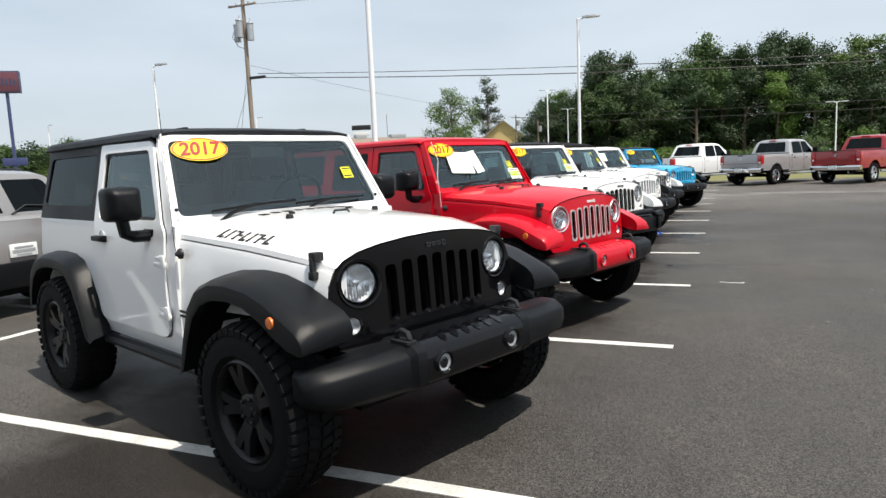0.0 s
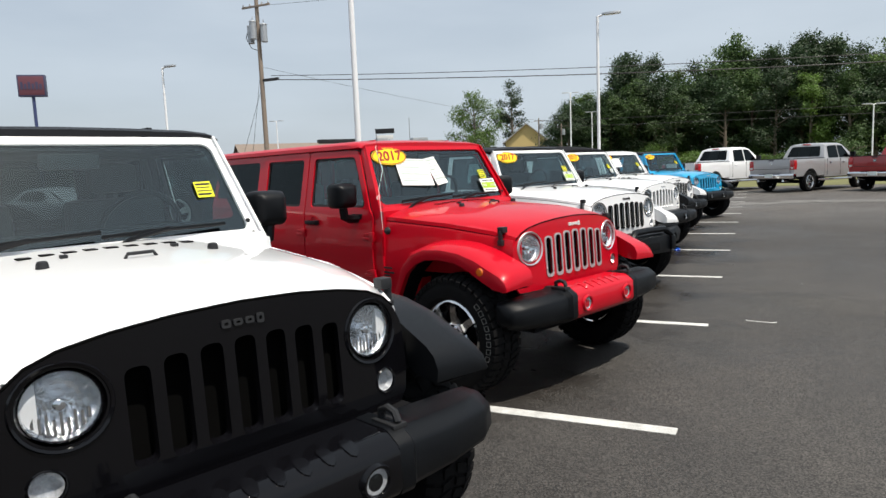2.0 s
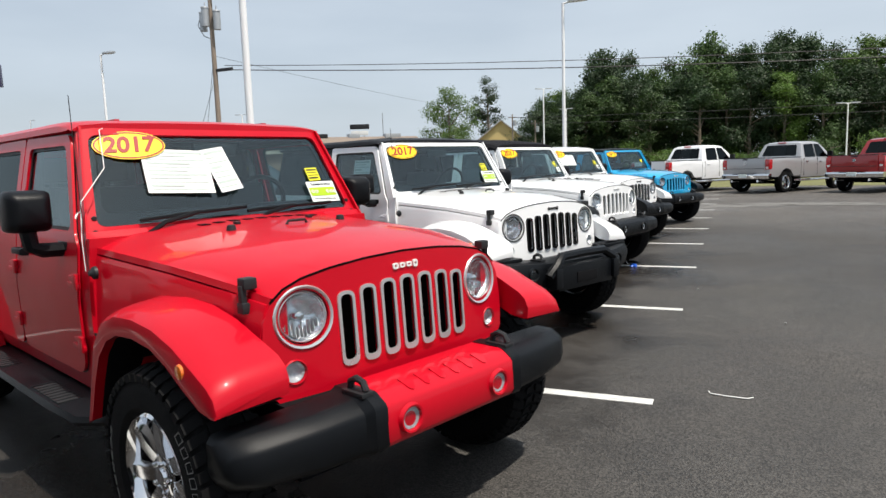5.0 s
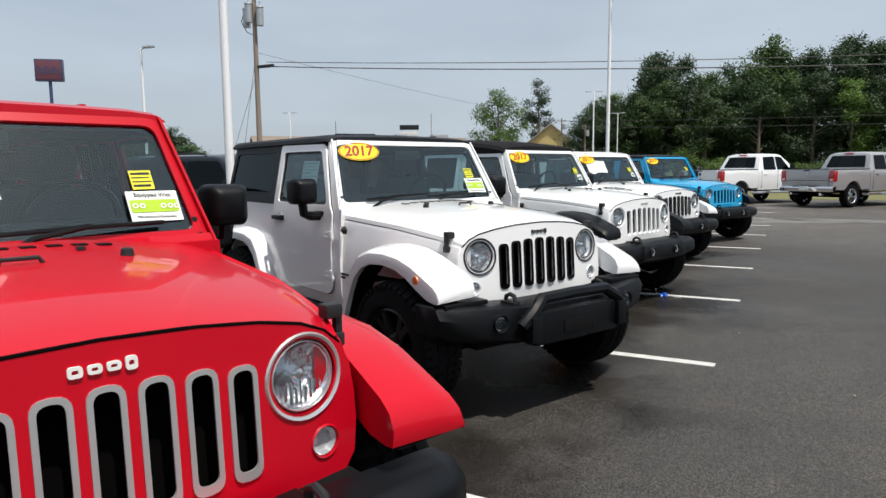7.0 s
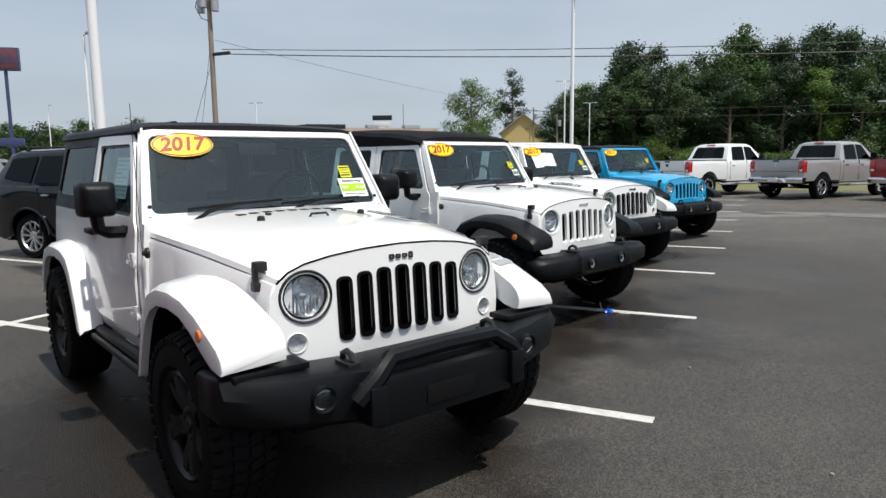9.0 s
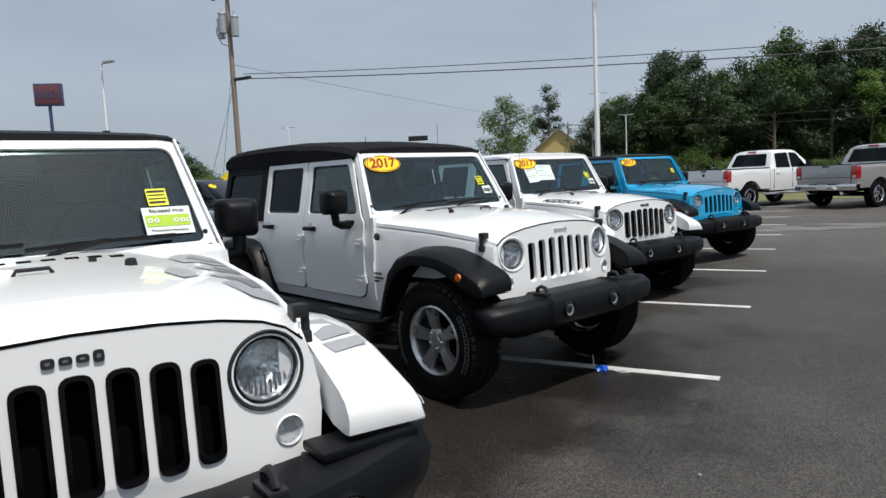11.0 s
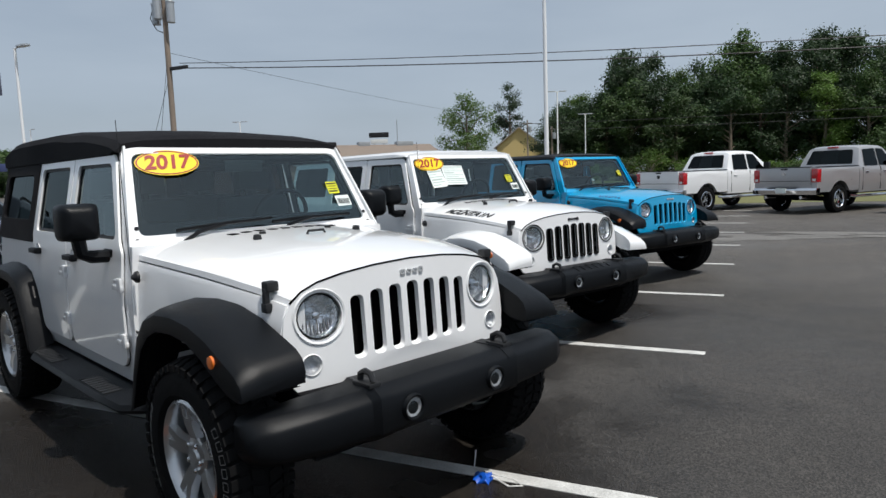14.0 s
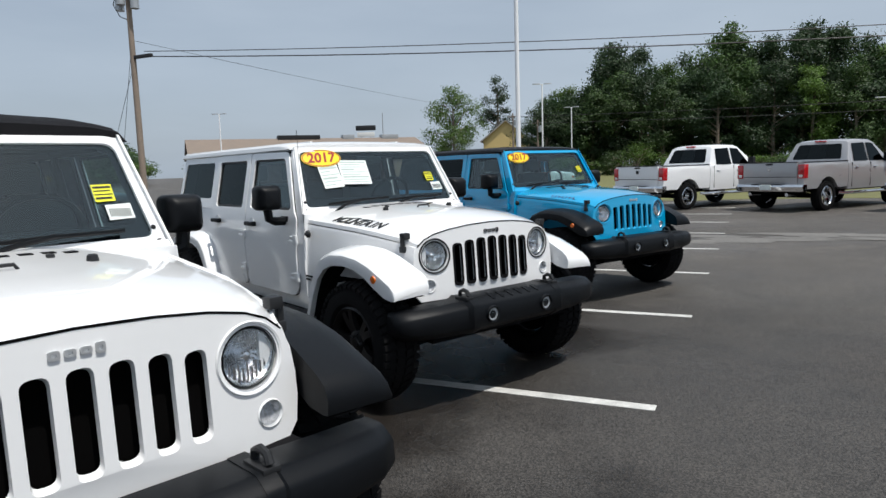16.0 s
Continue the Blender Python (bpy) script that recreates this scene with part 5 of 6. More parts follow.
offroader("white four-door off-road car with white hardtop and bonnet decal", stand(-1.754, 15.564, 25.4), "white", 4, "hard", None, M["white"], None, "gloss", "plain", "plastic", "black", bezel="ink", hood_mark="swoosh", stickers="flat_sheet+yellow+barcode", group="row of off-road cars")
offroader("bright blue four-door off-road car with black hardtop", stand(-1.374, 19.339, 29.5), "blue", 4, "hard", "topshell", None, None, None, "plain", None, "black", badge="satin", hood_mark="thin", stickers="yellow", group="row of off-road cars")
offroader("black off-road car with soft top seen from its spare wheel", pose(-10.86, 10.03, 0, 0, 0, 146), "black", 2, "soft", None, None, None, None, "plain", None, "five", oval=False)


# ---- other parked vehicles ----
def hull(xs, half, low, top, arches, R_arch, zaxle, steps=6, crown=0.0):
    """Closed lower body: for each x the section runs from the sill (raised over the wheels) up to top(x)."""
    rings = []
    for x in xs:
        zb = low(x)
        for xa in arches:
            d = abs(x - xa)
            if d < R_arch:
                zb = max(zb, zaxle + math.sqrt(R_arch ** 2 - d ** 2))
        zt = max(top(x), zb + 0.02)
        pts = []
        for k in range(steps + 1):
            z = zb + (zt - zb) * k / steps
            f = (z - 0.3) / 0.8
            pts.append((half(x) * (0.94 + 0.06 * math.sin(min(1.0, max(0.0, f)) * math.pi * 0.62) / math.sin(0.62 * math.pi / 2 + 0.6)) - (0.03 if k == steps else 0.0), z))
        if crown:
            y1, z1 = pts[-1]
            pts += [(y1 * 0.93, z1 + crown * 0.5), (y1 * 0.7, z1 + crown * 0.85), (y1 * 0.3, z1 + crown)]
        rings.append([(x, -y, z) for y, z in pts] + [(x, y, z) for y, z in pts[::-1]])
    return loft(bmesh.new(), rings)


def cab(root, paint, prof, half_belt, half_roof, belt, roof):
    """Greenhouse from a side profile of four x values: screen foot, screen head, roof end, rear foot; with glass all round."""
    x0, x1, x2, x3 = prof
    rings = []
    for x, z, inset in ((x0, belt, 0.0), (x1, roof - 0.05, 0.85), (x1 - 0.15, roof - 0.01, 0.97), ((x1 + x2) / 2, roof, 1.0), (x2 + 0.15, roof - 0.015, 0.97), (x2, roof - 0.06, 0.85), (x3, belt, 0.0)):
        hw = half_belt + (half_roof - half_belt) * max(inset, 0.0)
        side = [(half_belt, belt - 0.03), (hw, max(belt, z - 0.08)), (hw - 0.015, max(belt, z - 0.045)), (hw - 0.05, max(belt, z - 0.015)), (hw - 0.12, z + 0.004), (hw * 0.55, z + 0.022)]
        rings.append([(x, -y, zz) for y, zz in side] + [(x, 0, z + 0.028)] + [(x, y, zz) for y, zz in side[::-1]])
    part("cabin_shell", loft(bmesh.new(), rings), M[paint], root)


def side_glass(root, spans, belt, roof, half_belt, half_roof, mat="tint"):
    for sg in (-1, 1):
        for pts in spans:
            loop = rounded(pts, 0.04)
            fn = lambda u, v, w: (u, sg * (half_belt + (half_roof - half_belt) * max(0.0, (v - belt) / (roof - 0.06 - belt)) + 0.006 + w), v)
            part("side_window", plate(bmesh.new(), loop, [], 0.004, fn), M[mat], root)


def pickup(label, m, paint):
    root = thing("pickup_truck", label, "pickup truck", "row of pickup trucks", m)
    P = M[paint]
    WB, R = 3.57, 0.405
    ar = (0.0, -WB)
    # cargo bed (behind the cab) and cab lower body, split by a gap
    bedx = [-2.62, -2.8, -3.0, -3.08, -3.15, -3.3, -3.45, -WB, -3.7, -3.85, -4.0, -4.06, -4.15, -4.5, -4.66]
    part("cargo_bed", hull(bedx, lambda x: 1.0 if x > -4.6 else 0.985, lambda x: 0.62, lambda x: 1.32, ar, 0.50, 0.42), P, root)
    bm = bmesh.new()
    for sg in (-1, 1):
        box(bm, -4.66, -2.62, *sorted((sg * 0.90, sg * 0.985)), 1.312, 1.335, 0.008)
    part("bed_rail_cap", bm, M["plastic"], root)
    cabx = [-2.60, -2.3, -1.6, -0.9, -0.6, -0.5, -0.46, -0.38, -0.2, 0.0, 0.2, 0.38, 0.46, 0.5, 0.6, 0.86, 0.92]
    part("cab_body", hull(cabx, lambda x: lerp([(0.5, 1.0), (0.86, 0.96), (0.92, 0.88)], x), lambda x: 0.55, lambda x: lerp([(-2.6, 1.30), (-0.35, 1.28), (-0.2, 1.26), (0.6, 1.22), (0.86, 1.12), (0.92, 1.05)], x), ar, 0.50, 0.42), P, root)
    cab(root, paint, (-0.30, -1.02, -2.28, -2.56), 0.93, 0.76, 1.28, 1.92)
    side_glass(root, [[(-0.66, 1.32), (-1.08, 1.80), (-1.44, 1.82), (-1.44, 1.31)], [(-1.52, 1.31), (-1.52, 1.82), (-2.16, 1.80), (-2.24, 1.31)]], 1.28, 1.92, 0.93, 0.76)
    rear = lambda u, v, w: (-2.56 + (v - 1.28) / 0.58 * 0.28 - 0.012 - w, u, v)
    part("rear_window", plate(bmesh.new(), rounded([(-0.72, 1.38), (0.72, 1.38), (0.62, 1.80), (-0.62, 1.80)], 0.05), [], 0.005, rear), M["tint"], root)
    front = lambda u, v, w: (-0.30 - (v - 1.28) / 0.59 * 0.72 + 0.012 + w, u, v)
    part("windscreen", plate(bmesh.new(), rounded([(-0.80, 1.33), (0.80, 1.33), (0.66, 1.82), (-0.66, 1.82)], 0.05), [], 0.005, front), M["tint"], root)
    part("high_brake_light", box(bmesh.new(), -2.34, -2.27, -0.16, 0.16, 1.862, 1.905, 0.01), M["redlens"], root)
    # tailgate and its fittings
    tg = part("tailgate", box(bmesh.new(), -4.70, -4.655, -0.80, 0.80, 0.74, 1.325, 0.015), P, root)
    # ink strip paints the shade line of the tailgate's fold
    part("tailgate_crease", box(bmesh.new(), -4.706, -4.69, -0.78, 0.78, 0.93, 0.945, 0.003), M["ink"], tg)
    part("tailgate_lip", box(bmesh.new(), -4.715, -4.64, -0.80, 0.80, 1.318, 1.34, 0.008), M["plastic"], tg)
    part("emblem", plate(bmesh.new(), rounded([(-0.05, 1.10), (0.05, 1.10), (0.06, 1.20), (-0.06, 1.20)], 0.02), [], 0.01, lambda u, v, w: (-4.70 - w, u, v)), M["chrome"] if paint != "white" else M["ink"], tg)
    part("handle", box(bmesh.new(), -4.708, -4.69, -0.11, 0.11, 1.255, 1.30, 0.005), M["ink"], tg)
    for sg in (-1, 1):
        tl = part("tail_lamp", box(bmesh.new(), -4.69, -4.50, *sorted((sg * 0.815, sg * 1.0)), 0.90, 1.27, 0.02), M["redlens"], root)
        part("reverse_lens", box(bmesh.new(), -4.697, -4.68, *sorted((sg * 0.85, sg * 0.95)), 0.93, 1.0, 0.004), M["trimwhite"], tl)
        bm = bmesh.new()
        rings = [[(x, sg * (1.04 + a), 1.40 + b) for a, b in rounded([(-0.10, -0.13), (0.10, -0.13), (0.10, 0.13), (-0.10, 0.13)], 0.04)] for x in (-0.72, -0.62)]
        loft(bm, rings)
        box(bm, -0.70, -0.64, *sorted((sg * 0.90, sg * 1.0)), 1.30, 1.36)
        part("wing_mirror", bm, M["plastic"] if paint != "white" else M["ink"], root)
        for x in (-1.36, -2.30):
            part("door_handle", box(bmesh.new(), x, x + 0.17, *sorted((sg * 0.975, sg * 1.02)), 1.12, 1.155, 0.012), M["chrome"] if paint != "white" else P, root)
        for xg in (-0.56, -1.48, -2.42):
            part("door_gap", box(bmesh.new(), xg - 0.006, xg + 0.006, *sorted((sg * 0.955, sg * 1.0)), 0.62, 1.27), M["ink"], root)
        part("running_board", tube(bmesh.new(), [(-0.62, sg * 0.95, 0.47), (-0.70, sg * 1.02, 0.45), (-2.90, sg * 1.02, 0.45), (-3.0, sg * 0.95, 0.47)], 0.045, 8), M["chrome"], root)
        part("exhaust", tube(bmesh.new(), [(-4.3, sg * 0.55, 0.46), (-4.74, sg * 0.55, 0.47)], 0.05, 10), M["chrome"], root)
    bm = loft(bmesh.new(), [[(x0, y, 0.56), (x0, y, 0.74), (x0 - 0.16, y, 0.74), (x0 - 0.2, y, 0.68), (x0 - 0.17, y, 0.56)] for y, x0 in ((-1.0, -4.55), (-0.9, -4.62), (-0.5, -4.66), (0.5, -4.66), (0.9, -4.62), (1.0, -4.55))])
    rb = part("rear_bumper", bm, M["chrome"], root)
    part("step_pad", box(bmesh.new(), -4.84, -4.68, -0.46, 0.46, 0.738, 0.748, 0.002), M["plastic"], rb)
    part("number_plate", box(bmesh.new(), -4.872, -4.85, -0.16, 0.16, 0.60, 0.74, 0.004), M["paper"], rb)
    bm = bmesh.new()
    box(bm, -4.6, 0.8, -0.70, 0.70, 0.50, 0.80)
    box(bm, -4.5, 0.6, -0.9, 0.9, 0.66, 0.75)
    tube(bm, [(-WB, -0.8, 0.40), (-WB, 0.8, 0.40)], 0.07, 10)
    part("underbody", bm, M["dark"], root)
    part("front_bumper", box(bmesh.new(), 0.84, 1.02, -0.95, 0.95, 0.48, 0.72, 0.05), M["chrome"], root)
    for x in (0.0, -WB):
        for sg in (-1, 1):
            add_wheel(root, "truck", x, sg * 0.86, sg < 0, R=0.405, W=0.26, rim_r=0.25)
    return root


def road_car(label, m, paint, shape="suv", rear_in_view=False, oval=False, plate_on=False, name="parked_car"):
    """A closed family car: shape is suv, van or saloon."""
    root = thing(name, label, "car", "", m)
    P = M[paint]
    L, WB, H, belt = {"suv": (4.95, 3.0, 1.80, 1.20), "van": (5.1, 3.08, 1.74, 1.10), "saloon": (4.7, 2.8, 1.46, 0.98)}[shape]
    xf, xb = 0.92, 0.92 - L
    R = 0.37
    ra = R + 0.075
    xs = sorted({xf, xf - 0.02, xf - 0.06, xf - 0.12, xf - 0.2, xf - 0.3, xb + 0.03, xb + 0.1, xb + 0.35, -0.6, -0.5, -0.42, 0.25, 0.6, ra, ra * 0.93, ra * 0.75, ra * 0.4, 0.0, -ra * 0.4, -ra * 0.75, -ra * 0.93, -ra, -0.8, -1.4, -2.0, -WB + ra, -WB + ra * 0.93, -WB + ra * 0.75, -WB + ra * 0.4, -WB, -WB - ra * 0.4, -WB - ra * 0.75, -WB - ra * 0.93, -WB - ra, xb + 0.2, xb + 0.06, xb}, reverse=True)
    hood = {"suv": 1.17, "van": 1.02, "saloon": 0.92}[shape]
    half = lambda x: lerp([(xb, 0.78), (xb + 0.03, 0.84), (xb + 0.08, 0.89), (xb + 0.18, 0.93), (xb + 0.4, 0.955), (-0.5, 0.96), (0.4, 0.95), (xf - 0.3, 0.925), (xf - 0.2, 0.89), (xf - 0.12, 0.84), (xf - 0.06, 0.77), (xf - 0.02, 0.69), (xf, 0.62)], x)
    top = lambda x: lerp([(xb, belt - 0.06), (xb + 0.1, belt), (-0.55, belt), (-0.4, hood + 0.03), (0.3, hood - 0.015), (0.6, hood - 0.05), (xf - 0.2, hood - 0.08), (xf - 0.1, hood - 0.12), (xf - 0.03, hood - 0.18), (xf, hood - 0.26)], x)
    low = lambda x: lerp([(xb, 0.42), (xb + 0.3, 0.30), (xf - 0.4, 0.28), (xf, 0.34)], x)
    part("body", hull(xs, half, low, top, (0.0, -WB), ra, R + 0.01, 8, 0.05), P, root)
    x1 = {"suv": -1.25, "van": -1.15, "saloon": -1.35}[shape]
    x2, x3 = {"suv": (xb + 0.42, xb + 0.10), "van": (xb + 0.35, xb + 0.10), "saloon": (xb + 1.35, xb + 0.62)}[shape]
    x0 = -0.42
    cab(root, paint, (x0, x1, x2, x3), 0.88, 0.68, belt, H)
    zt = H - 0.11
    mid = -1.95
    if shape == "saloon":
        wins = [[(-0.95, belt + 0.04), (x1 - 0.02, zt), (mid, zt), (mid, belt + 0.04)], [(mid - 0.06, belt + 0.04), (mid - 0.06, zt), (x2 + 0.1, zt - 0.02), (x2 - 0.2, belt + 0.06)]]
    else:
        wins = [[(-0.85, belt + 0.04), (x1 + 0.02, zt), (mid, zt + 0.01), (mid, belt + 0.04)], [(mid - 0.06, belt + 0.04), (mid - 0.06, zt + 0.01), (mid - 0.92, zt), (mid - 0.98, belt + 0.04)], [(mid - 1.05, belt + 0.05), (mid - 1.0, zt), (x2 + 0.08, zt - 0.04), (x3 + 0.30, belt + 0.12)]]
    side_glass(root, wins, belt, H, 0.88, 0.68)
    fr = lambda u, v, w: (x0 + (x1 - x0) * (v - belt) / (H - 0.05 - belt) + 0.026 + w, u, v)
    ws = part("windscreen", plate(bmesh.new(), rounded([(-0.76, belt + 0.05), (0.76, belt + 0.05), (0.60, zt), (-0.60, zt)], 0.06), [], 0.004, fr), M["tint"], root)
    rr = lambda u, v, w: (x3 + (x2 - x3) * (v - belt) / (H - 0.06 - belt) - 0.012 - w, u, v)
    part("rear_window", plate(bmesh.new(), rounded([(-0.70, belt + 0.08), (0.70, belt + 0.08), (0.58, zt), (-0.58, zt)], 0.06), [], 0.004, rr), M["tint"], root)
    if oval:
        bm = plate(bmesh.new(), circle(-0.40, zt - 0.07, 0.13, 20, 1, 0.45), [], 0.002, lambda u, v, w: fr(u, v, 0.012 + w))
        part("year_sticker", bm, M["yellow"], root)
        laid_text("2017", 0.09, M["stred"], lambda a, b, c: fr(-0.40 + a, zt - 0.07 + b, 0.014 + c), "year", ws)
    # nose
    for sg in (-1, 1):
        hl = part("headlamp", loft(bmesh.new(), [[(xf - 0.10 - d, sg * y, hood - 0.20), (xf - 0.10 - d, sg * y, hood - 0.30), (xf - 0.16 - d, sg * y, hood - 0.30), (xf - 0.20 - d, sg * y, hood - 0.20)] for y, d in ((0.50, -0.118), (0.68, -0.112), (0.79, -0.075), (0.87, 0.0))]), M["lampsteel"], root)
        part("indicator", loft(bmesh.new(), [[(xf - 0.105 - d, sg * y, hood - 0.215), (xf - 0.105 - d, sg * y, hood - 0.285), (xf - 0.17 - d, sg * y, hood - 0.285), (xf - 0.19 - d, sg * y, hood - 0.215)] for y, d in ((0.815, 0.0), (0.86, 0.005), (0.895, 0.04))]), M["amber"], hl)
        part("projector", revolve(bmesh.new(), [(-0.02, 0.05), (0.012, 0.045), (0.016, 0.034), (0.004, 0.0)], 16, "X", (xf - 0.015, sg * 0.735, hood - 0.25)), M["gloss"], hl)
        for xa in (0.0, -WB):
            arc = [(xa + (ra + 0.012) * math.cos(t), sg * 0.957, R + 0.01 + (ra + 0.012) * math.sin(t)) for t in [math.pi * (0.02 + 0.96 * j / 16) for j in range(17)]]
            part("arch_lip", tube(bmesh.new(), arc, 0.022, 6), P, root)
        fg = part("fog_lamp", revolve(bmesh.new(), [(-0.02, 0.07), (0.02, 0.065), (0.0, 0.045), (-0.01, 0.0)], 16, "X", (xf - 0.06, sg * 0.66, 0.50)), M["chrome"], root)
        tl = part("tail_lamp", box(bmesh.new(), xb - 0.012, xb + 0.20, *sorted((sg * 0.58, sg * 0.90)), belt - 0.22, belt - 0.06, 0.02), M["redlens"], root)
        bm = bmesh.new()
        loft(bm, [[(x, sg * (0.99 + a), belt + 0.08 + b) for a, b in rounded([(-0.09, -0.07), (0.10, -0.07), (0.10, 0.07), (-0.09, 0.07)], 0.03)] for x in (-0.85, -0.72)])
        part("wing_mirror", bm, P, root)
        for x in (-1.72, -2.66):
            part("door_handle", box(bmesh.new(), x, x + 0.16, *sorted((sg * 0.94, sg * 0.975)), belt - 0.16, belt - 0.13, 0.008), M["chrome"] if paint == "black" else P, root)
        for xg in (-0.62, -1.86, -2.76):
            part("door_gap", box(bmesh.new(), xg - 0.005, xg + 0.005, *sorted((sg * 0.90, sg * 0.962)), 0.42, belt - 0.03), M["ink"], root)
    g = part("grille", plate(bmesh.new(), rounded([(-0.44, hood - 0.36), (0.44, hood - 0.36), (0.50, hood - 0.16), (-0.50, hood - 0.16)], 0.05), [rounded([(-0.40, hood - 0.335), (0.40, hood - 0.335), (0.46, hood - 0.185), (-0.46, hood - 0.185)], 0.04)], 0.03, lambda u, v, w: (xf - 0.02 + w, u, v)), M["chrome"], root)
    part("grille_mesh", plate(bmesh.new(), rounded([(-0.42, hood - 0.35), (0.42, hood - 0.35), (0.48, hood - 0.17), (-0.48, hood - 0.17)], 0.04), [], 0.01, lambda u, v, w: (xf + 0.002 + w, u, v)), M["gloss"], g)
    part("lower_grille", box(bmesh.new(), xf - 0.02, xf + 0.012, -0.52, 0.52, 0.42, 0.56, 0.01), M["gloss"], root)
    part("bumper_strip", box(bmesh.new(), xf - 0.04, xf + 0.02, -0.66, 0.66, 0.385, 0.425, 0.012), M["chrome"], root)
    part("rear_lower_bumper", box(bmesh.new(), xb - 0.03, xb + 0.10, -0.84, 0.84, 0.36, 0.68, 0.03), M["plastic"], root)
    if plate_on:
        pl = part("number_plate", box(bmesh.new(), xb - 0.03, xb - 0.012, -0.16, 0.16, 0.74, 0.90, 0.004), M["paper"], root)
        for z0, z1, y1 in ((0.845, 0.868, 0.11), (0.79, 0.83, 0.135), (0.758, 0.774, 0.09)):
            part("plate_print", box(bmesh.new(), xb - 0.034, xb - 0.028, -y1, y1, z0, z1), M["decalgrey"], pl)
        part("rear_wiper", tube(bmesh.new(), [rr(0.0, belt + 0.06, 0.02), rr(-0.2, belt + 0.16, 0.02), rr(-0.42, belt + 0.14, 0.02)], 0.012, 6), M["ink"], root)
        part("tailgate_gap", box(bmesh.new(), xb - 0.004, xb + 0.02, -0.72, 0.72, 0.66, 0.672), M["ink"], root)
    bm = bmesh.new()
    box(bm, xb + 0.15, xf - 0.15, -0.70, 0.70, 0.26, belt - 0.12)
    part("underbody", bm, M["dark"], root)
    for x in (-1.62, -2.5):
        for y in (-0.36, 0.36):
            bm = box(bmesh.new(), x - 0.08, x + 0.04, y - 0.22, y + 0.22, belt - 0.1, belt + 0.25, 0.05)
            box(bm, x - 0.07, x + 0.02, y - 0.11, y + 0.11, belt + 0.27, belt + 0.42, 0.03)
            part("seat", bm, M["seat"], root)
    if shape != "saloon":
        for sg in (-1, 1):
            part("roof_rail", tube(bmesh.new(), [(x1 - 0.3, sg * 0.60, H - 0.03), (x1 - 0.4, sg * 0.60, H + 0.03), (x2 + 0.4, sg * 0.60, H + 0.03), (x2 + 0.25, sg * 0.60, H - 0.03)], 0.018, 6), M["ink"], root)
    for x in (0.0, -WB):
        for sg in (-1, 1):
            add_wheel(root, "car", x, sg * 0.82, sg < 0, R=R, W=0.24, rim_r=0.25, steer=-14 if x == 0.0 and shape == "suv" else 0.0)
    return root


def stood(wheel_x, wheel_y, turn, along, across):
    """A pose by a wheel's place on the ground: along and across are that wheel's place in the vehicle."""
    return pose(wheel_x, wheel_y, 0, 0, 0, turn) @ pose(-along, -across, 0)


pickup("white crew-cab pickup truck with chrome rear bumper", stood(-1.75, 33.8, 55, -3.57 * 1.05, -0.86 * 1.05) @ Matrix.Diagonal((1.05, 1.05, 1.065, 1)), "white")
pickup("silver crew-cab pickup truck with chrome rear bumper", stood(2.05, 33.2, 55, -3.57 * 1.05, -0.86 * 1.05) @ Matrix.Diagonal((1.05, 1.05, 1.065, 1)), "silver")
pickup("dark red crew-cab pickup truck with chrome wheels", stood(5.75, 32.5, 55, -3.57 * 1.05, -0.86 * 1.05) @ Matrix.Diagonal((1.05, 1.05, 1.065, 1)), "darkred")
road_car("silver off-road wagon with number plate on its tailgate", pose(-11.35, 4.05, 0, 0, 0, 179) @ Matrix.Diagonal((1, 1, 0.92, 1)), "pewter", "suv", plate_on=True)
road_car("glossy black family wagon with chrome grille", stood(-7.72, 13.2, 5, 0, -0.82), "black", "suv", oval=True)
road_car("dark grey family wagon parked behind", stood(-14.6, 21.6, 0, 0, -0.82), "black", "suv", oval=True)
road_car("grey-brown minivan with a yellow windscreen sticker", stood(-21.5, 18.6, 0, 0, -0.82), "grey", "van", oval=True)
road_car("white saloon car parked in a far row", stood(-21.0, 15.6, 0, 0, -0.82), "white", "saloon")
road_car("white saloon car parked in a far row", stood(-22.0, 10.5, 0, 0, -0.82), "white", "saloon")
road_car("white family wagon parked by the grass", pose(-9.5, 47, 0, 0, 0, 20), "white", "suv")

# ---- lot lamps, poles, wires ----
def lot_lamp(x, y, h, turn=0.0, twin=False, r=0.075):
    root = thing("lot_lamp", "white steel lot lamp pole with a flat lamp head", "street lamp", "lot lamps", pose(x, y, 0, 0, 0, turn))
    base = tube(bmesh.new(), [(0, 0, 0), (0, 0, 0.6)], r * 2.6, 16)
    part("concrete_base", base, M["concrete"], root)
    part("pole", tube(bmesh.new(), [(0, 0, 0.55), (0, 0, h * 0.5), (0, 0, h)], r, 12, r * 0.8), M["polewhite"], root)
    for s in ((1, -1) if twin else (1,)):
        bm = bmesh.new()
        tube(bm, [(0, 0, h - 0.02), (s * 0.25, 0, h + 0.03)], 0.04, 8)
        arm = part("arm", bm, M["polewhite"], root)
        bm = loft(bmesh.new(), [[(s * (0.2 + a), y2 * w, h + z) for y2, z in ((-0.16, 0.02), (-0.14, 0.10), (0.14, 0.10), (0.16, 0.02))] for a, w in ((0, 0.5), (0.15, 1.0), (0.7, 1.0), (0.8, 0.6))])
        part("lamp_head", bm, M["galv"], root)
        part("lens", box(bmesh.new(), *sorted((s * 0.38, s * 0.9)), -0.12, 0.12, h + 0.005, h + 0.018), M["trimwhite"], arm)
    return root


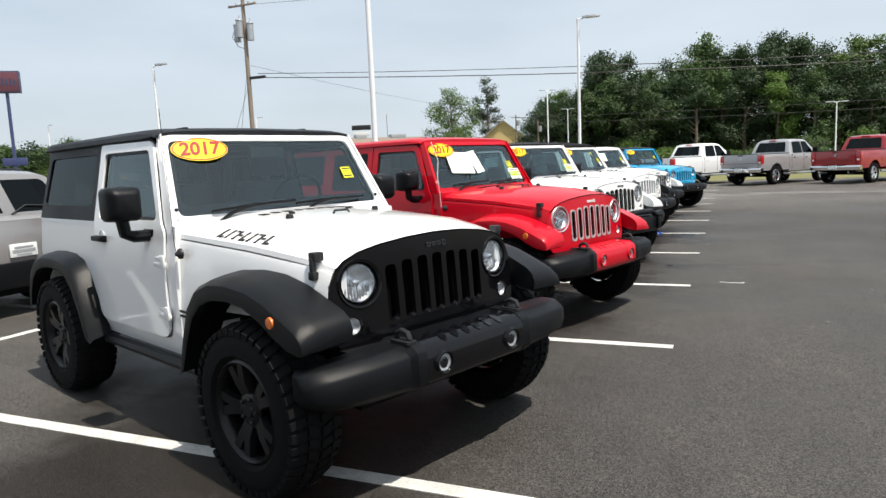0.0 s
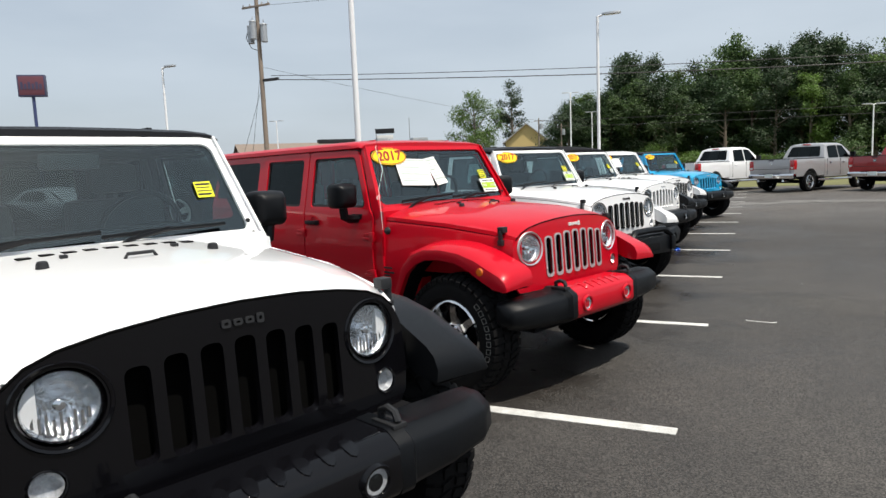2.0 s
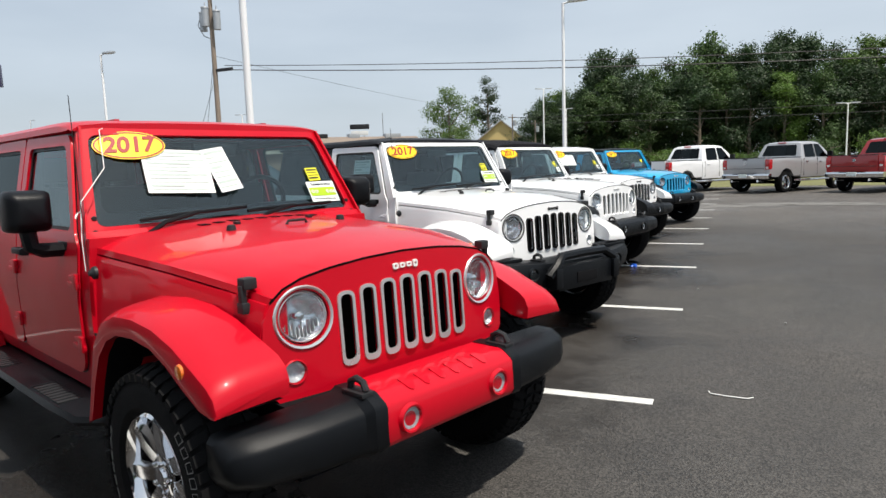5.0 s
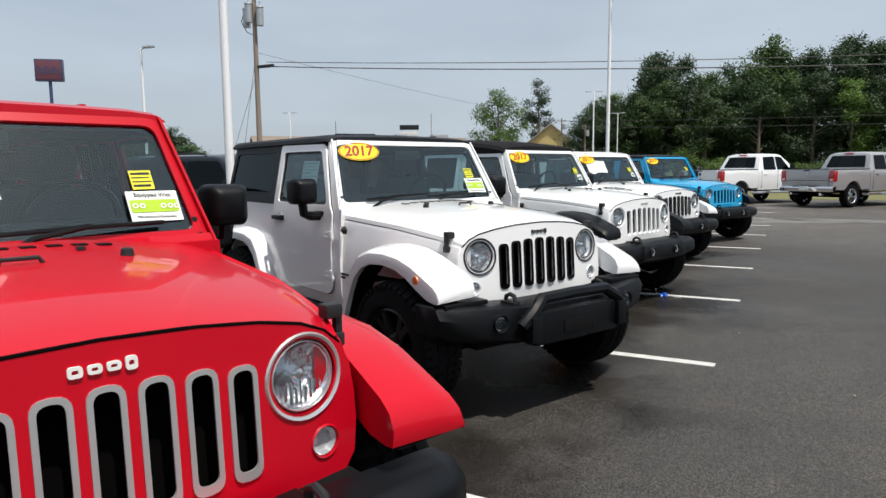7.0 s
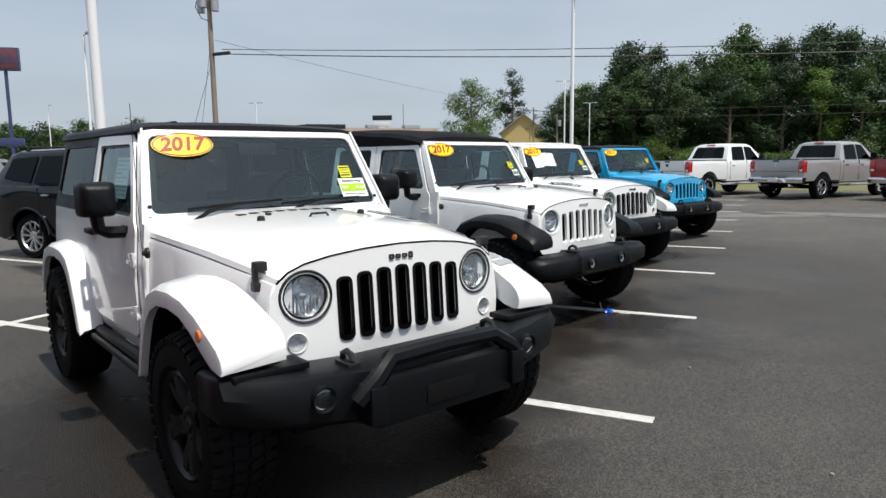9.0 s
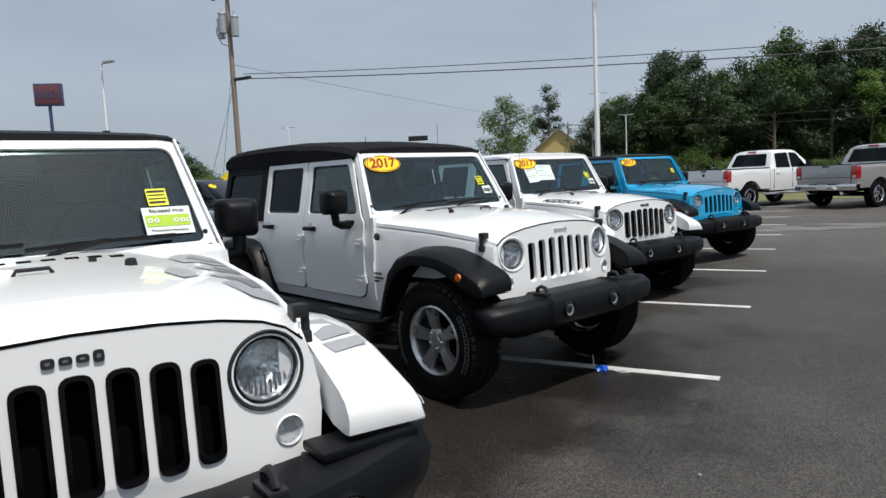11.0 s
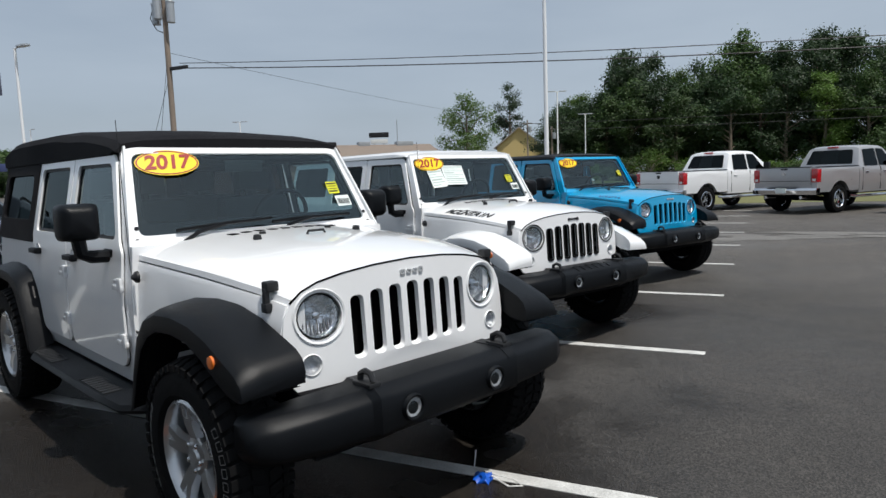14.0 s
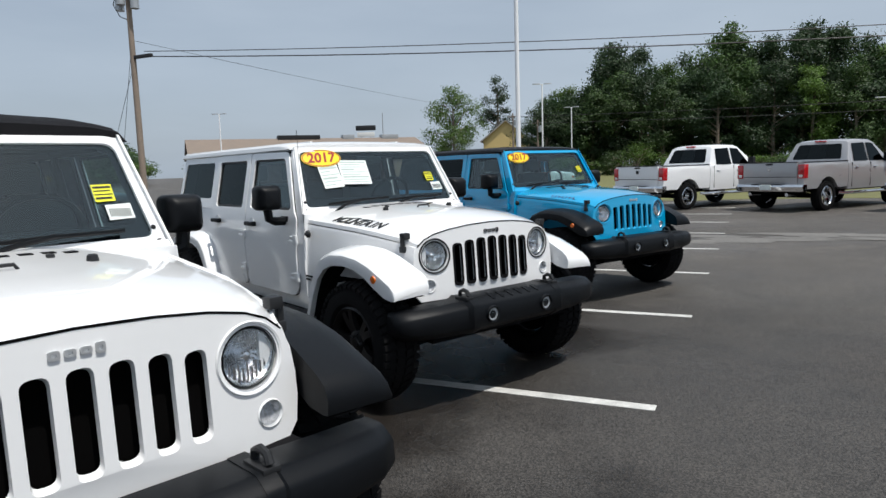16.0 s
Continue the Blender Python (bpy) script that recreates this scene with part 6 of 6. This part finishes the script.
lot_lamp(-6.51, 11.03, 9.0, r=0.058)
lot_lamp(-6.34, 30.9, 7.95)
lot_lamp(-31.0, 29.5, 8.0)
lot_lamp(-20.4, 81.5, 10.1, 20, True, 0.09)
lot_lamp(-22.6, 103.0, 9.3, 10, True, 0.09)
lot_lamp(9.8, 74.7, 6.0, 10, True, 0.07)
lot_lamp(-61.5, 77.6, 9.3, 15, True, 0.09)
lot_lamp(-103.2, 77.0, 10.8, 0, False, 0.09)

up = thing("utility_pole", "weathered wooden utility pole with two grey transformers", "utility pole", "utility poles", pose(-31.8, 39.1, 0))
part("pole", tube(bmesh.new(), [(0.04, 0, 0), (0.03, 0, 7), (0.0, 0, 14.2)], 0.19, 12, 0.13), M["polewood"], up)
ca = part("crossarm", box(bmesh.new(), -1.2, 1.2, -0.16, -0.04, 13.35, 13.47, 0.01), M["polewood"], up)
for dx in (-1.1, -0.5, 0.55, 1.1):
    part("insulator", revolve(bmesh.new(), [(0, 0.03), (0.06, 0.06), (0.10, 0.04), (0.14, 0.055), (0.2, 0.0)], 10, "Z", (dx, -0.1, 13.47)), M["galv"], ca)
for dx, dy in ((-0.62, -0.05), (-0.10, -0.42), (0.50, -0.02)):
    tr = part("transformer", revolve(bmesh.new(), [(0, 0.0), (0, 0.24), (1.12, 0.24), (1.15, 0.27), (1.22, 0.25), (1.28, 0.0)], 18, "Z", (dx, dy, 10.95 + (0.2 if dy < -0.3 else 0))), M["galv"], up)
    part("bushing", revolve(bmesh.new(), [(0, 0.04), (0.25, 0.03), (0.3, 0.0)], 8, "Z", (dx, dy, 12.22 + (0.2 if dy < -0.3 else 0))), M["galv"], tr)
part("transformer_lead", tube(bmesh.new(), [(-0.7, -0.2, 11.9), (-0.95, -0.2, 11.3), (-0.5, -0.2, 10.6), (0.0, -0.2, 10.4)], 0.025, 6), M["wire"], up)
part("service_bracket", box(bmesh.new(), 0.14, 1.5, -0.09, 0.09, 8.24, 8.44, 0.05), M["wire"], up)
for gx in (-3.2, -1.6):
    part("guy_wire", tube(bmesh.new(), [(0, 0, 10.5 + gx * 0.8), (gx, -0.4, 0.0)], 0.014, 5), M["wire"], up)
for px_, py_, h in ((-30.0, 100.0, 8.8), (-26.8, 101.0, 7.8), (48.0, 55.6, 12.0)):
    u2 = thing("utility_pole", "slim wooden utility pole with a small crossarm", "utility pole", "utility poles", pose(px_, py_, 0))
    part("pole", tube(bmesh.new(), [(0, 0, 0), (0, 0, h)], 0.13, 10, 0.09), M["polewood"], u2)
    part("crossarm", box(bmesh.new(), -0.7, 0.7, -0.06, 0.06, h - 0.5, h - 0.4), M["polewood"], u2)
    if h < 10:
        part("transformer", revolve(bmesh.new(), [(0, 0), (0, 0.25), (0.8, 0.25), (0.85, 0)], 12, "Z", (0.35, 0, h - 1.7)), M["galv"], u2)


def wire(a, b, sag, r=0.022):
    a, b = Vector(a), Vector(b)
    pts = [a.lerp(b, k / 24) - Vector((0, 0, sag * 4 * (k / 24) * (1 - k / 24))) for k in range(25)]
    whole("overhead_wire", tube(bmesh.new(), pts, r, 5), M["wire"], "black overhead cable between utility poles", "cable", group="overhead wires")


wire((-31.0, 39.2, 8.62), (48.0, 55.6, 7.7), 1.0)
wire((-31.0, 39.2, 8.34), (48.0, 55.6, 7.2), 1.1, 0.03)
wire((-31.8, 39.1, 9.3), (-30.0, 100.0, 8.4), 0.3, 0.012)
wire((-32.9, 39.0, 13.5), (48.0, 55.5, 14.5), 0.6, 0.012)
wire((-30.0, 100.0, 8.3), (80.0, 96.0, 8.4), 1.0, 0.03)
wire((-30.0, 100.0, 7.4), (80.0, 96.0, 7.2), 1.0, 0.03)

# ---- signs ----
sg_ = thing("pylon_sign", "tall dark blue pylon sign with red panel lettering", "sign", "", pose(-105, 72, 0, 0, 0, 40))
part("post", tube(bmesh.new(), [(0, 0, 0), (0, 0, 15.9)], 0.25, 12), M["signblue"], sg_)
cab_ = part("sign_box", box(bmesh.new(), -2.0, 2.0, -0.5, 0.5, 15.8, 19.2, 0.05), M["signface"], sg_)
part("sign_face", box(bmesh.new(), -1.8, 1.8, -0.53, -0.49, 16.05, 18.95, 0.02), M["signred"], cab_)
for k in range(6):
    part("sign_mark", box(bmesh.new(), -1.55 + k * 0.54, -1.2 + k * 0.54, -0.57, -0.52, 16.9, 18.1 - 0.3 * (k % 2)), M["signface"], cab_)
part("message_panel", box(bmesh.new(), -1.7, 1.7, -0.3, 0.3, 4.4, 5.6, 0.05), M["signblue"], sg_)
s2 = thing("roadside_sign", "roadside sign with white and yellow message boards", "sign", "", pose(-97, 60, 0, 0, 0, 55))
part("post", tube(bmesh.new(), [(0, 0, 0), (0, 0, 6.4)], 0.2, 10), M["galv"], s2)
part("board_frame", box(bmesh.new(), -1.3, 1.3, -0.10, 0.12, 6.25, 9.75, 0.03), M["ink"], s2)
ub = part("upper_board", box(bmesh.new(), -1.2, 1.2, -0.15, 0.15, 8.1, 9.65, 0.03), M["decaldark"], s2)
for x0, x1, z, mt in ((-1.0, 0.4, 9.1, "trimwhite"), (-1.05, 0.55, 8.7, "trimwhite"), (-0.9, 0.3, 8.35, "stred"), (0.72, 1.08, 9.0, "paper"), (0.72, 1.08, 8.45, "paper")):
    part("message_bar", box(bmesh.new(), x0, x1, -0.17, -0.15, z, z + 0.26), M[mt], ub)
lb = part("lower_board", box(bmesh.new(), -1.2, 1.2, -0.15, 0.15, 6.4, 7.95, 0.03), M["tagyellow"], s2)
for z in (6.7, 7.1, 7.5):
    part("message_bar", box(bmesh.new(), -0.8, 0.9 - (z - 6.3) * 0.4, -0.17, -0.15, z, z + 0.16), M["ink"], lb)
s3 = thing("roadside_sign", "distant dark sign board on two posts", "sign", "", pose(-114, 200, 0, 0, 0, 25))
for dx in (-1.5, 1.5):
    part("post", tube(bmesh.new(), [(dx, 0, 0), (dx, 0, 14.0)], 0.2, 8), M["galv"], s3)
part("upper_board", box(bmesh.new(), -3.2, 3.2, -0.2, 0.2, 14.6, 16.2, 0.03), M["ink"], s3)
part("lower_board", box(bmesh.new(), -2.8, 2.8, -0.2, 0.2, 12.6, 14.0, 0.03), M["trimwhite"], s3)
whole("aerial_mast", tube(bmesh.new(), [(-69.9, 133.9, 0), (-69.9, 133.9, 13.4)], 0.09, 6), M["galv"], "thin grey aerial mast behind the shops", "mast")
s4 = thing("warning_sign", "yellow diamond warning sign on a post", "sign", "", pose(-32.0, 38.2, 0, 0, 0, 35))
part("post", tube(bmesh.new(), [(0, 0, 0), (0, 0, 2.2)], 0.03, 6), M["galv"], s4)
part("board", plate(bmesh.new(), [(0, 1.6), (0.5, 2.1), (0, 2.6), (-0.5, 2.1)], [], 0.02, lambda u, v, w: (u, -0.04 - w, v)), M["yellow"], s4)


# ---- buildings ----
def building(label, m, w, d, h, wall_mat, roof_mat, gable=0.0, windows=0, door=True):
    root = thing("building", label, "building", "", m)
    bm = bmesh.new()
    if gable:
        loft(bm, [[(-w / 2, y, 0), (w / 2, y, 0), (w / 2, y, h), (0, y, h + gable), (-w / 2, y, h)] for y in (0, d)])
    else:
        box(bm, -w / 2, w / 2, 0, d, 0, h)
    part("wall", bm, M[wall_mat], root)
    if gable:
        for s in (-1, 1):
            over = 0.5
            n = Vector((s * gable, 0, w / 2)).normalized()
            e = Vector((s * (w / 2 + over), 0, h - over * gable / (w / 2)))
            c = Vector((0, 0, h + gable))
            rings = [[c + Vector((0, y, 0)) + n * 0.02, e + Vector((0, y, 0)) + n * 0.02, e + Vector((0, y, 0)) + n * 0.2, c + Vector((0, y, 0)) + n * 0.2] for y in (-over, d + over)]
            part("roof", loft(bmesh.new(), rings), M[roof_mat], root)
    else:
        part("roof", box(bmesh.new(), -w / 2 - 0.3, w / 2 + 0.3, -0.3, d + 0.3, h, h + 0.5, 0.05), M[roof_mat], root)
    for k in range(windows):
        x = -w / 2 + (k + 0.5) * w / windows
        wf = part("window", box(bmesh.new(), x - w / windows * 0.32, x + w / windows * 0.32, -0.06, 0.05, 1.0, 2.6, 0.01), M["trimwhite"], root)
        part("pane", box(bmesh.new(), x - w / windows * 0.29, x + w / windows * 0.29, -0.08, -0.05, 1.08, 2.52), M["tint"], wf)
    return root


building("tan gabled house with a grey metal roof", pose(-42.0, 131, 0, 0, 0, 16), 8.4, 18, 6.6, "tan", "roofgrey", 3.4, 2)
b2 = building("long low building with a brown shingle roof", pose(-81.6, 92, 0, 0, 0, -42.6), 18, 38, 4.3, "brickwall", "roofbrown", 2.9, 4)
for y, ln in ((14.0, 7.0), (25.0, 2.0), (32.0, 3.0)):
    part("roof_unit", box(bmesh.new(), -0.9, 0.9, y, y + ln, 7.1, 7.9, 0.05), M["ink"] if ln > 5 else M["galv"], b2)
building("white shed at the edge of the wood", pose(-28.5, 104, 0, 0, 0, 8), 5, 4, 2.4, "trimwhite", "roofgrey", 0.9, 1)

# ---- far ground: grass and worn concrete ----
bm = bmesh.new()
rnd = random.Random(5)
edge = [(x, 39.2 + 0.4 * math.sin(x * 0.7) + rnd.uniform(-0.25, 0.25)) for x in range(-16, 90, 2)]
plate(bm, edge + [(130, 300), (-40, 300), (-40, 92), (-20, 80), (-18, 50)], [], 0.02, lambda u, v, w: (u, v, -0.012 + w))
whole("grass_verge", bm, M["grass"], "dry grass verge between the lot and the wood", "grass", kind="structure")
bm = bmesh.new()
crumbs = random.Random(17)
for k in range(46):
    f = k / 45
    cx, cy = -1.5 + 17 * f + crumbs.uniform(-0.5, 0.5), 25.6 + 0.5 * f + crumbs.gauss(0, 0.42)
    rx, ry = crumbs.uniform(0.35, 1.5) * (1.2 - abs(f - 0.45)), crumbs.uniform(0.10, 0.34)
    loop = [(cx + rx * math.cos(a) * crumbs.uniform(0.75, 1.2), cy + ry * math.sin(a) * crumbs.uniform(0.7, 1.25)) for a in [2 * math.pi * j / 14 for j in range(14)]]
    plate(bm, loop, [], 0.0, lambda u, v, w: (u, v, 0.004 + 0.0004 * k))
whole("concrete_patches", bm, M["concrete"], "pale worn concrete patches in a line across asphalt", "road", kind="structure")


# ---- trees ----
def tree_meshes(h, spread, seed, leaf, tall=False, n_clump=620, leaf_size=0.40, bare=0.10):
    rnd = random.Random(seed)
    trunk = bmesh.new()
    lean = rnd.uniform(-0.3, 0.3)
    spine = [(lean * (k / 5) ** 2 + rnd.uniform(-0.08, 0.08), rnd.uniform(-0.08, 0.08), h * 0.86 * k / 5) for k in range(6)]
    tube(trunk, spine, h * 0.019 + 0.05, 8, 0.04)
    limbs = []
    for k in range(15):
        f = bare + (0.85 - bare) * (k + rnd.random()) / 15
        p = Vector(spine[0]).lerp(Vector(spine[5]), f)
        a = rnd.uniform(0, 2 * math.pi)
        ln = spread * (0.9 * math.sin(math.pi * min(1, (f - bare * 0.6) / (1.05 - bare * 0.6)) ** (0.75 if not tall else 0.9)) + 0.15) * rnd.uniform(0.7, 1.15)
        e = p + Vector((math.cos(a) * ln, math.sin(a) * ln, ln * rnd.uniform(0.25, 0.7)))
        tube(trunk, [p, p.lerp(e, 0.5) + Vector((0, 0, 0.15 * ln)), e], 0.05 + 0.008 * h * (1 - f), 5, 0.015)
        limbs.append((p, e))
    trunk_me = finish(trunk, "trunk", M["bark"])
    verts, faces = [], []
    centres = []
    for p, e in limbs:
        for k in range(3):
            centres.append((p.lerp(e, 0.55 + 0.2 * k + rnd.uniform(-0.1, 0.1)), spread * rnd.uniform(0.22, 0.42)))
    for k in range(8):
        centres.append((Vector(spine[5]) + Vector((rnd.gauss(0, spread * 0.18), rnd.gauss(0, spread * 0.18), rnd.uniform(-h * 0.12, h * 0.10))), spread * rnd.uniform(0.18, 0.3)))
    for k in range(n_clump):
        c, r = centres[k % len(centres)]
        d = Vector((rnd.gauss(0, 1), rnd.gauss(0, 1), rnd.gauss(0, 0.8)))
        out = d.normalized()
        d = out * r * rnd.random() ** 0.35
        cc = c + d
        for j in range(16):
            o = cc + Vector((rnd.gauss(0, 1), rnd.gauss(0, 1), rnd.gauss(0, 0.7))) * leaf_size * 1.1
            s = leaf_size * rnd.uniform(0.5, 1.05)
            face = out * 0.9 + Vector((rnd.gauss(0, 0.45), rnd.gauss(0, 0.45), rnd.gauss(0.35, 0.45)))
            u = face.cross(Vector((rnd.gauss(0, 1), rnd.gauss(0, 1), rnd.gauss(0, 1)))).normalized()
            v = u.cross(face).normalized()
            i = len(verts)
            verts += [o - u * s * 0.5, o + v * s * 0.34, o + u * s * 0.5, o - v * s * 0.34]
            faces.append((i, i + 1, i + 2, i + 3))
    me = bpy.data.meshes.new("crown")
    me.from_pydata([tuple(v) for v in verts], [], faces)
    me.materials.append(leaf)
    return trunk_me, me


def tree(label, meshes, m, group="trees"):
    root = thing("tree", label, "tree", group, m)
    part("trunk", meshes[0], None, root)
    part("crown", meshes[1], None, root)
    return root


def at(x, y, s, sz=None, turn=0.0):
    return pose(x, y, 0, 0, 0, turn) @ Matrix.Diagonal((s, s, sz or s, 1))


kinds = [tree_meshes(14, 3.6, 1, M["leaf"], n_clump=780, leaf_size=0.32), tree_meshes(14, 3.2, 2, M["leafdark"], n_clump=780, leaf_size=0.32), tree_meshes(14, 3.8, 3, M["leafdark"], n_clump=780, leaf_size=0.32), tree_meshes(15, 3.0, 4, M["leaflight"], True, n_clump=800, leaf_size=0.32), tree_meshes(14, 3.9, 5, M["leafdark"], n_clump=780, leaf_size=0.32)]
wood_label = "leafy green tree at the edge of the wood"
rnd = random.Random(11)
originals = [tree(wood_label, k, at(-6 + 9 * i, 84 + 2 * i, 1.0, 0.98, 40 * i), "wood edge trees") for i, k in enumerate(kinds)]
SKYLINE = [(-26, 8.6), (-22, 10.6), (-16.8, 11.6), (-14.8, 15.2), (-13, 15.0), (-10, 13.4), (-6, 13.4), (-2.4, 16.2), (0.5, 14.0), (5, 15.2), (10, 14.2), (16, 14.0), (24, 14.0), (60, 14.0)]
for row, (y0, grow) in enumerate(((106, 0.84), (111, 0.98), (119, 1.02))):
    x = (-27.0, -28.4, -30.0)[row]
    while x < 48:
        yy = y0 + rnd.uniform(-2.5, 2.5)
        hgt = lerp(SKYLINE, x * 85 / yy) * yy / 85 * rnd.uniform(0.86, 1.02) * grow
        o = originals[rnd.choice((0, 1, 1, 2, 2, 3, 4, 4))]
        copy_thing(o, at(x, yy, rnd.uniform(1.0, 1.35) * (0.7 + 0.3 * hgt / 18), hgt / 14.8, rnd.uniform(0, 360)))
        x += rnd.uniform(2.9, 4.6)
for i, o in enumerate(originals):
    x = (-3.2, 6.8, -18.6, 18.0, 33.0)[i]
    o.matrix_world = at(x, 112, 1.35, lerp(SKYLINE, x * 85 / 112) * 112 / 85 / 14.8, 30 * i)
bush_k = [tree_meshes(2.6, 1.5, 21, M["leaflight"], n_clump=150, leaf_size=0.2, bare=0.05), tree_meshes(2.2, 1.6, 22, M["leaf"], n_clump=150, leaf_size=0.2, bare=0.05)]
for i in range(30):
    x = -27 + i * 3.4 + rnd.uniform(-1.2, 1.2)
    b = thing("bush", "light green bush before the wood", "bush", "bushes before the wood", at(x, 97 + rnd.uniform(-6, 4), rnd.uniform(1.0, 2.0), rnd.uniform(0.6, 1.5), rnd.uniform(0, 360)))
    part("stems", bush_k[i % 2][0], None, b)
    part("foliage", bush_k[i % 2][1], None, b)
light_k = tree_meshes(11, 3.4, 31, M["leaflight"], n_clump=560, leaf_size=0.27)
tree("airy light green tree standing alone", light_k, at(-59.2, 146.5, 1.75, 1.78), "trees by the house")
tree("airy light green tree standing alone", light_k, at(-50.6, 128, 1.1, 0.86, 90), "trees by the house")
dark_k = tree_meshes(14, 2.4, 32, M["leafdark"], True, n_clump=420, leaf_size=0.27, bare=0.3)
tree("slim dark tree with a bare lower trunk", dark_k, at(-71.9, 209.7, 2.3, 2.12), "trees by the house")
# far treeline, and the one behind the lot that closes the place
far_k = [tree_meshes(14, 4.0, 41, M["leaf"], n_clump=230, leaf_size=0.62), tree_meshes(14, 3.7, 42, M["leafdark"], n_clump=230, leaf_size=0.62)]
far_trees = [tree("green tree in the far treeline", k, at(-100 - 12 * i, 126 - 5 * i, 1.0, 1.0), "far treeline") for i, k in enumerate(far_k)]
for i in range(44):
    copy_thing(far_trees[i % 2], at(-105 + i * 4.1 + rnd.uniform(-1.2, 1.2), -58 + rnd.uniform(-3, 3), rnd.uniform(1.1, 1.4), rnd.uniform(0.85, 1.1), rnd.uniform(0, 360)))
for row, (dy, lo, hi) in enumerate(((0, 0.46, 0.62), (9, 0.60, 0.84))):
    x = -185.0
    while x < -60:
        y = 108 + dy + 0.45 * (x + 130) + rnd.uniform(-4, 4)
        if x < -1.08 * (y - 5):
            copy_thing(far_trees[rnd.choice((0, 0, 1))], at(x, y, 0.95 * rnd.uniform(1.0, 1.4), rnd.uniform(lo, hi), rnd.uniform(0, 360)))
        x += rnd.uniform(2.4, 3.6)
for i, o in enumerate(far_trees):
    o.matrix_world = at(-188 - 4 * i, 94, 1.2, 0.7)
for i in range(9):
    b = thing("bush", "light green bush before the far treeline", "bush", "bushes before the far trees", at(-150 + i * 11 + rnd.uniform(-4, 4), 92 + 0.45 * (i * 11 - 20), rnd.uniform(1.6, 2.6), rnd.uniform(1.4, 2.2), 40 * i))
    part("stems", bush_k[i % 2][0], None, b)
    part("foliage", bush_k[i % 2][1], None, b)

# ---- small things on the asphalt ----
bt = thing("crumpled_film", "crumpled blue plastic film with white string on asphalt", "litter", "", pose(-1.12, 12.50, 0))
bm = bmesh.new()
rnd = random.Random(3)
bmesh.ops.create_icosphere(bm, subdivisions=3, radius=0.055)
for v in bm.verts:
    k = 0.75 + 0.5 * noise.noise(v.co * 30)
    v.co = Vector((v.co.x * k * 1.2, v.co.y * k, abs(v.co.z) * k * 0.9))
part("film", bm, M["bluetape"], bt)
part("string", tube(bmesh.new(), [(0.03, 0.02, 0.02), (0.14, -0.03, 0.006), (0.20, 0.0, 0.006), (0.14, 0.05, 0.006), (0.05, 0.06, 0.006), (-0.10, 0.10, 0.01), (-0.14, 0.22, 0.05)], 0.004, 5), M["string"], bt)
ob_ = thing("burst_balloon", "burst orange balloon with white string on asphalt", "balloon", "", pose(-1.99, 11.10, 0, 0, 0, 20))
bm = bmesh.new()
bmesh.ops.create_icosphere(bm, subdivisions=3, radius=0.07)
for v in bm.verts:
    k = 0.8 + 0.5 * noise.noise(v.co * 22)
    v.co = Vector((v.co.x * k * 1.15 - 0.02, v.co.y * k * 0.55, max(0.0, v.co.z * k * 0.35 + 0.018)))
part("rubber", bm, M["orange"], ob_)
part("string", tube(bmesh.new(), [(0.06, 0.01, 0.02), (0.0, 0.08, 0.06), (0.06, 0.16, 0.03), (0.02, 0.26, 0.04), (-0.05, 0.42, 0.01)], 0.004, 5), M["string"], ob_)
whole("loose_wire", tube(bmesh.new(), [(0.02, 7.30, 0.006), (0.03, 7.26, 0.006), (0.12, 7.235, 0.006), (0.25, 7.225, 0.006), (0.28, 7.26, 0.006)], 0.004, 5), M["string"], "thin pale loose wire lying on asphalt", "litter")
for k, (x, y) in enumerate(((0.9, 5.4), (1.3, 3.2), (0.6, 9.4), (1.5, 7.0), (-0.2, 10.9))):
    bm = bmesh.new()
    bmesh.ops.create_icosphere(bm, subdivisions=1, radius=0.012)
    whole("pebble", bm, M["whitemark"], "small pale pebble lying on asphalt", "stone", pose(x, y, 0.006), "pebbles")
